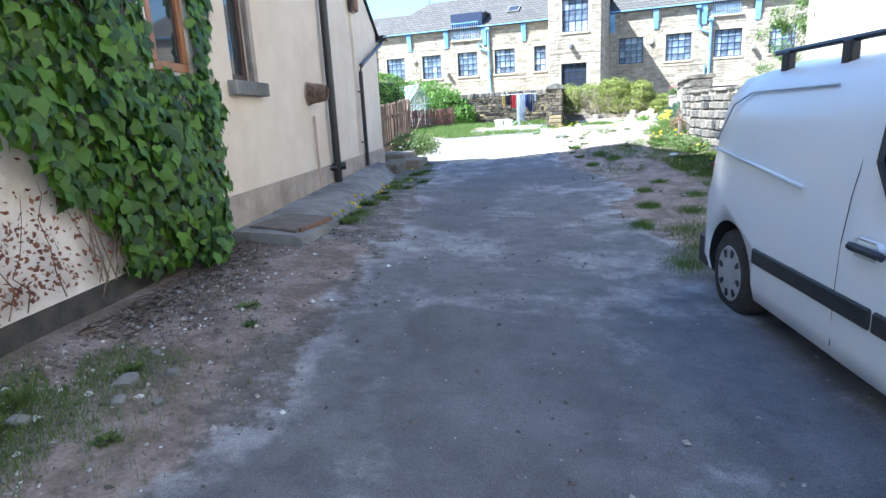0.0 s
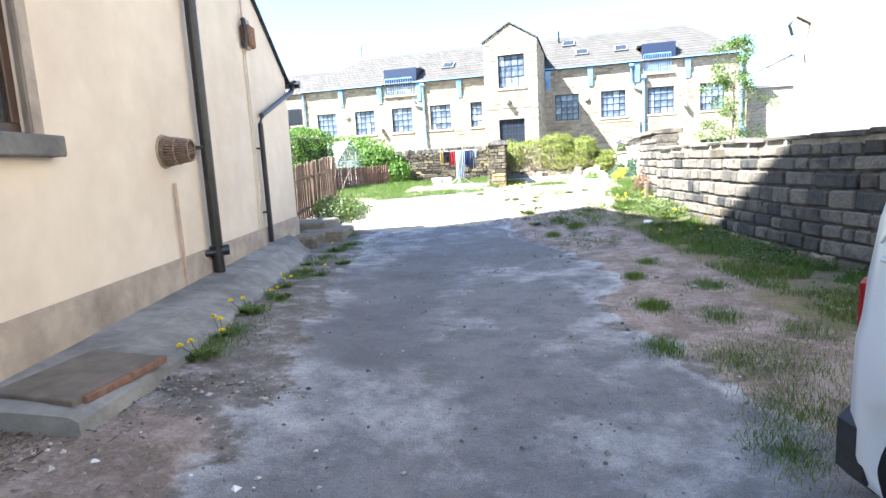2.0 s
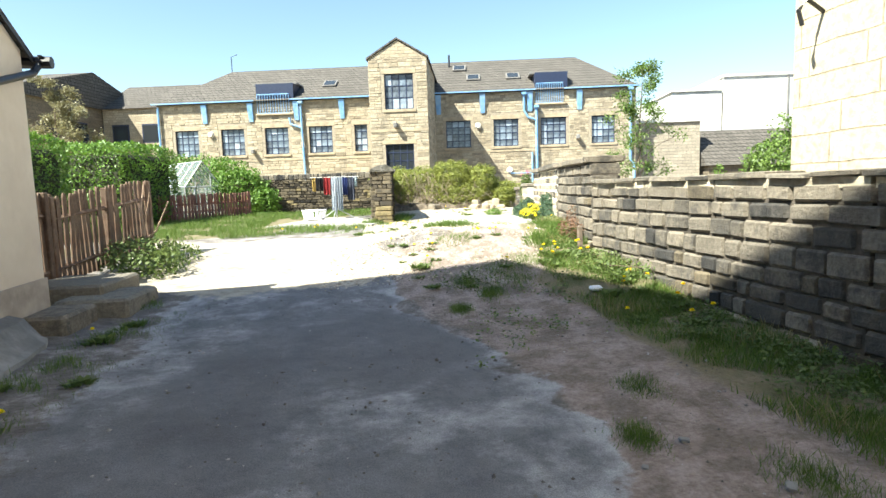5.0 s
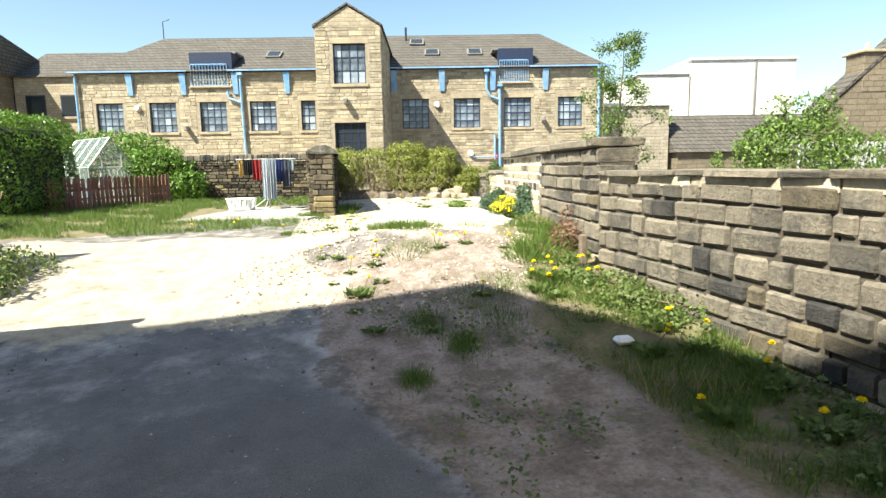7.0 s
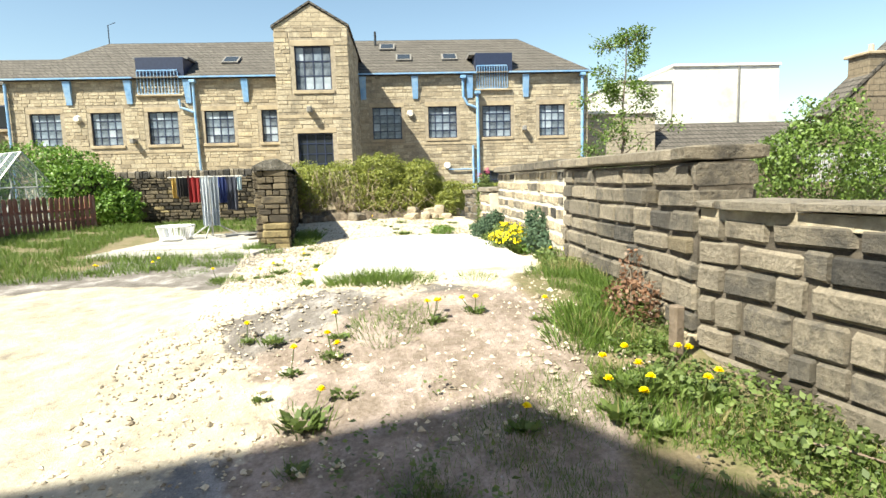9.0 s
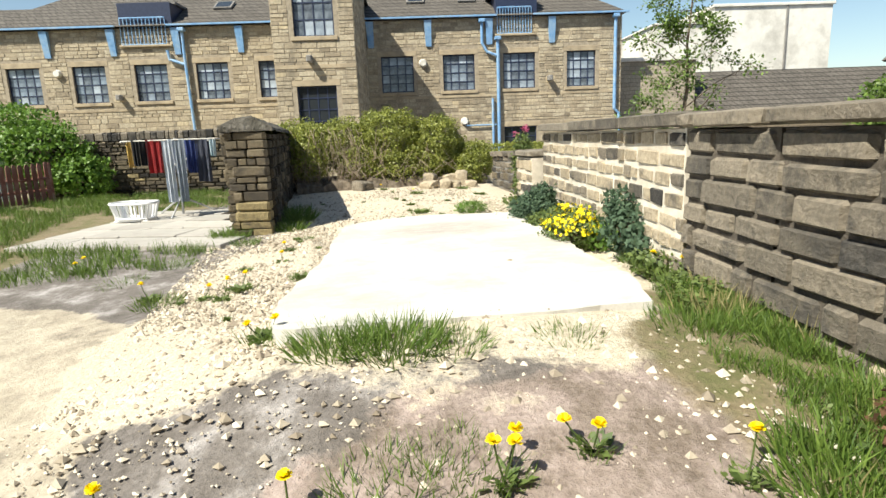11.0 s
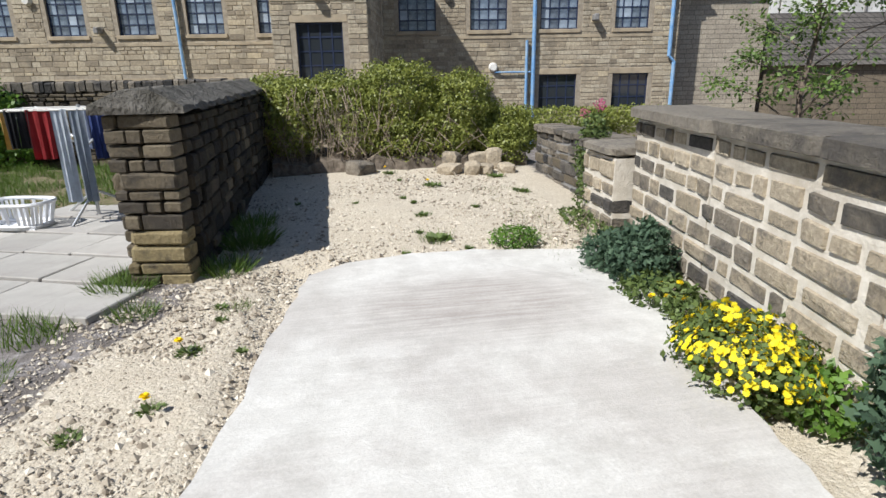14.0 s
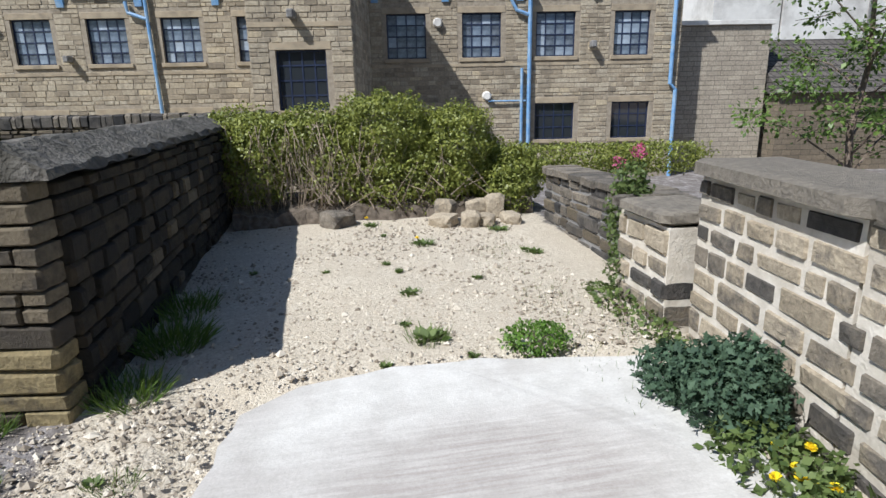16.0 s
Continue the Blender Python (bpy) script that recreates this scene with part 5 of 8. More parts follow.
def tree(name, base, height, reach, label, leaf=0.075, seed=3, mat=None, first=0.3, stems=1, sprays=150, per=26):
    """Leaders with side limbs all the way up, each ending in twigs that hold sprays of paired leaves."""
    e = thing(name, base, label, "tree")
    r = random.Random(seed)
    bm = bmesh.new()
    tips = []
    for s_ in range(stems):
        lean = Vector((r.uniform(-0.12, 0.12), r.uniform(-0.12, 0.12), 1)).normalized() if stems > 1 else Vector((0.02, 0, 1))
        H = height * (1 if s_ == 0 else r.uniform(0.7, 0.9))
        spine = [Vector((r.uniform(-0.03, 0.03), r.uniform(-0.03, 0.03), 0)) + lean * H * k / 7 + Vector((r.uniform(-0.04, 0.04), r.uniform(-0.04, 0.04), 0)) for k in range(8)]
        spine[0].z = -0.2
        tube(bm, spine, 0.06 if s_ == 0 else 0.045, 8, 0.008)
        n = int(17 / stems) + 3
        for i in range(n):
            k = first + (1 - first) * (i + r.random() * 0.6) / n
            p = spine[0].lerp(spine[-1], k)
            seg = min(int(k * 7), 6)
            p = spine[seg].lerp(spine[seg + 1], k * 7 - seg)
            a = i * 2.4 + r.uniform(-0.5, 0.5)
            span = reach * (1.0 - 0.75 * k) * r.uniform(0.55, 1.15)
            d = Vector((math.cos(a), math.sin(a), r.uniform(0.5, 1.1))).normalized()
            q = p + d * span * 0.55
            t = q + (d + Vector((0, 0, -0.25))).normalized() * span * 0.5
            tube(bm, [p, q, t], 0.02 * (1.2 - k), 5, 0.005)
            for _ in range(5):
                o = p.lerp(t, r.uniform(0.35, 0.95))
                v = o + Vector((r.uniform(-1, 1), r.uniform(-1, 1), r.uniform(-0.3, 0.8))) * span * 0.38
                tube(bm, [o, v], 0.006, 4, 0.003)
                tips.append((o, v))
            tips.append((q, t))
        tips.append((spine[-3], spine[-1]))
    part("trunk", bm, M_BARK, e, "slender grey-brown trunk with forked limbs")
    g = np.random.default_rng(seed)
    A = np.array([list(a) for a, _ in tips])
    B = np.array([list(c) for _, c in tips])
    k = g.integers(0, len(A), sprays)
    C = A[k] + (B[k] - A[k]) * g.uniform(0.35, 1.05, (sprays, 1))
    n = sprays * per
    C = np.repeat(C, per, 0)
    out = g.normal(size=(n, 3)) * [0.085, 0.085, 0.06]
    N = g.normal(size=(n, 3)) * 0.6 + [0, 0, 1.0]
    D = out / 0.08 + g.normal(size=(n, 3)) * 0.5 + [0, 0, -0.35]
    scatter_leaves("crown", C + out, D, N, g.uniform(leaf * 0.6, leaf * 1.25, n), LEAF_OVAL, mat or M_TREELEAF, e)
    return e


tree("rowan_tree", (9.42, 23.05, -0.5), 5.25, 2.0, "slim young rowan tree behind the wall", 0.07, 4, first=0.3, sprays=270)
M_BUDS = leafy("young_brown_leaves", (0.14, 0.12, 0.06), (0.34, 0.32, 0.17))
tree("sycamore_tree", (-10.1, 30.0, -0.3), 6.3, 3.4, "sparse brownish tree just coming into leaf beyond the gardens", 0.1, 9, M_BUDS, 0.25, 3, 420, 22)
elder = plant("shrub", "dense bright green elder shrub behind the low wall", "shrub", (13.3, 21.3, -0.6), [((0, 0, 2.3), (1.25, 1.1, 1.05), 6000), ((0.9, -0.6, 2.1), (0.9, 0.8, 0.9), 2600), ((-0.7, 0.3, 2.6), (0.6, 0.6, 0.55), 900), ((-1.1, 0.2, 2.2), (0.45, 0.4, 0.6), 500), ((0.2, 0, 3.3), (0.7, 0.6, 0.5), 700), ((0.8, 0, 3.5), (0.3, 0.3, 0.5), 160), ((-0.6, 0, 3.35), (0.3, 0.3, 0.45), 150)], 0.09, M_TREELEAF, stems=16)
plant("shrub", "thin upright green sapling beyond the wall", "shrub", (9.6, 19.2, -0.5), [((0, 0, 1.9), (0.14, 0.14, 0.45), 260), ((0, 0, 1.5), (0.2, 0.2, 0.3), 200)], 0.07, M_TREELEAF, stems=6)

# ---- the pale concrete slab ----
OUTL = [(2.33, 15.72), (3.1, 15.6), (4.15, 15.55), (4.45, 16.3), (4.62, 17.4), (4.95, 18.6), (5.05, 19.9), (4.6, 19.95), (4.1, 20.05), (3.6, 20.05), (3.1, 19.95), (2.85, 19.75), (2.72, 19.0), (2.62, 18.0), (2.42, 17.0), (2.3, 16.3)]


def slab():
    pts = []
    n = len(OUTL)
    r = random.Random(2)
    for i in range(n):
        a, c = Vector(OUTL[i]), Vector(OUTL[(i + 1) % n])
        k = max(2, int((c - a).length / 0.12))
        for j in range(k):
            p = a.lerp(c, j / k)
            pts.append(p + Vector((r.uniform(-1, 1), r.uniform(-1, 1))) * 0.018)
    bm = bmesh.new()
    z = lambda p: between(p.y, [15.5, 16.5, 19, 20], [0.93, 0.84, 0.77, 0.785]) + 0.006 * math.sin(p.x * 3 + p.y * 2)
    top = [bm.verts.new((p.x, p.y, z(p))) for p in pts]
    low = [bm.verts.new((p.x, p.y, z(p) - 0.12)) for p in pts]
    for i in range(len(pts)):
        j = (i + 1) % len(pts)
        bm.faces.new((top[i], top[j], low[j], low[i]))
    f = bm.faces.new(top)
    bmesh.ops.triangulate(bm, faces=[f])
    return tagged(part("paving_slab", bm, M_SLAB), "pale brushed concrete slab with grey stains and broken edges", "slab", kind="structure")


slab()


# ---- the white van ----
def van():
    e = thing("van", (2.95, 5.83, 0.02), "white panel van with grey plastic strips parked by the lane", "van")
    # local x to the van's far side, y towards its nose (minus world y)
    e.matrix_world = pose(2.85, 5.614, -0.04, 0, 0, 6.0)
    q_ = 0.845
    W = 1.80 * q_
    # cross-section: (x inset, z)
    sec = [(0.10, 0.20), (0.03, 0.24), (0.0, 0.36), (0.0, 0.62), (0.005, 0.86), (0.03, 0.98), (0.045, 1.15), (0.09, 1.45), (0.15, 1.66), (0.26, 1.79), (0.5, 1.86), (0.9, 1.88)]
    # stations from the tail (y 0) to the nose: (y, height factor, side inset)
    st = [(0.0, 0.90, 0.13), (-0.05, 0.95, 0.06), (-0.16, 0.985, 0.015), (-0.5, 1.0, 0.0), (-1.1, 1.0, 0), (-1.75, 1.0, 0), (-2.4, 0.995, 0), (-2.9, 0.94, 0.01), (-3.3, 0.74, 0.03), (-3.7, 0.64, 0.05), (-4.1, 0.58, 0.1), (-4.3, 0.5, 0.2), (-4.38, 0.42, 0.3)]
    bm = bmesh.new()
    rings = []
    arch_c = (0.66, 3.38)
    for y, h, ins in [(a * q_, c, d * q_) for a, c, d in st]:
        ring = []
        for x, z in [(a * q_, c * q_) for a, c in sec]:
            zz = z if z < 0.76 else 0.76 + (z - 0.76) * max((h * 1.59 - 0.76) / 0.83, 0.02)
            if z < 0.76 and h < 0.5:
                zz = min(z, h * 1.508)
            ring.append(bm.verts.new((x + ins, y, zz)))
        for x, z in [(a * q_, c * q_) for a, c in sec[-2::-1]]:
            zz = z if z < 0.76 else 0.76 + (z - 0.76) * max((h * 1.59 - 0.76) / 0.83, 0.02)
            if z < 0.76 and h < 0.5:
                zz = min(z, h * 1.508)
            ring.append(bm.verts.new((W - x - ins, y, zz)))
        rings.append(ring)
    for a, c in zip(rings, rings[1:]):
        for i in range(len(a)):
            j = (i + 1) % len(a)
            bm.faces.new((a[i], a[j], c[j], c[i]))
    bm.faces.new(rings[0])
    bm.faces.new(rings[-1][::-1])
    body = part("body", bm, M_WHITE, e, "white painted steel body", True)
    mod = body.modifiers.new("arches", "BOOLEAN")
    cutb = bmesh.new()
    for yc in (-0.58, -2.86):
        bmesh.ops.create_cone(cutb, cap_ends=True, segments=40, radius1=0.345, radius2=0.345, depth=2.4, matrix=Matrix.Translation((0.76, yc, 0.27)) @ Matrix.Rotation(radians(90), 4, "Y"))
    cme = bpy.data.meshes.new("cut")
    cutb.to_mesh(cme)
    cutb.free()
    cutter = bpy.data.objects.new("cut", cme)
    mod.object = cutter
    mod.solver = "EXACT"
    scene.collection.objects.link(cutter)
    cutter.parent = e
    dg = bpy.context.evaluated_depsgraph_get()
    me = bpy.data.meshes.new_from_object(body.evaluated_get(dg))
    body.modifiers.clear()
    body.data = me
    me.materials.append(M_BLACKPL)
    for f in me.polygons:
        c = f.center
        if abs(f.normal.x) < 0.3 and any(abs(math.hypot(c.y - yc, c.z - 0.27) - 0.345) < 0.012 for yc in (-0.58, -2.86)):
            f.material_index = len(me.materials) - 1
    bpy.data.objects.remove(cutter)
    # black wheel housings inside
    bm = bmesh.new()
    box(bm, 0.17, 1.35, -3.5, -0.1, 0.2, 0.6)
    part("underbody", bm, M_BLACKPL, e, "black underbody")
    for yc in (-0.58, -2.86):
        for side in (0, 1):
            k_ = 0.9
            x0 = 0.014 if side == 0 else W - 0.014
            s = 1 if side == 0 else -1
            bm = bmesh.new()
            prof = [(0.0, 0.2), (0.0, 0.27), (0.02, 0.305), (0.05, 0.318), (0.15, 0.318), (0.185, 0.3), (0.195, 0.2)]
            seg = 40
            rg = [[bm.verts.new((x0 + s * px, yc + k_ * pr * math.cos(k * math.tau / seg), 0.27 + k_ * pr * math.sin(k * math.tau / seg))) for k in range(seg)] for px, pr in prof]
            for a, c in zip(rg, rg[1:]):
                for k in range(seg):
                    bm.faces.new((a[k], a[(k + 1) % seg], c[(k + 1) % seg], c[k]))
            wh = part("wheel", bm, M_RUBBER, e, "black tyre", True)
            # hubcap: disc with eight openings suggested by recessed dark slots
            bm = bmesh.new()
            prof = [(0.03, 0.205), (0.004, 0.2), (-0.004, 0.19), (0.006, 0.17), (0.0, 0.1), (-0.012, 0.05), (-0.014, 0.0)]
            rg = [[bm.verts.new((x0 + s * px, yc + k_ * pr * math.cos(k * math.tau / seg), 0.27 + k_ * pr * math.sin(k * math.tau / seg))) for k in range(seg)] for px, pr in prof[:-1]]
            for a, c in zip(rg, rg[1:]):
                for k in range(seg):
                    bm.faces.new((a[k], a[(k + 1) % seg], c[(k + 1) % seg], c[k]))
            bm.faces.new(rg[-1])
            part("hubcap", bm, M_HUB, wh, "grey plastic hubcap", True)
            for k in range(8):
                a0 = k * math.tau / 8 + 0.2
                bm = bmesh.new()
                q = []
                for rr_, da in ((0.175, -0.12), (0.183, 0.0), (0.175, 0.12), (0.13, 0.1), (0.118, 0.0), (0.13, -0.1)):
                    q.append((x0 - s * 0.0045, yc + k_ * rr_ * math.cos(a0 + da), 0.27 + k_ * rr_ * math.sin(a0 + da)))
                v1 = [bm.verts.new(p) for p in q]
                v2 = [bm.verts.new((p[0] + s * 0.02, p[1], p[2])) for p in q]
                bm.faces.new(v1)
                bm.faces.new(v2[::-1])
                for i in range(6):
                    bm.faces.new((v1[i], v1[(i + 1) % 6], v2[(i + 1) % 6], v2[i]))
                part("hub_slot", bm, M_BLACKPL, wh, "dark hubcap opening")
    # side strips, bumper, lights
    part("side_strip", rbox(-0.014, 0.012, -1.998, -0.935, 0.434, 0.524, 0.008), M_BLACKPL, e, "grey-black plastic rubbing strip")
    part("side_strip", rbox(-0.014, 0.012, -2.5, -2.018, 0.434, 0.524, 0.008), M_BLACKPL, e, "grey-black plastic rubbing strip")
    bm = rbox(0.018, W - 0.018, -0.21, 0.03, 0.17, 0.46, 0.05)
    part("rear_bumper", bm, M_BLACKPL, e, "dark grey plastic rear bumper")
    part("rear_light", rbox(0.085, 0.17, -0.04, 0.01, 0.56, 0.95, 0.02), M_RED, e, "tall red rear light")
    part("rear_light", rbox(W - 0.17, W - 0.085, -0.04, 0.01, 0.56, 0.95, 0.02), M_RED, e, "tall red rear light")
    part("number_plate", rbox(0.54, 0.98, 0.004, 0.012, 0.55, 0.64, 0.002), surf("yellow_plate", (0.6, 0.45, 0.05), (0.62, 0.47, 0.06), 4, 0.4, 0), e, "yellow number plate")
    # door window, handle, mirror
    bm = bmesh.new()
    q = [(-1.863, 1.092), (-1.834, 1.336), (-1.911, 1.448), (-2.158, 1.471), (-2.508, 1.28), (-2.758, 1.06), (-2.708, 0.93), (-2.039, 0.909)]
    sx = lambda z: 0.012 + 0.085 * max(0, z - 0.83) / 0.42 - 0.012
    v1 = [bm.verts.new((sx(z), y, z)) for y, z in q]
    v2 = [bm.verts.new((sx(z) + 0.05, y, z)) for y, z in q]
    bm.faces.new(v1)
    bm.faces.new(v2[::-1])
    for i in range(len(q)):
        j = (i + 1) % len(q)
        bm.faces.new((v1[i], v1[j], v2[j], v2[i]))
    part("door_window", bm, M_GLASS, e, "dark door window with black seal")
    bm = bmesh.new()
    tube(bm, [(sx(z) - 0.004, y, z) for y, z in q] + [(sx(q[0][1]) - 0.004, q[0][0], q[0][1])], 0.014, 6)
    part("window_seal", bm, M_BLACKPL, e)
    h = part("door_handle", rbox(-0.04, -0.012, -2.07, -1.837, 0.736, 0.771, 0.012), M_BLACKPL, e, "black door handle")
    part("handle_recess", rbox(-0.012, 0.004, -2.020, -1.857, 0.716, 0.796, 0.02), M_WHITE, h)
    # pressed crease and panel lines
    bm = bmesh.new()
    tube(bm, [(0.03, -0.18, 1.05), (0.024, -0.759, 0.995), (0.012, -1.37, 0.935)], 0.01, 6)
    part("crease", bm, M_WHITE, e, "raised body crease", True)
    bm = bmesh.new()
    tube(bm, [(0.055, -0.14, 1.1), (0.09, -0.3, 1.33), (0.115, -0.5, 1.4), (0.12, -1.4, 1.41)], 0.006, 6)
    part("seam", bm, M_HUB, e, "pressed seam of the side panel")
    for y in (-1.74,):
        bm = bmesh.new()
        tube(bm, [(0.004, y, 0.26), (-0.001, y, 0.5), (0.006, y, 0.75), (0.03, y, 0.95), (0.083, y, 1.22)], 0.002, 5)
        part("seam", bm, M_BLACKPL, e, "dark door gap")
    for x in (0.24, W - 0.24):
        bm = bmesh.new()
        tube(bm, [(x, -0.5, 1.62), (x, -2.5, 1.62)], 0.016, 8)
        rail = part("roof_bar", bm, M_BLACKPIPE, e, "black roof bar")
        for y in (-0.65, -1.25, -2.0):
            part("bar_foot", rbox(x - 0.025, x + 0.025, y - 0.04, y + 0.04, 1.5, 1.62, 0.01), M_BLACKPL, rail)
    return e


van()

# ---- house pipes, vent, wire box ----
def on_house(name, bm, mat, label, category):
    ob = part(name, bm, mat, None, label)
    ob.matrix_world = HM
    return tagged(ob, "", category)


dp = thing("drainpipe", (0, 0, 0), "thick black cast-iron soil pipe running down the cream wall", "pipe")
dp.matrix_world = HM
part("pipe", tube(bmesh.new(), [(0, -0.09, 0.45), (0, -0.09, 4.6)], 0.055, 14), M_BLACKPIPE, dp)
part("collar", tube(bmesh.new(), [(0, -0.09, 0.62), (0, -0.09, 0.72)], 0.075, 14), M_BLACKPIPE, dp)
part("branch", tube(bmesh.new(), [(-0.02, -0.09, 0.66), (-0.1, -0.06, 0.66), (-0.16, 0.02, 0.66)], 0.035, 10), M_BLACKPIPE, dp)
part("branch", tube(bmesh.new(), [(0, -0.12, 0.67), (0.03, -0.2, 0.67)], 0.055, 12), M_BLACKPIPE, dp)
for z in (1.7, 3.3):
    part("bracket", rbox(-0.1, 0.07, -0.09, 0.0, z, z + 0.03, 0.004), M_BLACKPIPE, dp)
dp = thing("drainpipe", (0, 0, 0), "thinner black rainwater pipe with a cranked swan neck", "pipe")
dp.matrix_world = HM
a2 = along(10.95)
part("pipe", tube(bmesh.new(), [(a2, -0.07, 0.5), (a2, -0.07, 2.08), (a2 + 0.1, -0.07, 2.2), (along(12.75), -0.08, 2.72), (E0 + 0.1, -0.1, 2.8), (E0 + 0.14, -0.12, 2.9)], 0.035, 10), M_BLACKPIPE, dp)
for z in (0.9, 1.75):
    part("bracket", rbox(a2 - 0.06, a2 + 0.05, -0.07, 0.0, z, z + 0.025, 0.004), M_BLACKPIPE, dp)
v = thing("flue", (0, 0, 0), "rusty tubular boiler flue guard on the cream wall", "flue")
v.matrix_world = HM
av = along(8.3)
bm = bmesh.new()
for k in range(32):
    t = k * math.tau / 32
    tube(bm, [(av - 0.02 + 0.13 * math.cos(t), 0.0, 1.66 + 0.13 * math.sin(t)), (av - 0.02 + 0.09 * math.cos(t), -0.24, 1.66 + 0.09 * math.sin(t))], 0.008, 4)
for y, rr_ in ((-0.02, 0.13), (-0.13, 0.115), (-0.24, 0.09)):
    tube(bm, [(av - 0.02 + rr_ * math.cos(k * math.tau / 16), y, 1.66 + rr_ * math.sin(k * math.tau / 16)) for k in range(17)], 0.009, 5)
part("guard", bm, surf("rusty_wire", (0.2, 0.13, 0.09), (0.32, 0.24, 0.18), 30, 0.6, 0.3, metal=0.4), v, "rusty wire guard")
part("outlet", tube(bmesh.new(), [(av - 0.02, 0.0, 1.66), (av - 0.02, -0.18, 1.66)], 0.055, 14), M_BLACKPIPE, v, "black flue outlet")
part("plate", tube(bmesh.new(), [(av - 0.02, 0.0, 1.66), (av - 0.02, -0.015, 1.66)], 0.15, 18), surf("tin_plate", (0.3, 0.25, 0.2), (0.4, 0.34, 0.28), 20, 0.6, 0.2), v)
on_house("gas_pipe", tube(bmesh.new(), [(along(8.35), -0.03, 1.38), (along(8.36), -0.03, 0.45)], 0.016, 8), M_BROWNPIPE, "thin painted pipe down the wall", "pipe")
for dx in (0.0, 0.09):
    on_house("cable", tube(bmesh.new(), [(along(10.72) + dx, -0.012, 3.0), (along(10.74) + dx, -0.012, 1.8), (along(10.68) + dx * 1.4, -0.012, 0.5)], 0.008, 6), M_RENDER, "painted-over cable down the cream wall", "cable")
wb = thing("insulator_rack", (0, 0, 0), "old pot insulators on a rusty bracket with rust streaks", "bracket")
wb.matrix_world = HM
ab = along(10.72)
for i in range(3):
    part("insulator", tube(bmesh.new(), [(ab - 0.06 + i * 0.07, -0.06, 3.0), (ab - 0.06 + i * 0.07, -0.09, 3.22), (ab - 0.05 + i * 0.07, -0.06, 3.36)], 0.03, 8), M_PLINTH if i else M_BLACKPIPE, wb)
part("bracket", rbox(ab - 0.02, ab + 0.2, -0.13, 0, 3.03, 3.3, 0.02), surf("rust", (0.16, 0.08, 0.04), (0.26, 0.14, 0.08), 25, 0.9, 0.6), wb, "rusty bracket")
part("bracket", tube(bmesh.new(), [(ab + 0.02, -0.03, 3.3), (ab + 0.05, -0.03, 4.5)], 0.012, 6), M_BROWNPIPE, wb)

# ---- raised strip, steps ----
strip = thing("path", (0, 0, 0), "raised rough concrete strip along the foot of the house", "path")
strip["kind"] = "structure"
bm = bmesh.new()
path_r = random.Random(40)
rows_ = []
for i in range(32):
    y = 5.75 + 6.2 * i / 31
    xo = between(y, [5.75, 6.1, 7.2, 8.4, 9.8, 11.2, 11.95], [-0.36, -0.34, -0.45, -0.62, -0.85, -1.05, -1.25]) + path_r.uniform(-0.03, 0.03)
    xi = -1.1 + (9.0 - y) * 0.091 - 0.35
    zo, zi = gz(xo, y) + 0.045 + path_r.uniform(-0.01, 0.012), 0.41 + 0.018 * (y - 6)
    if y < 6.5:
        zo = max(zo, 0.34)
    ring = [(xi, zi), (xi + (xo - xi) * 0.6, zi + (zo - zi) * 0.3 + path_r.uniform(-0.006, 0.006)), (xo - 0.05, zo + 0.012), (xo, zo - 0.015), (xo + 0.02, gz(xo, y) - 0.1)]
    rows_.append([bm.verts.new((x, y, z)) for x, z in ring])
for a, c in zip(rows_, rows_[1:]):
    for j in range(4):
        bm.faces.new((a[j], c[j], c[j + 1], a[j + 1]))
end = rows_[0]
foot = [bm.verts.new((v.co.x, v.co.y - 0.01, 0.02)) for v in end]
for j in range(4):
    bm.faces.new((end[j], end[j + 1], foot[j + 1], foot[j]))
part("path_slab", bm, M_CONC, strip)
cover = part("cover", rbox(-0.24, 0.24, -0.33, 0.33, -0.03, 0.012, 0.006), surf("dark_wet_stone", (0.1, 0.085, 0.07), (0.17, 0.145, 0.12), 6, 0.7, 0.5, 0.005), strip, "dark brown stone flag set in the path")
cover.matrix_world = pose(-0.66, 6.2, 0.395, 0, 4, -6)
rim = part("edging", rbox(-0.018, 0.018, -0.3, 0.3, -0.02, 0.02, 0.004), surf("rusty_iron", (0.14, 0.075, 0.05), (0.22, 0.13, 0.09), 20, 0.85, 0.5), strip, "rusty iron edging")
rim.matrix_world = pose(-0.41, 6.2, 0.372, 0, 0, -6)
for (x0, x1, y0, y1, z0, z1), lab, mt in (((-1.75, -1.22, 12.15, 12.8, 0.1, 0.40), "low brown stone step block by the wall", M_STONE_DARK), ((-1.7, -0.95, 12.85, 13.7, 0.1, 0.42), "worn grey stone step by the gate", M_COPING), ((-2.6, -1.35, 13.2, 14.2, 0.2, 0.53), "upper worn stone step", M_COPING)):
    solid("step", rbox(x0, x1, y0, y1, z0, z1, 0.03), mt, lab, "step", "steps by the gate")


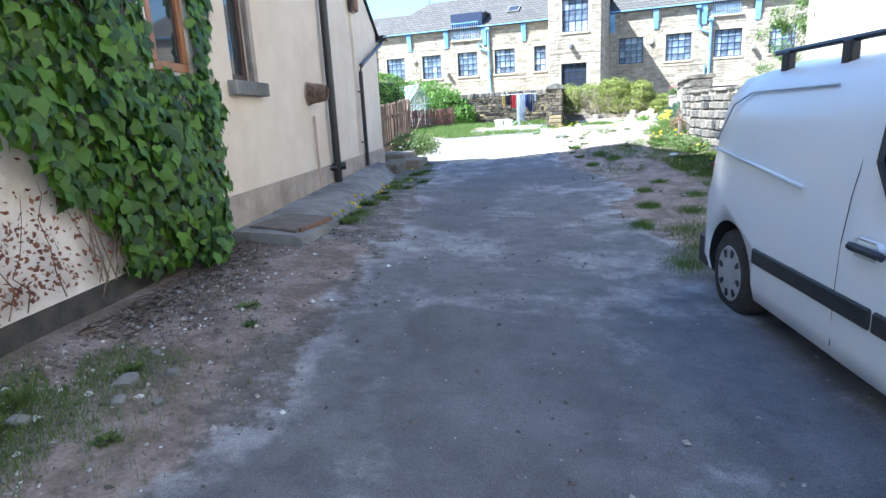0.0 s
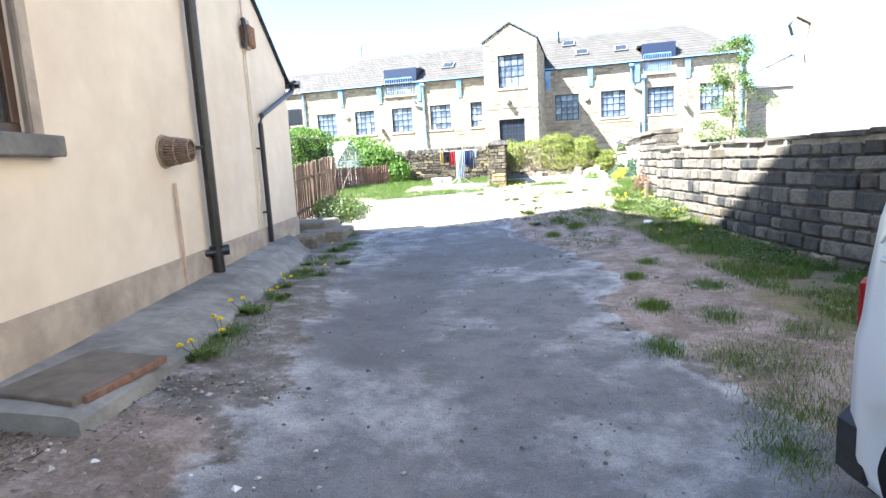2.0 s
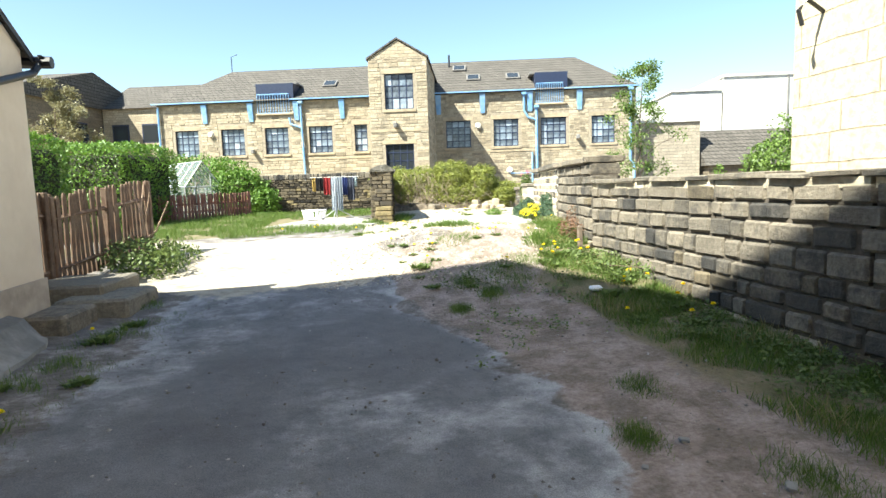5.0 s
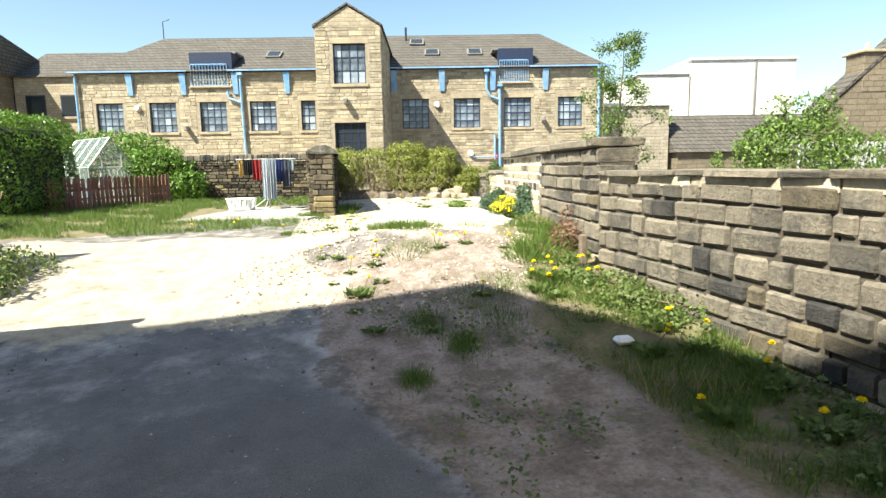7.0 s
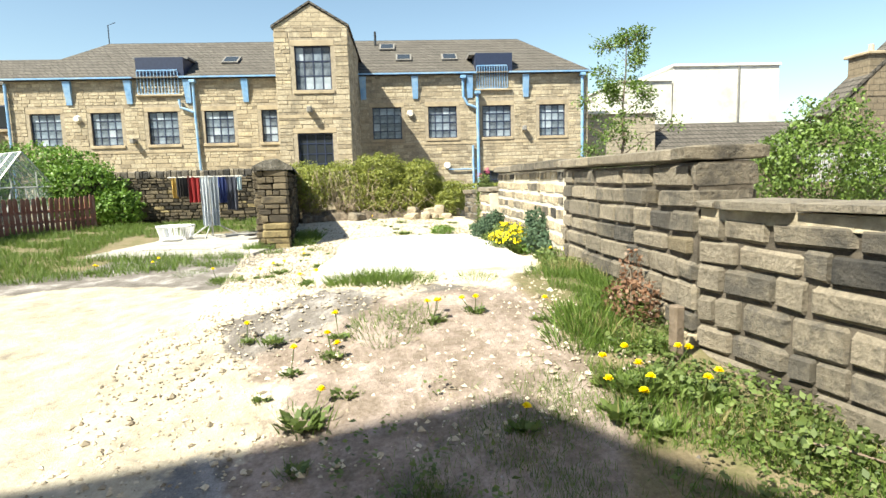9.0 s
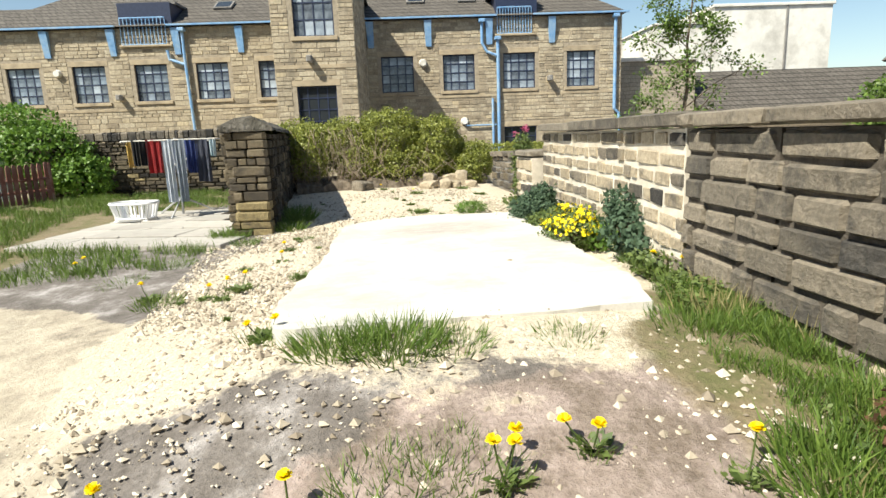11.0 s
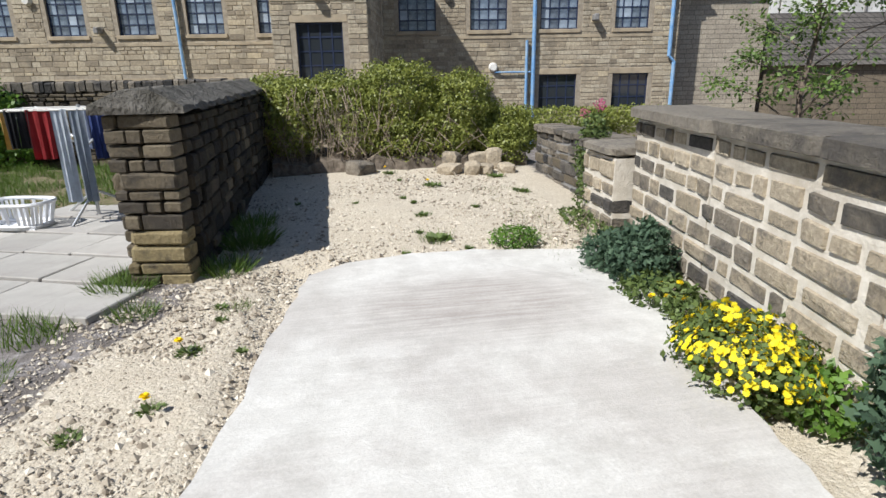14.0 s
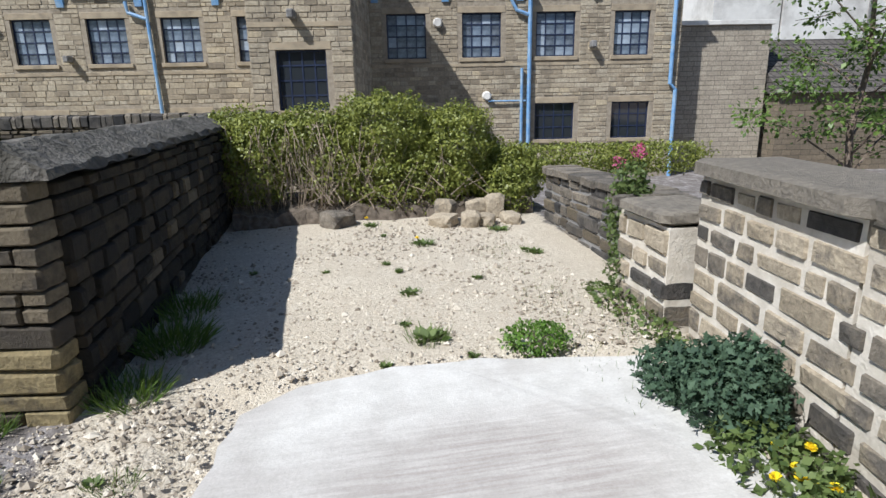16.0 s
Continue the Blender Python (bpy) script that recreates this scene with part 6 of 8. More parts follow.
# ---- picket fences ----
def fence(name, p0, p1, h, mat, label, n, w=0.075, gap_after=None):
    f = thing(name, (0, 0, 0), label, "fence")
    p0, p1 = Vector(p0), Vector(p1)
    ang = math.degrees(math.atan2(p1.y - p0.y, p1.x - p0.x))
    r = random.Random(n)
    me = None
    for i in range(n):
        p = p0.lerp(p1, i / (n - 1))
        if me is None:
            bm = bmesh.new()
            pts = [(-w / 2, 0), (w / 2, 0), (w / 2, h - 0.05), (w / 4, h - 0.005), (-w / 4, h), (-w / 2, h - 0.05)]
            gable_wall(bm, pts, -0.01, 0.01)
            ob = part("slat", bm, mat, f)
            me = ob.data
        else:
            ob = new("slat", me)
            ob.parent = f
        ob.matrix_world = pose(p.x, p.y, gz(p.x, p.y) + 0.04 + r.uniform(-0.02, 0.02), r.uniform(-2, 2), r.uniform(-1.5, 1.5), ang)
    for z in (0.25, h - 0.25):
        part("rail", tube(bmesh.new(), [(p0.x, p0.y + 0.03, gz(*p0) + z), (p1.x, p1.y + 0.03, gz(*p1) + z)], 0.03, 4), mat, f)
    for k in (0, 0.5, 1):
        p = p0.lerp(p1, k)
        part("post", rbox(p.x - 0.045, p.x + 0.045, p.y + 0.03, p.y + 0.12, gz(p.x, p.y) - 0.1, gz(p.x, p.y) + h + 0.03, 0.01), mat, f)
    return f


fence("fence", (-2.25, 13.95), (-2.02, 16.35), 1.12, M_FENCE, "weathered brown picket fence beyond the house corner", 24)
fence("gate", (-2.35, 13.1), (-2.26, 13.85), 1.18, M_FENCE, "brown picket gate beside the house corner", 8)
fence("fence", (-5.4, 21.9), (-2.35, 25.2), 0.72, M_REDFENCE, "faded red-brown picket fence before the greenhouse", 44)


# ---- greenhouse ----
def greenhouse():
    g = thing("greenhouse", (-4.62, 26.7, gz(-4.34, 26.5) + 0.08), "small aluminium greenhouse with clear panes behind the red fence", "greenhouse", rz=42)
    W, L, E, R = 1.2, 2.2, 1.34, 2.14
    bars = []
    for x in (-W / 2, W / 2):
        for k in range(5):
            y = -L / 2 + L * k / 4
            bars.append(((x, y, 0), (x, y, E)))
            bars.append(((x, y, E), (0, y, R)))
        bars += [((x, -L / 2, E), (x, L / 2, E)), ((x, -L / 2, 0.02), (x, L / 2, 0.02))]
    bars.append(((0, -L / 2, R), (0, L / 2, R)))
    for y in (-L / 2, L / 2):
        bars += [((-W / 2, y, E), (W / 2, y, E)), ((-W / 2, y, 0.02), (W / 2, y, 0.02)), ((-0.25, y, 0), (-0.25, y, E + 0.4)), ((0.25, y, 0), (0.25, y, E + 0.35)), ((-W / 2, y, 0), (-0.25, y, E))]
    for a, c in bars:
        part("frame_bar", tube(bmesh.new(), [a, c], 0.017, 4), M_ALU, g)
    gm, nt, b, co = start("clear_glass")
    b.inputs["Base Color"].default_value = (0.3, 0.36, 0.38, 1)
    b.inputs["Roughness"].default_value = 0.12
    b.inputs["Alpha"].default_value = 0.16
    for y in (-L / 2, L / 2):
        bm = bmesh.new()
        gable_wall(bm, [(-W / 2, 0.03), (W / 2, 0.03), (W / 2, E), (0, R - 0.02), (-W / 2, E)], y - 0.002, y + 0.002)
        ob = part("pane", bm, gm, g)
        ob.visible_shadow = False
    for s in (-1, 1):
        for k in range(4):
            y0, y1 = -L / 2 + L * k / 4 + 0.02, -L / 2 + L * (k + 1) / 4 - 0.02
            bm = bmesh.new()
            box(bm, s * W / 2 - 0.002, s * W / 2 + 0.002, y0, y1, 0.03, E)
            ob = part("pane", bm, gm, g)
            ob.visible_shadow = False
            bm = bmesh.new()
            gable_wall(bm, [(s * W / 2, E), (0, R), (0, R + 0.004), (s * W / 2, E + 0.004)], y0, y1)
            ob = part("roof_pane", bm, gm, g)
            ob.visible_shadow = False
    return g


greenhouse()

# ---- ivy and leaves on the white wall ----
def ivy():
    e = thing("ivy", (0, 0, 0), "thick glossy ivy covering most of the white wall", "climber")
    e.matrix_world = HM
    g = np.random.default_rng(21)
    n = 13500
    yy = g.uniform(0.5, 5.95, n)
    zz = g.uniform(0.3, 4.2, n)
    lower = np.interp(yy, [0.5, 3.0, 3.56, 4.0, 4.3, 4.6, 6.0], [2.2, 1.5, 1.28, 0.95, 0.5, 0.35, 0.3])
    right = np.interp(zz, [0.3, 1.0, 2.4, 4.2], [5.62, 5.72, 5.85, 5.9]) + 0.06 * np.sin(zz * 9) + 0.04 * np.sin(zz * 23)
    inwin = (yy > 4.9 + 0.03 * np.sin(zz * 17)) & (yy < 5.52) & (zz > 1.74 + 0.03 * np.sin(yy * 31))
    keep = (zz > lower + 0.06 * np.sin(yy * 11)) & (yy < right) & ~inwin
    yy, zz = yy[keep], zz[keep]
    n = len(yy)
    x = (yy - 9.0) / math.cos(radians(HOUSE_TURN))
    thick = 0.16 + 0.06 * np.sin(yy * 5 + zz * 3) + 0.05 * np.sin(zz * 7 - yy * 4)
    edge = np.clip((5.75 - yy) / 0.3, 0.35, 1) * np.where((zz > 1.6) & (yy > 4.4), 0.3, 1.0)
    d = -g.uniform(0.0, 1.0, n) ** 0.6 * thick * edge - 0.01
    P = np.stack([x, d, zz], 1)
    N = np.stack([g.normal(size=n) * 0.35, -np.ones(n), 0.35 + g.normal(size=n) * 0.35], 1)
    D = np.stack([g.normal(size=n) * 0.55, g.normal(size=n) * 0.2 - 0.15, -np.ones(n)], 1)
    scatter_leaves("foliage", P, D, N, g.uniform(0.05, 0.125, n), LEAF_IVY, M_IVY, e)
    bm = bmesh.new()
    r = random.Random(4)
    for i in range(26):
        y = r.uniform(2.4, 4.6)
        z0 = 0.45
        p = [((y - 9), -0.015, z0)]
        for k in range(5):
            p.append((p[-1][0] + r.uniform(-0.1, 0.1), -0.015, p[-1][2] + r.uniform(0.06, 0.16)))
        tube(bm, p, 0.005, 4, 0.002)
    tagged(part("creeper", bm, M_BARK, e, "bare creeping tendrils"), kind="stuff")
    m = 500
    y = g.normal(3.45, 0.3, m)
    z = 0.5 + np.abs(g.normal(0, 0.32, m))
    P = np.stack([y - 9.0, -0.02 - g.uniform(0, 0.03, m), z], 1)
    scatter_leaves("red_leaves", P, g.normal(size=(m, 3)), np.stack([g.normal(size=m) * 0.4, -np.ones(m), g.normal(size=m) * 0.4], 1), g.uniform(0.02, 0.045, m), LEAF_OVAL,
                   leafy("reddish_leaves", (0.12, 0.04, 0.03), (0.3, 0.14, 0.08)), e, "small reddish dying leaves")
    # dark stems fill behind the leaves
    bm = bmesh.new()
    for i in range(160):
        y = r.uniform(3.9, 5.6)
        x0 = y - 9
        z0 = 0.35 + r.uniform(0, 0.55 if y > 4.6 else 2.6)
        tube(bm, [(x0, -0.03, z0), (x0 + r.uniform(-0.2, 0.2), -0.05, z0 + 0.35), (x0 + r.uniform(-0.3, 0.3), -0.03, z0 + 0.7)], 0.006, 4)
    tagged(part("tangle", bm, M_BARK, e), kind="stuff")


ivy()


# ---- washing on an airer, basket, patio ----
def fabric(c, name):
    return surf(name, c, tuple(min(1, k * 1.2) for k in c), 18, 0.9, 0.3, 0.003)


def airer():
    bx, by = 0.58, 22.3
    bz = gz(bx, by)
    e = thing("rotary_airer", (bx, by, bz), "rotary clothes airer with a splayed tripod foot", "clothes airer")
    part("pole", tube(bmesh.new(), [(0, 0, 0.02), (0, 0, 1.16)], 0.018, 8), M_ALU, e)
    for k in range(3):
        a = k * math.tau / 3 + 0.4
        part("foot", tube(bmesh.new(), [(0, 0, 0.3), (0.5 * math.cos(a), 0.5 * math.sin(a), 0.03)], 0.014, 6), M_ALU, e)
    for sx_, sy_ in ((-0.58, -0.3), (0.55, -0.34), (0.45, 0.28), (-0.5, 0.25)):
        part("arm", tube(bmesh.new(), [(0, 0, 0.75), (sx_, sy_, 1.135)], 0.011, 6), M_ALU, e)
    for y in (-0.42, -0.3, -0.15, 0.2):
        part("line", tube(bmesh.new(), [(-0.6, y, 1.13), (0.62, y, 1.13)], 0.009, 5), M_PALEBLD, e, "white plastic drying rail")
    for x in (-0.6, 0.62):
        part("rail", tube(bmesh.new(), [(x, -0.44, 1.125), (x, 0.24, 1.125)], 0.012, 6), M_PALEBLD, e, "white plastic end rail")
    items = [(-0.62, -0.3, 0.12, 0.42, (0.5, 0.36, 0.12), "mustard cloth"), (-0.5, -0.38, 0.1, 0.4, (0.03, 0.03, 0.035), "black garment"), (-0.38, -0.42, 0.12, 0.4, (0.05, 0.05, 0.06), "black garment"),
             (-0.22, -0.4, 0.2, 0.52, (0.33, 0.03, 0.035), "red shirt"), (-0.02, -0.42, 0.15, 1.0, (0.5, 0.54, 0.6), "pale grey trousers"), (0.16, -0.42, 0.16, 1.0, (0.3, 0.34, 0.4), "grey trousers"),
             (0.32, -0.35, 0.16, 0.55, (0.06, 0.09, 0.27), "blue patterned top"), (0.5, -0.3, 0.2, 0.7, (0.08, 0.09, 0.13), "dark skirt"), (0.62, -0.15, 0.12, 0.3, (0.55, 0.65, 0.7), "pale blue cloth"), (0.1, 0.2, 0.4, 0.5, (0.1, 0.12, 0.2), "dark blue cloth")]
    r = random.Random(8)
    for x, y, w, h, c, lab in items:
        h *= 0.88
        bm = bmesh.new()
        n = 8
        cols = []
        for i in range(n + 1):
            u = -w / 2 + w * i / n
            rowv = []
            for j in range(6):
                q = j / 5
                rowv.append(bm.verts.new((u * (1 - 0.12 * q), 0.025 * math.sin(i * 1.9 + x * 9) * (0.3 + q), -h * q)))
            cols.append(rowv)
        for a, b2 in zip(cols, cols[1:]):
            for j in range(5):
                bm.faces.new((a[j], b2[j], b2[j + 1], a[j + 1]))
        bmesh.ops.solidify(bm, geom=bm.faces[:], thickness=0.012)
        ob = part("garment", bm, fabric(c, "cloth_" + lab.replace(" ", "_")), None, lab + " hanging on the clothes airer")
        y = min((-0.42, -0.3, -0.15, 0.2), key=lambda v: abs(v - y))
        ob.matrix_world = pose(bx + x * 0.85, by + y, bz + 1.14, 0, 0, r.uniform(-14, 14))
        tagged(ob, "", "laundry", "washing on the airer")
    return e


airer()


def basket():
    bx, by = 0.02, 21.95
    bz = gz(bx, by) + 0.04
    e = thing("laundry_basket", (bx, by, bz), "white slatted plastic laundry basket on the flagstones", "basket", rz=-15)
    mt = surf("white_plastic", (0.75, 0.76, 0.78), (0.8, 0.81, 0.83), 6, 0.4, 0)
    bm = bmesh.new()
    box(bm, -0.24, 0.24, -0.15, 0.15, 0, 0.02)
    part("base", bm, mt, e)
    bm = bmesh.new()
    lo, hi = [], []
    n = 28
    ring = lambda a, w, d: (w * math.copysign(abs(math.cos(a)) ** 0.6, math.cos(a)), d * math.copysign(abs(math.sin(a)) ** 0.6, math.sin(a)))
    for k in range(n):
        a = k * math.tau / n
        x0, y0 = ring(a, 0.24, 0.15)
        x1, y1 = ring(a, 0.3, 0.2)
        tube(bm, [(x0, y0, 0.01), (x1, y1, 0.25)], 0.017, 4)
    part("slats", bm, mt, e)
    bm = bmesh.new()
    tube(bm, [(*ring(k * math.tau / n, 0.305, 0.205), 0.25) for k in range(n + 1)], 0.02, 6)
    tube(bm, [(*ring(k * math.tau / n, 0.25, 0.16), 0.04) for k in range(n + 1)], 0.02, 6)
    part("rim", bm, mt, e)


basket()


def tuft(name, x, y, r, n, h, mat=None, label="low tuft of grass", category="grass tuft", group="tufts of grass"):
    e = thing(name, (x, y, gz(x, y)), label, category, group)
    g = np.random.default_rng(int(abs(x * 911 + y * 133)) + n)
    a = g.uniform(0, math.tau, n)
    q = r * np.sqrt(g.uniform(0, 1, n))
    P = np.stack([q * np.cos(a), q * np.sin(a), np.full(n, -0.01)], 1)
    P[:, 2] += ground_z(x + P[:, 0], y + P[:, 1]) - gz(x, y)
    D = np.stack([np.cos(a) * q / r * 0.8 + g.normal(size=n) * 0.3, np.sin(a) * q / r * 0.8 + g.normal(size=n) * 0.3, np.ones(n)], 1)
    scatter_leaves("foliage", P, D, g.normal(size=(n, 3)) * [1, 1, 0.1], g.uniform(0.5, 1.2, n) * h, BLADE, mat or M_GRASS, e)["kind"] = "stuff"
    return e


def dandelion(x, y, r=0.1, heads=2, h=0.12):
    """A flat rosette of toothed leaves with yellow heads on hollow stalks."""
    e = thing("dandelion", (x, y, gz(x, y)), "dandelion rosette with bright yellow heads" if heads else "flat green weed rosette without flowers", "weed", "dandelions and weeds")
    g = np.random.default_rng(int(abs(x * 517 + y * 273)) + heads)
    n = int(30 + r * 260)
    a = g.uniform(0, math.tau, n)
    q = g.uniform(0, r * 0.6, n)
    P = np.stack([q * np.cos(a), q * np.sin(a), np.full(n, 0.0)], 1)
    D = np.stack([np.cos(a), np.sin(a), g.uniform(0.15, 1.1, n)], 1)
    scatter_leaves("leaves", P, D, np.tile([0.0, 0.0, 1.0], (n, 1)) + g.normal(size=(n, 3)) * 0.3, g.uniform(0.28, 0.62, n) * max(r, 0.07), LEAF_OVAL, M_WEED, e)
    m = n
    a = g.uniform(0, math.tau, m)
    q = r * np.sqrt(g.uniform(0, 1, m))
    P = np.stack([q * np.cos(a), q * np.sin(a), np.full(m, -0.005)], 1)
    scatter_leaves("foliage", P, np.stack([np.cos(a) * 0.5, np.sin(a) * 0.5, np.ones(m)], 1), g.normal(size=(m, 3)) * [1, 1, 0.1], g.uniform(0.3, 0.8, m) * max(r, 0.08), BLADE, M_GRASS, e)["kind"] = "stuff"
    for k in range(heads):
        an, q = g.uniform(0, math.tau), g.uniform(0.2, 1.0) * r
        hx, hy_, hz_ = q * math.cos(an), q * math.sin(an), h * g.uniform(0.7, 1.2)
        part("stalk", tube(bmesh.new(), [(0, 0, 0), (hx * 0.7, hy_ * 0.7, hz_ * 0.6), (hx, hy_, hz_)], 0.003, 4), M_WEED, e)
        m = 34
        b = g.uniform(0, math.tau, m)
        el = g.uniform(0.1, 1.4, m)
        D = np.stack([np.cos(b) * np.cos(el), np.sin(b) * np.cos(el), np.sin(el) * 0.6], 1)
        scatter_leaves("flower_head", np.tile([hx, hy_, hz_], (m, 1)), D, D * [-1, -1, 0] + [0, 0, 1.2], np.full(m, 0.024), ([(-0.25, 0, 0), (0.25, 0, 0), (0.3, 1, 0), (-0.3, 1, 0)], [(0, 1, 2, 3)]), M_YELLOW, e)
    return e




# ---- flagstones of the drying patio ----
def flags():
    e = thing("patio", (0, 0, 0), "worn grey flagstone patio under the airer", "patio")
    e["kind"] = "structure"
    r = random.Random(12)
    ax, ay = Vector((0.93, -0.36)), Vector((0.36, 0.93))
    o = Vector((-0.95, 20.35))
    for i in range(5):
        x = 0.0
        while x < 2.5:
            w = r.uniform(0.45, 0.75)
            c = o + ax * (x + w / 2) + ay * (0.3 + i * 0.56)
            x += w
            if c.x > 1.45 or c.y < 19.7:
                continue
            ob = part("flagstone", rbox(-w / 2 + 0.008, w / 2 - 0.008, -0.27, 0.27, -0.05, 0.035, 0.008), M_FLAG, e)
            ob.matrix_world = pose(c.x, c.y, gz(c.x, c.y) + r.uniform(-0.004, 0.006), r.uniform(-0.5, 0.5), r.uniform(-0.5, 0.5), -21.2)


M_FLAG = surf("grey_flagstone", (0.33, 0.315, 0.29), (0.44, 0.42, 0.39), 3, 0.9, 0.5, 0.005, (0.3, 0.28, 0.26), 0.9, vary=0.12)
flags()

# ---- rocks and the low earth bank at the far end ----
rock_r = random.Random(31)


def rock(x, y, sx, sy, sz, mat, label="pale rough stone lying by the hedge"):
    bm = bmesh.new()
    bmesh.ops.create_icosphere(bm, subdivisions=2, radius=0.5)
    for v in bm.verts:
        c = Vector((max(-0.36, min(0.36, v.co.x)), max(-0.36, min(0.36, v.co.y)), max(-0.34, min(0.34, v.co.z))))
        v.co = c + Vector([rock_r.uniform(-1, 1) * 0.035 for _ in range(3)])
        v.co = Vector((v.co.x * sx * 1.35, v.co.y * sy * 1.35, v.co.z * sz * 1.35))
    ob = part("rock", bm, mat)
    ob.matrix_world = pose(x, y, gz(x, y) + sz * 0.35, rock_r.uniform(-9, 9), rock_r.uniform(-9, 9), rock_r.uniform(0, 180))
    return tagged(ob, label, "stone", "loose stones")


for x, y, a, c, d in ((4.55, 23.45, 0.32, 0.25, 0.16), (4.62, 23.62, 0.25, 0.22, 0.32), (4.85, 23.35, 0.22, 0.2, 0.2), (5.05, 23.4, 0.3, 0.2, 0.15), (5.25, 23.75, 0.24, 0.2, 0.34), (5.35, 23.45, 0.3, 0.2, 0.14), (5.05, 23.8, 0.3, 0.2, 0.26)):
    rock(x, y, a, c, d, M_STONE_PALE)
rock(3.38, 23.7, 0.36, 0.3, 0.22, M_STONE_DARK, "dark mossy stone at the bank's end")
bm = bmesh.new()
rows_ = []
for i in range(40):
    x = 2.2 + 3.6 * i / 39
    w = 0.03 * math.sin(x * 9) + 0.02 * math.sin(x * 23)
    z = gz(x, 24)
    rows_.append([bm.verts.new(p) for p in ((x, 23.86 + w, z - 0.05), (x, 23.92 + w, z + 0.14 + w), (x, 24.15, z + 0.18 + w), (x, 25.2, z + 0.2), (x, 25.25, z - 0.3))])
for a, c in zip(rows_, rows_[1:]):
    for j in range(4):
        bm.faces.new((a[j], c[j], c[j + 1], a[j + 1]))
solid("bank", bm, surf("dark_crumbly_earth", (0.09, 0.07, 0.05), (0.2, 0.165, 0.13), 12, 0.95, 0.9, 0.02), "low kerb of dark crumbly earth below the hedge", "bank", kind="structure")
solid("post", rbox(4.27, 4.33, 13.72, 13.79, 0.55, 0.93, 0.008), M_BARK, "short weathered wooden stake by the wall", "post")
lit = solid("litter", rbox(3.86, 3.99, 12.2, 12.3, gz(3.9, 12.25) + 0.02, gz(3.9, 12.25) + 0.07, 0.02), surf("white_paper", (0.75, 0.76, 0.8), (0.8, 0.81, 0.84), 20, 0.7, 0.4), "crumpled white packaging lying in the grass", "litter")

# ---- gravel, chips and trodden grit ----
def chips(name, n, region, size, mat, label, seed):
    g = np.random.default_rng(seed)
    x, y = region(g, n)
    s = size * (0.4 + g.exponential(0.55, n).clip(0, 2.2))
    z = ground_z(x, y)
    k = 6
    V = np.array([(0.5, 0, 0.1), (0, 0.5, 0.05), (-0.5, 0.05, 0.08), (0.05, -0.5, 0.1), (0.05, 0, 0.45), (0, 0, -0.3)])
    F = [(0, 1, 4), (1, 2, 4), (2, 3, 4), (3, 0, 4), (1, 0, 5), (2, 1, 5), (3, 2, 5), (0, 3, 5)]
    a = g.uniform(0, math.tau, n)
    W = V[None] * g.uniform(0.6, 1.3, (n, 6, 3))
    X = W[..., 0] * np.cos(a)[:, None] - W[..., 1] * np.sin(a)[:, None]
    Y = W[..., 0] * np.sin(a)[:, None] + W[..., 1] * np.cos(a)[:, None]
    P = np.stack([X, Y, W[..., 2]], -1) * s[:, None, None] + np.stack([x, y, z], -1)[:, None]
    faces = (np.arange(n)[:, None, None] * k + np.array(F)[None]).reshape(-1, 3)
    me = bpy.data.meshes.new(name)
    me.from_pydata(P.reshape(-1, 3).tolist(), [], faces.tolist())
    me.materials.append(mat)
    return tagged(new(name, me), label, "gravel", kind="stuff")


def island(name, stops, rough=0.9):
    m, nt, b, co = start(name)
    g = nt.nodes.new("ShaderNodeNewGeometry")
    nt.links.new(mix(nt, 0.5, ramp(nt, g.outputs["Random Per Island"], stops), ramp(nt, noise_tex(nt, co, 60, 3), [(0.3, (0.6, 0.58, 0.55)), (0.7, (1.1, 1.1, 1.1))]), "MULTIPLY"), b.inputs["Base Color"])
    b.inputs["Roughness"].default_value = rough
    return m


M_CHIP = island("limestone_chips", [(0.0, (0.2, 0.165, 0.125)), (0.5, (0.44, 0.385, 0.31)), (1.0, (0.7, 0.64, 0.54))])
M_GRIT = island("grey_grit", [(0.0, (0.09, 0.078, 0.068)), (0.6, (0.2, 0.18, 0.165)), (1.0, (0.46, 0.44, 0.43))])


M_FLAKE = surf("white_flakes", (0.6, 0.6, 0.6), (0.75, 0.75, 0.76), 30, 0.8, 0.2)


def beside_slab(g, n):
    y = g.uniform(15.6, 23.8, n)
    x = np.where(y < 20.0, g.uniform(1.4, 2.75, n), g.uniform(2.1, 5.3, n))
    x = np.where((y < 20.0) & (y < 17), x + 0.0, x)
    return x, y


chips("gravel", 2600, beside_slab, 0.026, M_CHIP, "larger pale limestone lumps among the chips", 15)
chips("gravel", 15000, beside_slab, 0.018, M_CHIP, "pale crushed limestone chips beside the slab", 5)
chips("gravel", 3400, lambda g, n: (g.uniform(1.0, 4.2, n), g.uniform(13.4, 15.7, n)), 0.022, M_CHIP, "scattered pale chips on the earth hump", 6)
chips("gravel", 3800, lambda g, n: (np.abs(g.normal(0, 0.55, n)) - 0.75, g.uniform(2.0, 6.6, n)), 0.018, M_GRIT, "grit and crumbs swept against the white wall", 7)
chips("flakes", 260, lambda g, n: (np.abs(g.normal(0, 0.5, n)) - 0.7, g.uniform(2.2, 6.0, n)), 0.022, M_FLAKE, "white paint flakes fallen by the wall", 9)
chips("gravel", 3500, lambda g, n: (g.uniform(-0.4, 4.2, n), g.uniform(2.5, 13.5, n)), 0.014, M_GRIT, "loose grit over the worn lane", 8)
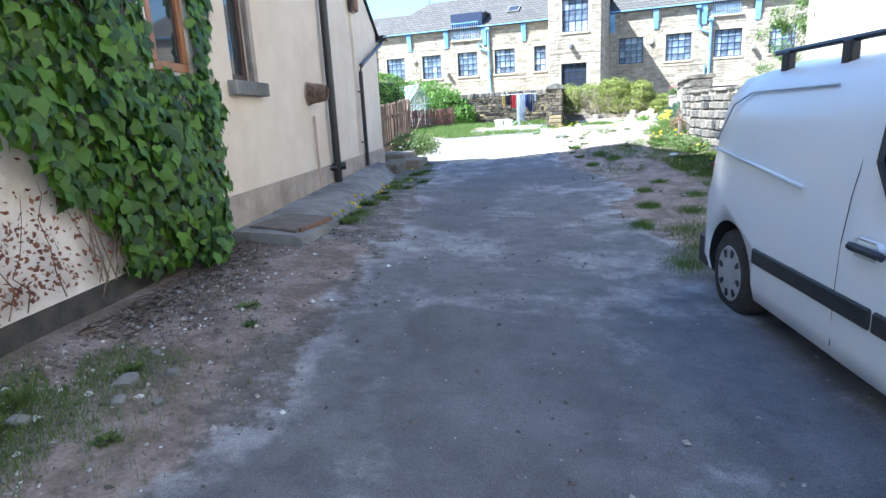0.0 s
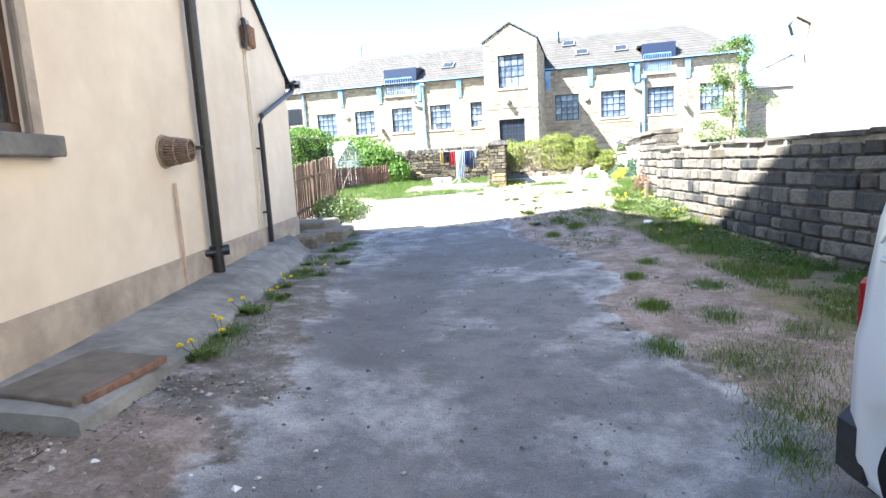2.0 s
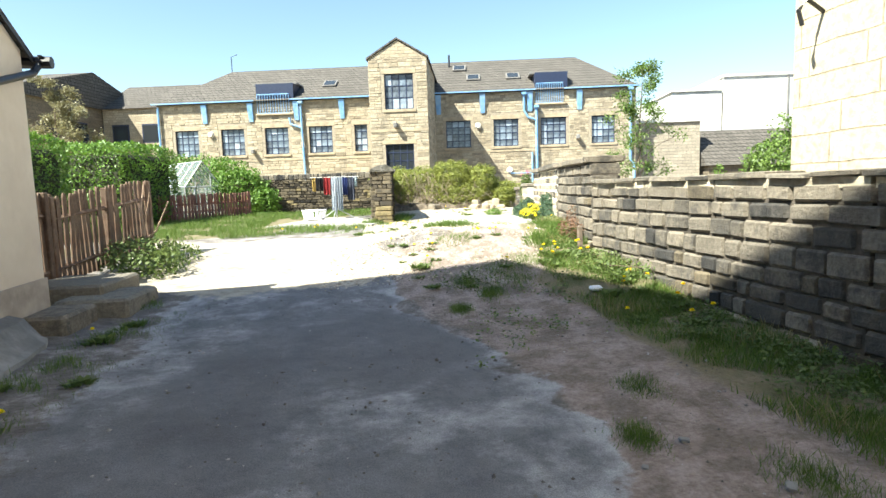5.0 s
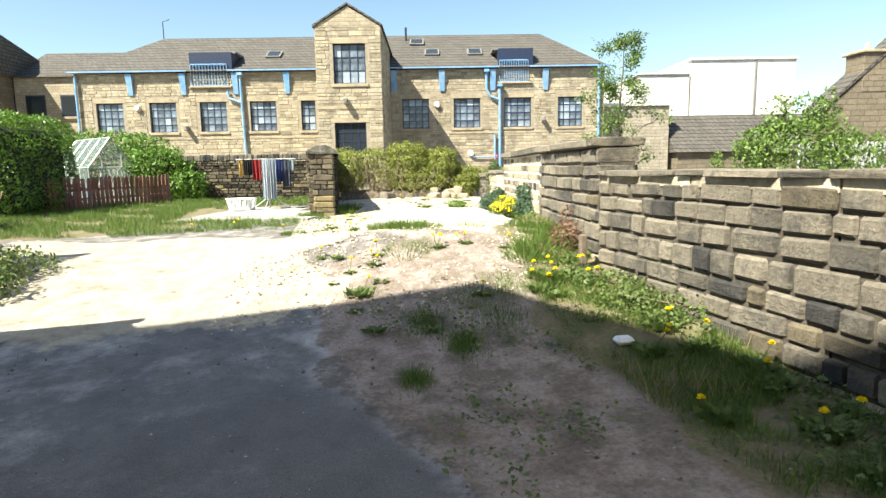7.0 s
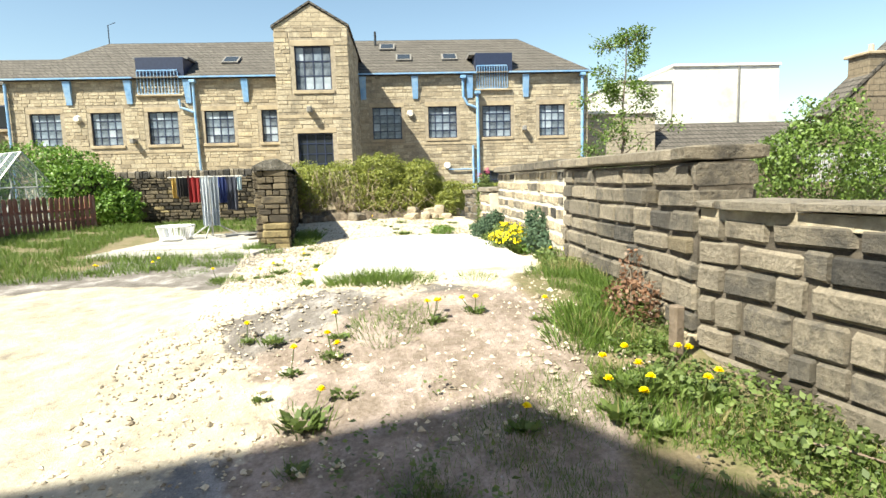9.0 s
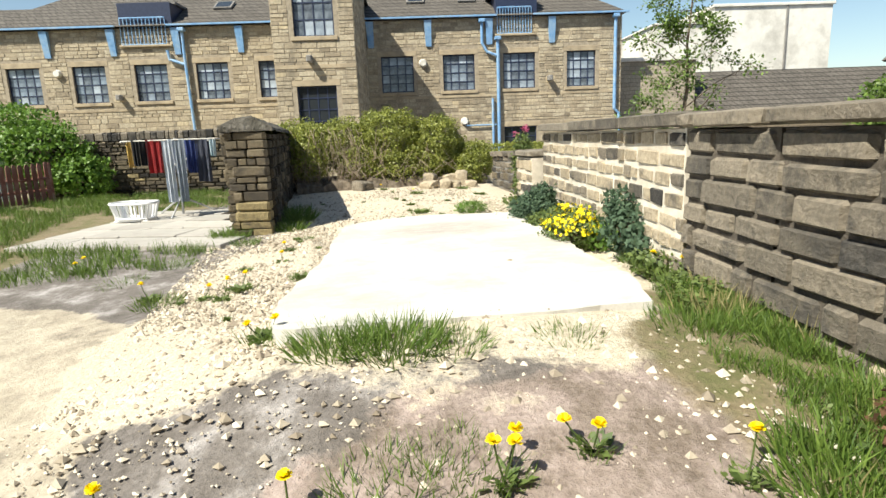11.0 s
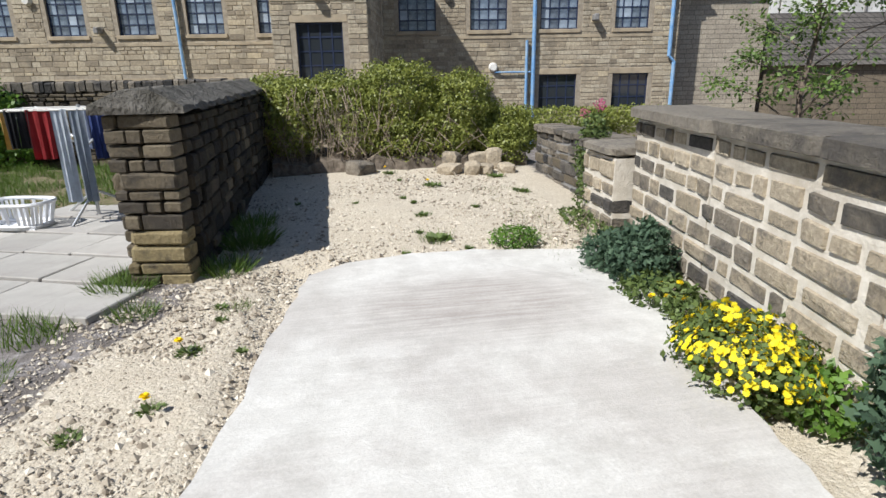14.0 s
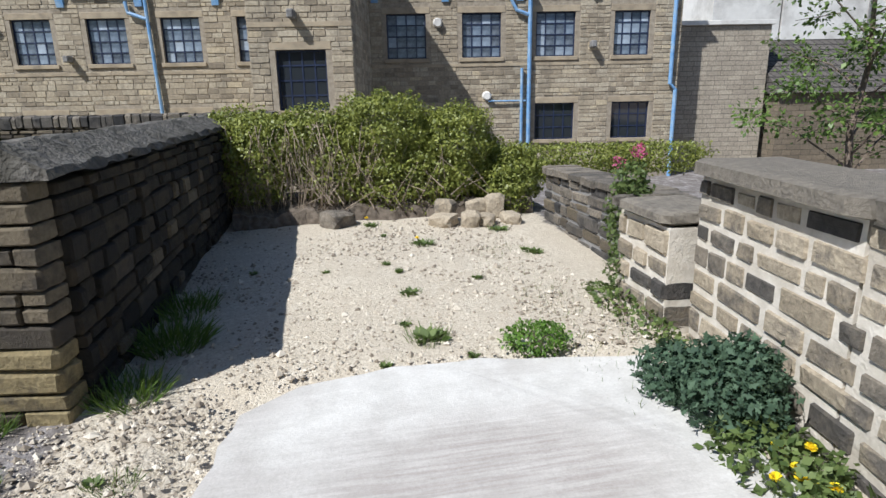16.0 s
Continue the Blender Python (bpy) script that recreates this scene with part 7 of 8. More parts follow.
for i, (x, y, s_) in enumerate(((-0.12, 3.3, 0.1), (-0.05, 3.15, 0.07), (0.0, 3.45, 0.06), (0.1, 3.2, 0.05), (-0.3, 2.9, 0.08), (-0.2, 3.6, 0.05), (3.95, 17.12, 0.05), (3.2, 9.2, 0.05), (3.4, 8.7, 0.06), (2.9, 9.0, 0.04))):
    rock(x, y, s_, s_ * 0.8, s_ * 0.5, M_CONC if i != 6 else M_STONE_PALE, "small rounded stone half sunk in the ground")

M_DEBRIS = island("dry_debris", [(0.0, (0.07, 0.05, 0.035)), (0.6, (0.2, 0.15, 0.11)), (1.0, (0.36, 0.3, 0.24))])
g_ = np.random.default_rng(41)
n_ = 2600
y_ = g_.uniform(3.6, 6.0, n_)
x_ = -1.22 + 0.091 * (9 - y_) + np.abs(g_.normal(0, 0.24, n_))
scatter_leaves("debris", np.stack([x_, y_, ground_z(x_, y_) + 0.012], 1), np.stack([g_.normal(size=n_), g_.normal(size=n_), g_.normal(size=n_) * 0.15], 1), np.stack([g_.normal(size=n_) * 0.3, g_.normal(size=n_) * 0.3, np.ones(n_)], 1),
               g_.uniform(0.02, 0.07, n_), ([(-0.07, 0, 0), (0.07, 0, 0), (0.05, 0.5, 0.06), (0, 1, 0), (-0.05, 0.5, 0.06)], [(0, 1, 2, 3, 4)]), M_DEBRIS, None, "dead leaves and broken twigs fallen under the ivy")["kind"] = "stuff"

# ---- weeds ----
for x, y, r_, h_ in ((-0.35, 6.88, 0.14, 3), (-0.42, 7.3, 0.12, 2), (-0.49, 7.95, 0.17, 2), (-0.44, 8.5, 0.12, 2), (-0.6, 9.1, 0.1, 3), (-0.45, 9.8, 0.12, 1), (-0.86, 10.6, 0.1, 0), (-0.71, 10.0, 0.14, 0), (-0.4, 10.7, 0.12, 0), (-0.8, 11.9, 0.16, 1), (-0.75, 12.5, 0.14, 0)):
    dandelion(x, y, r_, h_)
for x, y, r_, h_ in ((2.29, 15.88, 0.12, 2), (2.45, 14.57, 0.08, 1), (2.4, 14.38, 0.09, 2), (2.15, 14.3, 0.08, 1), (1.87, 14.8, 0.07, 1), (2.04, 14.7, 0.1, 0), (3.06, 14.58, 0.1, 3), (3.37, 14.63, 0.09, 2), (3.74, 14.4, 0.08, 1), (2.22, 13.84, 0.17, 1), (2.45, 14.0, 0.1, 0), (2.0, 14.12, 0.07, 0),
                     (3.23, 13.4, 0.1, 1), (2.3, 13.04, 0.11, 0), (2.18, 13.5, 0.09, 0), (2.73, 12.9, 0.08, 0)):
    dandelion(x, y, r_, h_)
for x, y, r_, h_ in ((3.85, 13.6, 0.16, 2), (3.95, 13.5, 0.18, 2), (4.08, 13.58, 0.16, 2), (4.2, 13.38, 0.17, 2), (3.72, 13.35, 0.16, 2), (3.8, 13.2, 0.14, 1), (4.04, 12.12, 0.16, 2), (4.36, 12.06, 0.16, 1), (4.5, 11.73, 0.16, 1), (4.3, 12.4, 0.15, 2), (3.97, 11.3, 0.15, 1), (4.3, 11.0, 0.16, 2), (4.45, 11.5, 0.18, 1), (4.2, 10.6, 0.16, 0)):
    dandelion(x, y, r_, h_, 0.16)
for x, y, r_, h_ in ((-0.39, 19.0, 0.1, 2), (0.38, 18.9, 0.12, 2), (1.3, 17.58, 0.1, 1), (1.97, 17.38, 0.12, 1), (1.74, 17.3, 0.07, 1), (1.89, 17.15, 0.07, 1), (2.22, 18.28, 0.07, 1), (2.26, 18.83, 0.08, 1), (2.43, 17.5, 0.1, 0), (1.93, 18.15, 0.07, 0), (3.86, 20.41, 0.14, 0), (3.87, 21.24, 0.09, 0), (4.2, 22.66, 0.12, 1), (5.18, 22.18, 0.1, 0), (5.1, 23.1, 0.12, 0), (3.75, 23.6, 0.1, 1), (5.05, 18.8, 0.14, 4), (4.95, 18.7, 0.12, 3), (4.8, 16.5, 0.16, 2), (4.75, 16.2, 0.14, 1)):
    dandelion(x, y, r_, h_)
for x, y, r_, n_, h_ in ((2.62, 15.5, 0.2, 240, 0.16), (2.85, 15.42, 0.22, 300, 0.17), (3.1, 15.35, 0.16, 160, 0.12), (2.74, 14.56, 0.22, 260, 0.12), (2.95, 14.62, 0.18, 180, 0.11), (4.02, 14.31, 0.22, 240, 0.2), (3.85, 14.1, 0.18, 160, 0.18), (1.41, 17.4, 0.16, 130, 0.12), (2.4, 15.85, 0.14, 120, 0.12), (3.6, 15.3, 0.14, 110, 0.1), (4.2, 15.3, 0.2, 180, 0.14),
                          (4.6, 15.1, 0.24, 260, 0.16), (4.45, 14.6, 0.2, 200, 0.18), (1.55, 20.02, 0.2, 260, 0.2), (1.78, 19.5, 0.14, 130, 0.13), (2.41, 19.4, 0.08, 60, 0.09), (2.43, 17.5, 0.1, 70, 0.1), (2.22, 20.2, 0.18, 180, 0.2), (2.3, 20.8, 0.2, 200, 0.26), (2.25, 21.4, 0.2, 160, 0.22), (4.9, 16.9, 0.15, 120, 0.12), (1.2, 18.8, 0.2, 150, 0.12), (0.9, 18.3, 0.2, 130, 0.1)):
    tuft("grass_tuft", x, y, r_, int(n_ * 1.9), h_ * 0.72)


weed_r = random.Random(77)
for i in range(20):
    y = weed_r.uniform(15.8, 23.5)
    x = weed_r.uniform(1.5, 2.6) if y < 20 else weed_r.uniform(2.3, 5.2)
    dandelion(x, y, weed_r.uniform(0.015, 0.04), 0)
for x, y, r_ in ((-0.1, 4.35, 0.08), (0.05, 4.1, 0.04), (-0.45, 3.0, 0.12), (-0.2, 3.4, 0.09), (-0.35, 2.75, 0.12), (0.1, 2.9, 0.06)):
    dandelion(x, y, r_, 0)


def sward(name, n, region, h, mat, label, seed, bare=-0.25):
    g = np.random.default_rng(seed)
    x, y = region(g, n)
    keep = bumpy(x, y, 2.3, 1.0) + 0.5 * bumpy(x, y, 6.0, 3.0) > bare
    x, y = x[keep], y[keep]
    keep = ~((x > -1.05) & (x < 1.6) & (y > 19.4) & (y < 22.9) & (y > 20.0 - 0.39 * x))
    x, y = x[keep], y[keep]
    P = np.stack([x, y, ground_z(x, y) - 0.01], 1)
    m = len(x)
    ob = scatter_leaves(name, P, np.stack([g.normal(size=m) * 0.35, g.normal(size=m) * 0.35, np.ones(m)], 1), g.normal(size=(m, 3)) * [1, 1, 0.1], g.uniform(0.4, 1.3, m) * h, BLADE, mat, None, label)
    return tagged(ob, "", "grass", kind="stuff")


edge_x = lambda y: np.interp(y, [4, 8, 10, 11.5, 13, 14.5, 16], [3.9, 3.9, 3.75, 3.75, 3.6, 3.9, 4.4])
wall_x = lambda y: np.interp(y, [4, 8.2, 9.8, 12.6, 13.86, 16.2], [5.3, 4.9, 4.72, 4.58, 4.48, 4.76])
strip_y = lambda g, n: g.uniform(5.8, 16.0, n)


def wall_strip(g, n):
    y = strip_y(g, n)
    return edge_x(y) + (wall_x(y) - edge_x(y)) * g.uniform(0, 1, n) ** 0.75, y


sward("grass", 62000, wall_strip, 0.085, M_GRASS, "rough grass along the foot of the boundary wall", 61, -0.35)
sward("grass", 9000, wall_strip, 0.13, M_DRYGRASS, "dry straw among the grass by the wall", 60, 0.25)
sward("weeds", 12000, wall_strip, 0.045, M_WEED, "low broad weeds along the foot of the wall", 62, -0.5)


def broad_weeds(name, n, region, size, label, seed, bare):
    """Sprigs of rounded leaves on short stems, in drifts."""
    g = np.random.default_rng(seed)
    x, y = region(g, n)
    keep = bumpy(x, y, 1.9, 5.0) + 0.4 * bumpy(x, y, 7.0, 2.0) > bare
    x, y = np.repeat(x[keep], 9) + g.normal(0, 0.028, keep.sum() * 9), np.repeat(y[keep], 9) + g.normal(0, 0.028, keep.sum() * 9)
    m = len(x)
    P = np.stack([x, y, ground_z(x, y) + g.uniform(0.0, 0.1, m)], 1)
    N = np.stack([g.normal(size=m) * 0.5, g.normal(size=m) * 0.5, np.ones(m)], 1)
    D = np.stack([g.normal(size=m), g.normal(size=m), g.normal(size=m) * 0.3], 1)
    ob = scatter_leaves(name, P, D, N, g.uniform(0.5, 1.3, m) * size, LEAF_OVAL, M_WEED, None, label)
    return tagged(ob, "", "weeds", kind="stuff")


broad_weeds("weeds", 1500, wall_strip, 0.034, "drifts of leafy nettles and weeds below the boundary wall", 71, 0.05)
PATCHES = ((3.1, 6.95, 0.22), (3.4, 6.85, 0.25), (3.05, 6.25, 0.22), (3.35, 6.1, 0.2), (2.85, 5.9, 0.15), (3.3, 7.8, 0.16), (2.7, 7.2, 0.12), (2.9, 8.2, 0.12), (3.55, 8.7, 0.15), (3.7, 7.4, 0.2), (3.0, 9.3, 0.1), (3.3, 9.9, 0.12), (2.9, 12.6, 0.14), (3.3, 12.9, 0.2), (2.7, 13.1, 0.16), (3.1, 13.35, 0.25), (3.5, 13.5, 0.22), (2.5, 12.2, 0.1))


def patchy(g, n):
    k = g.integers(0, len(PATCHES), n)
    c = np.array(PATCHES)[k]
    return c[:, 0] + g.normal(0, 0.55, n) * c[:, 2], c[:, 1] + g.normal(0, 0.8, n) * c[:, 2]


sward("grass", 26000, patchy, 0.055, M_GRASS, "low mossy grass in patches on the trodden earth", 68, -1.5)


def specks(g, n):
    y = g.uniform(10.4, 14.0, n)
    return g.uniform(2.3, 3.8, n), y


broad_weeds("weeds", 420, specks, 0.035, "tiny scattered weed seedlings on the earth", 72, 0.25)
sward("grass", 80000, lambda g, n: (g.uniform(-5.0, 1.5, n), g.uniform(18.6, 26.5, n)), 0.13, M_GRASS, "long rough lawn grass round the patio", 63).location.z = 0
sward("grass", 12000, lambda g, n: (g.uniform(2.6, 3.9, n), g.uniform(6.5, 13.6, n)), 0.025, M_DRYGRASS, "thin trodden grass on the earth", 64, 0.35)
sward("grass", 9000, lambda g, n: (np.interp(y_ := g.uniform(6.6, 13.6, n), [6.6, 8, 10, 12, 13.6], [-0.35, -0.5, -0.68, -0.8, -0.95]) + g.normal(0, 0.11, n), y_), 0.07, M_GRASS, "grass along the path's broken edge", 69, 0.05)
sward("weeds", 4000, lambda g, n: (-0.52 + g.normal(0, 0.16, n), g.uniform(6.9, 13.4, n)), 0.05, M_WEED, "small weeds along the path's broken edge", 65)
sward("grass", 16000, lambda g, n: (g.normal(-0.3, 0.24, n), g.normal(2.9, 0.55, n)), 0.05, M_GRASS, "thin grass by the white wall", 66)
sward("weeds", 500, lambda g, n: (g.uniform(4.6, 5.2, n), g.uniform(19.2, 22.5, n)), 0.06, M_WEED, "weeds at the wall's foot", 67)

plant("weed", "leafy green and dry weeds crowding the fence corner", "weed", (-1.7, 15.2, 0.45), [((0, 0, 0.18), (0.5, 0.6, 0.28), 1500), ((0.2, 0.6, 0.12), (0.4, 0.4, 0.2), 700), ((0.3, -0.4, 0.12), (0.4, 0.4, 0.18), 700)], 0.06, M_WEED)
dead = thing("dead_shrub", (-1.95, 15.9, 0.5), "dead forked sapling against the picket fence", "shrub")
bm = bmesh.new()
for a_, b_, c_ in (((0, 0, 0), (0.03, 0, 0.55), (-0.12, 0.1, 1.15)), ((0, 0, 0), (0.05, 0, 0.5), (0.2, -0.1, 1.05)), ((0.03, 0, 0.5), (0.02, 0, 0.8), (0.05, 0.1, 1.2)), ((0.02, 0, 0.3), (0.25, -0.1, 0.45), (0.5, -0.2, 0.9))):
    tube(bm, [a_, b_, c_], 0.018, 6, 0.006)
part("stems", bm, surf("bare_pale_wood", (0.35, 0.24, 0.17), (0.45, 0.33, 0.25), 20, 0.9, 0.3), dead)
plant("yellow_flower_plant", "spreading rockery plant covered in small yellow flowers", "flowering plant", (4.82, 17.9, 0.77), [((0, 0, 0.12), (0.25, 0.36, 0.19), 2800)], 0.035, M_WEED, stems=6)
ye = bpy.data.objects["yellow_flower_plant"]
g_ = np.random.default_rng(3)
nf = 520
a_ = g_.uniform(0, math.tau, nf)
e_ = np.sqrt(g_.uniform(0, 1, nf))
lump_ = 0.7 + 0.3 * np.sin(a_ * 5 + e_ * 7) * np.sin(a_ * 3 + 1)
C = np.stack([0.27 * e_ * np.cos(a_), 0.38 * e_ * np.sin(a_), 0.07 + 0.25 * np.sqrt(1 - e_ ** 2 * 0.9) * lump_ + g_.uniform(-0.03, 0.04, nf)], 1)
P = np.repeat(C, 5, 0)
b_ = np.tile(np.arange(5) * math.tau / 5, nf) + np.repeat(g_.uniform(0, 6, nf), 5)
out_ = np.repeat(np.stack([0.9 * e_ * np.cos(a_), 0.9 * e_ * np.sin(a_), np.full(nf, 0.55)], 1) + g_.normal(size=(nf, 3)) * 0.25, 5, 0)
out_ /= np.linalg.norm(out_, axis=1, keepdims=True)
t1_ = np.cross(out_, [0.0, 0.0, 1.0])
t1_ /= np.linalg.norm(t1_, axis=1, keepdims=True)
D = t1_ * np.cos(b_)[:, None] + np.cross(out_, t1_) * np.sin(b_)[:, None] + out_ * 0.2
scatter_leaves("flowers", P, D, out_, np.full(nf * 5, 0.0165), ([(-0.2, 0, 0), (0.2, 0, 0), (0.45, 0.9, 0), (-0.45, 0.9, 0)], [(0, 1, 2, 3)]), M_YELLOW, ye)["kind"] = "stuff"
plant("weed", "blue-green bushy weed between slab and wall", "weed", (5.03, 19.25, 0.77), [((0, 0, 0.13), (0.22, 0.28, 0.2), 2800), ((-0.1, 0.25, 0.1), (0.16, 0.2, 0.14), 900), ((0.02, -0.1, 0.28), (0.12, 0.14, 0.13), 700)], 0.045, M_BLUEWEED, LEAF_JAGGED, down=-0.4)
plant("weed", "tall dusky green thistly weed with bare stalks", "weed", (4.93, 17.1, 0.78), [((0, 0, 0.2), (0.18, 0.24, 0.2), 900), ((-0.03, 0.1, 0.38), (0.12, 0.14, 0.14), 320), ((0, -0.2, 0.12), (0.14, 0.16, 0.12), 400)], 0.062, M_BLUEWEED, LEAF_JAGGED, stems=14, down=-0.2)
plant("weed", "low creeping green weed at the slab's edge", "weed", (4.98, 18.85, 0.77), [((0, 0, 0.05), (0.2, 0.28, 0.09), 900), ((-0.02, -0.4, 0.05), (0.14, 0.2, 0.08), 500)], 0.045, M_WEED)
plant("weed", "fresh green leafy weed beside the yellow flowers", "weed", (4.95, 17.6, 0.77), [((0, 0, 0.08), (0.15, 0.22, 0.12), 700)], 0.045, M_PRIVET)
plant("weed", "low green weed along the wall's foot", "weed", (4.82, 16.5, 0.78), [((0, 0, 0.05), (0.14, 0.35, 0.1), 700)], 0.045, M_WEED)
plant("weed", "bright green cushion of weed at the slab's end", "weed", (4.46, 20.15, 0.78), [((0, 0, 0.06), (0.19, 0.15, 0.09), 1500)], 0.025, M_PRIVET)
plant("weed", "brown and green trailing weed along the wall", "weed", (5.25, 20.5, 0.75), [((0, 0, 0.05), (0.12, 0.6, 0.09), 800)], 0.04, M_WEED)
val = plant("valerian", "valerian growing out of the wall with a pink flower", "flowering plant", (5.5, 21.0, 1.25), [((0, 0, 0.08), (0.17, 0.2, 0.3), 1100), ((-0.02, 0, 0.36), (0.12, 0.12, 0.16), 420), ((-0.12, -0.1, -0.25), (0.1, 0.12, 0.2), 350)], 0.045, M_WEED, LEAF_JAGGED, stems=8)
M_PINK = leafy("pink_petals", (0.45, 0.06, 0.16), (0.6, 0.15, 0.3))
for at_, r_, n_ in (((0.02, 0, 0.56), 0.05, 120), ((-0.1, 0.05, 0.48), 0.04, 70)):
    bush("flower", [(at_, (r_, r_, r_ * 1.15), n_)], 0.02, M_PINK, parent=val)
plant("weed", "dark reddish dry weed against the wall", "weed", (4.35, 14.3, 0.72), [((0, 0, 0.12), (0.15, 0.2, 0.17), 620), ((0.06, 0.1, 0.3), (0.07, 0.08, 0.16), 120)], 0.034, leafy("rusty_leaves", (0.13, 0.065, 0.04), (0.32, 0.19, 0.12)))
plant("weed", "broad green weeds below the boundary wall", "weed", (4.25, 13.2, 0.5), [((0, 0, 0.07), (0.3, 0.6, 0.12), 800), ((0.1, -0.7, 0.05), (0.25, 0.5, 0.1), 450), ((-0.1, 0.6, 0.08), (0.25, 0.3, 0.12), 350)], 0.036, M_WEED)


def build_walls():
    """Stones last: the right-hand walls, the pier and the garden wall."""
    D = 0.34
    path = shift(SOUTH, D / 2)
    base = [gz(*p) - 0.06 for p in SOUTH]
    for i in range(len(path) - 1):
        core(lower, path[i], path[i + 1], (base[i], base[i + 1]), (1.4, 1.4), D, M_DKMORTAR, 0.03)
        core(lower, path[i], path[i + 1], (1.395, 1.395), (1.47, 1.47), D, M_BED, 0.012, "mortar_bed")
    stone_wall(lower, path, base, [1.43] * 6, 9, 0.27, [(M_STONE_DARK, 7), (M_STONE_PALE, 9)], D, 0.014, 31, proud=0.01, uneven=0.22, ragged=0.006, odd=((M_STONE_BLACK, 0.05), (M_STONE_PIER, 0.08)))
    stone_wall(lower, path, [1.46] * 6, [1.525] * 6, 1, 0.5, M_STONE_DARK, D + 0.08, 0.02, 44, ragged=0.012, proud=0.03, odd=((M_COPING, 0.4),))
    path = shift(HIGH, 0.2)
    base = [gz(*p) - 0.06 for p in HIGH]
    for i in range(2):
        core(high, path[i], path[i + 1], (base[i], base[i + 1]), (1.73, 1.73), 0.4, M_DKMORTAR, 0.03)
    stone_wall(high, path, base, [1.73, 1.73, 1.74], 8, 0.33, [(M_STONE_DARK, 6), (M_STONE_PALE, 9)], 0.4, 0.012, 50, proud=0.012, uneven=0.2, ragged=0.003, odd=((M_STONE_BLACK, 0.06), (M_STONE_PIER, 0.08)))
    stone_wall(high, path, [1.74] * 3, [1.83, 1.83, 1.835], 1, 0.95, M_STONE_DARK, 0.52, 0.006, 55, proud=0.01)
    path = shift(FLOW, 0.2)
    base = [gz(*p) - 0.08 for p in FLOW]
    for i in range(3):
        core(flowwall, path[i], path[i + 1], (base[i], base[i + 1]), (1.74, 1.74), 0.4, M_MORTAR, 0.012)
    stone_wall(flowwall, path, base, [1.74] * 4, 8, 0.26, M_STONE_PALE, 0.4, 0.03, 60, proud=0.008, uneven=0.18, ragged=0.004, odd=((M_STONE_DARK, 0.2), (M_STONE_BLACK, 0.07)))
    stone_wall(flowwall, path, [1.745] * 4, [1.85] * 4, 1, 0.8, M_COPING, 0.55, 0.008, 65, proud=0.012)
    path = shift(NORTH, 0.2)
    core(flowwall, (5.48, 20.2), (5.52, 20.9), (0.6, 0.6), (1.42, 1.42), 0.36, M_MORTAR, 0.02)
    stone_wall(flowwall, [(5.48, 20.2), (5.52, 20.9)], (0.6, 0.6), (1.42, 1.42), 5, 0.26, M_STONE_PALE, 0.36, 0.04, 69, odd=((M_STONE_BLACK, 0.12),))
    stone_wall(flowwall, [(5.52, 20.2), (5.56, 20.95)], (1.43, 1.43), (1.52, 1.52), 1, 0.8, M_COPING, 0.5, 0.01, 70)
    for i in range(2):
        core(north, path[i], path[i + 1], (0.6, 0.6), ((1.42, 1.40), (1.40, 1.36))[i], 0.36, M_CONC, 0.02)
    stone_wall(north, path, [0.6] * 3, [1.42, 1.4, 1.36], 7, 0.3, [(M_STONE_DARK, 9)], 0.36, 0.012, 71, ragged=0.01, odd=((M_STONE_PIER, 0.3), (M_STONE_BLACK, 0.15)))
    stone_wall(north, path, [1.41, 1.4, 1.37], [1.47, 1.46, 1.43], 1, 0.4, M_STONE_DARK, 0.42, 0.015, 75, ragged=0.012)
    # pier wall
    z0 = 0.6
    core(pier, (1.82, 20.3), (1.9, 25.4), (z0, z0), (1.85, 1.9), 0.46, M_DKMORTAR, 0.04)
    stone_wall(pier, [(1.6, 20.14), (2.04, 20.08)], (z0, z0), (1.88, 1.88), 13, 0.2, [(M_STONE_PIER, 8), (M_STONE_BUFF, 9)], 0.2, 0.009, 81, proud=0.018, uneven=0.42)
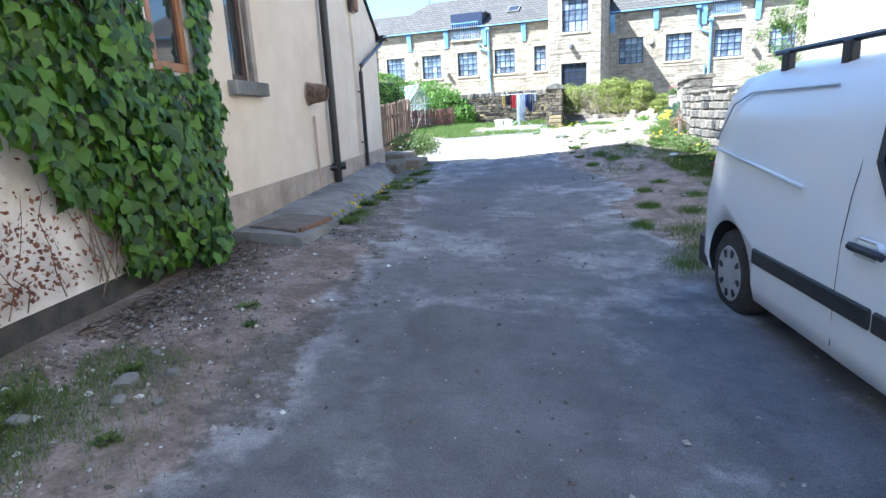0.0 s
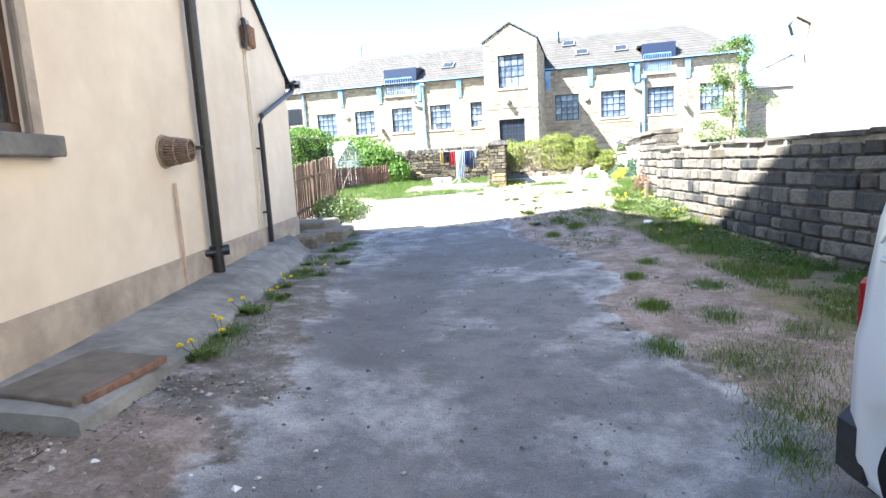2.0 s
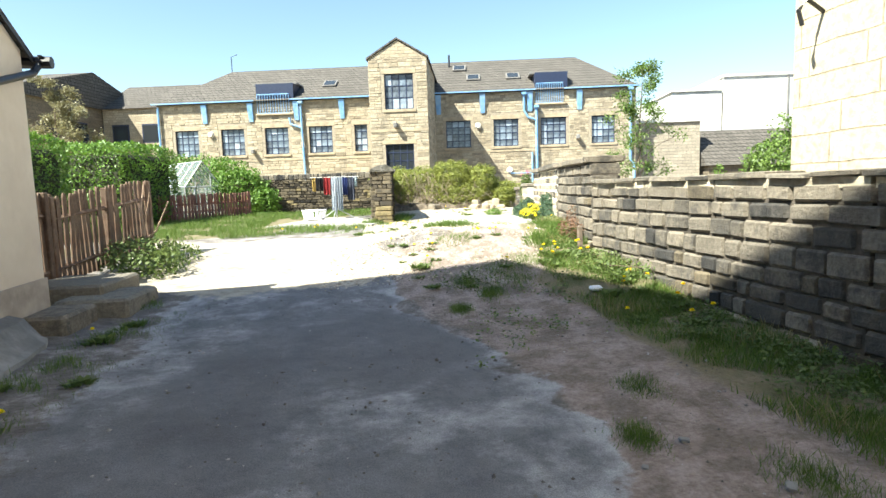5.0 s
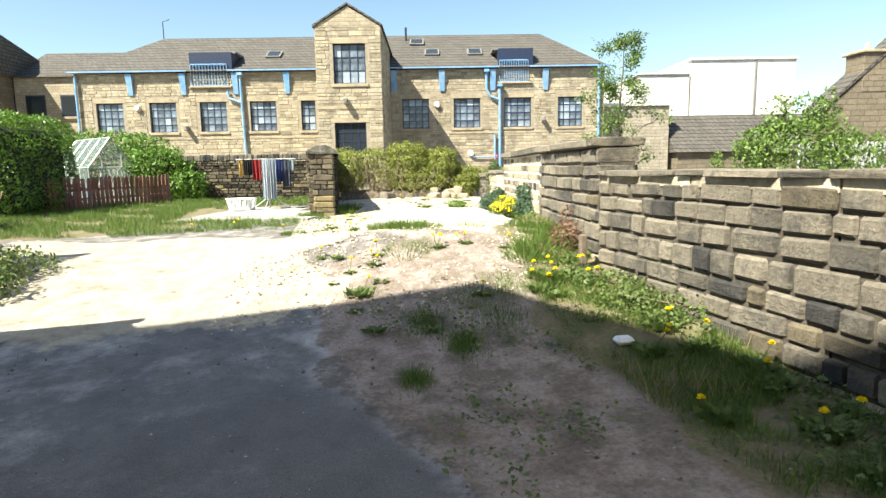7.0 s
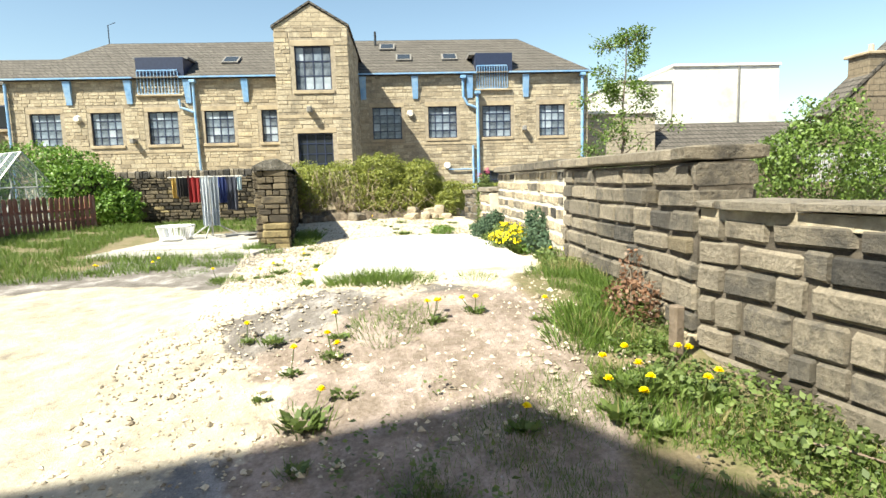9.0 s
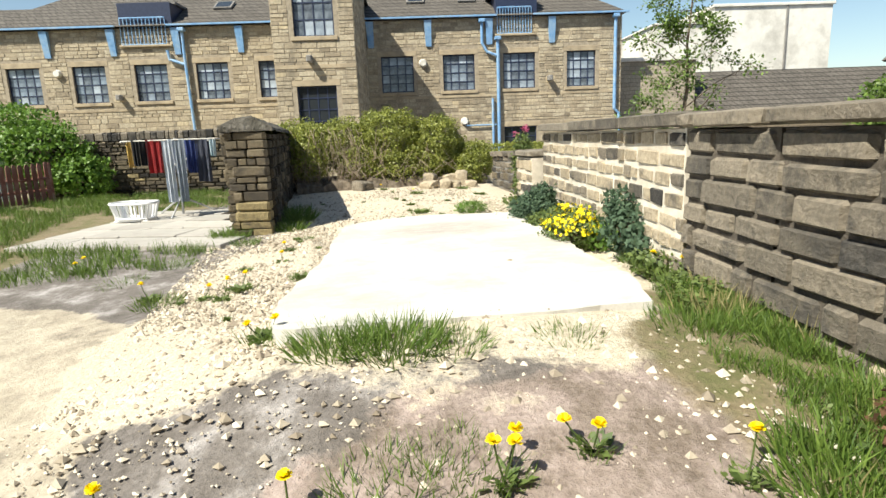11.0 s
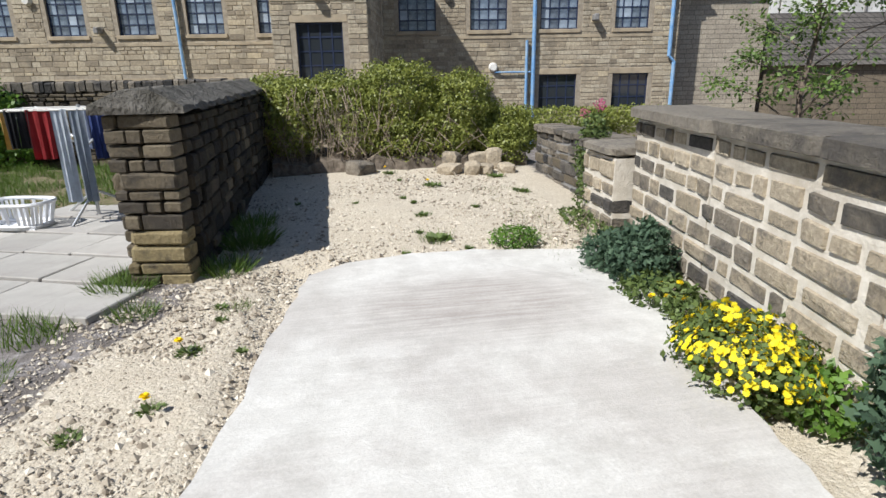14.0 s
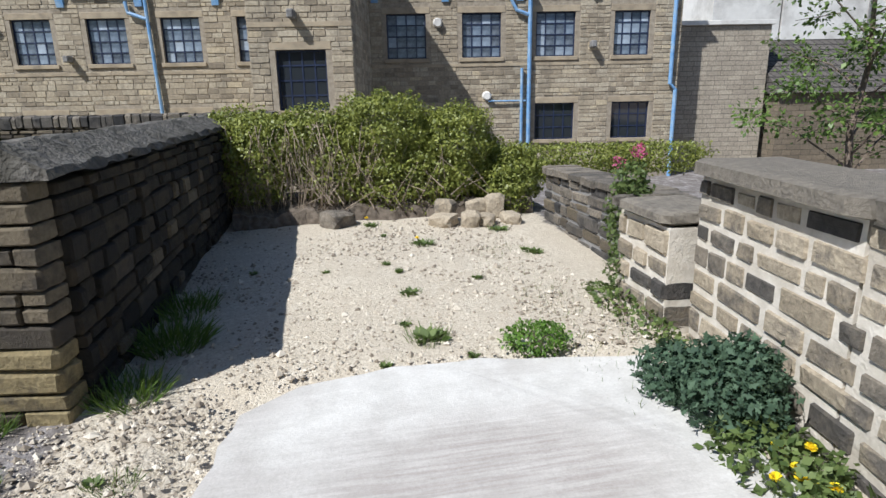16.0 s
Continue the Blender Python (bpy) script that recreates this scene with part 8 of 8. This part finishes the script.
    # right face: a darker stone copy paints its shade in with the soot
    stone_wall(pier, [(1.99, 20.17), (2.0, 22.3), (2.05, 25.4)], [z0] * 3, (1.86, 1.86, 1.86), 12, 0.25, M_STONE_SOOT_SHADE, 0.18, 0.01, 82, proud=0.035, uneven=0.42, ragged=0.008, odd=((M_STONE_PIER, 0.12),))
    stone_wall(pier, [(1.6, 20.25), (1.64, 25.4)], (z0, z0), (1.86, 1.86), 12, 0.3, M_STONE_PIER, 0.14, 0.012, 84, proud=0.03, uneven=0.35)
    cap = bmesh.new()
    cr = random.Random(9)
    prev = None
    for i in range(46):
        y = 19.99 + i * 0.12
        z = 1.885 + 0.004 * i * 0.12
        pr = [(-0.31, z), (-0.29, z + 0.05), (-0.1, z + 0.15), (0.06, z + 0.16), (0.28, z + 0.04), (0.3, z)]
        ring = [cap.verts.new((1.84 + x + cr.uniform(-0.015, 0.015), y + (0.06 if i == 0 and 1 < k < 4 else 0), zz + cr.uniform(-0.012, 0.012))) for k, (x, zz) in enumerate(pr)]
        if prev:
            for a, b2, c, d in zip(prev, prev[1:], ring[1:], ring):
                cap.faces.new((a, b2, c, d))
        else:
            cap.faces.new(ring)
        prev = ring
    cap.faces.new(prev[::-1])
    part("coping", cap, surf("mossy_rough_mortar", (0.07, 0.063, 0.052), (0.16, 0.148, 0.13), 9, 0.95, 1.0, 0.04, (0.045, 0.042, 0.032), 2.5, fine=30), pier, "rough weathered mortar coping, humped and mossy")
    # garden wall
    ends = [(-3.4, 27.19), (2.6, 26.16)]
    core(garden, *ends, (0.5, 0.5), (1.85, 1.85), 0.36, M_DKMORTAR, 0.04)
    stone_wall(garden, ends, (0.6, 0.6), (1.88, 1.88), 15, 0.19, M_STONE_PIER, 0.36, 0.012, 91, uneven=0.4, proud=0.03, odd=((M_STONE_SOOT_SHADE, 0.25), (M_STONE_BUFF, 0.05)))
    stone_wall(garden, ends, (1.88, 1.88), (2.08, 2.08), 1, 0.11, M_STONE_DARK, 0.34, 0.008, 92, ragged=0.014, odd=((M_STONE_BLACK, 0.5),))


build_walls()


# ---- the whole site was set out in units of 1.2 m: bring it to metres ----
for ob in [o for o in bpy.data.objects if o.parent is None and o.type in ("MESH", "EMPTY")]:
    ob.matrix_world = Matrix.Diagonal((SITE, SITE, SITE, 1)) @ ob.matrix_world
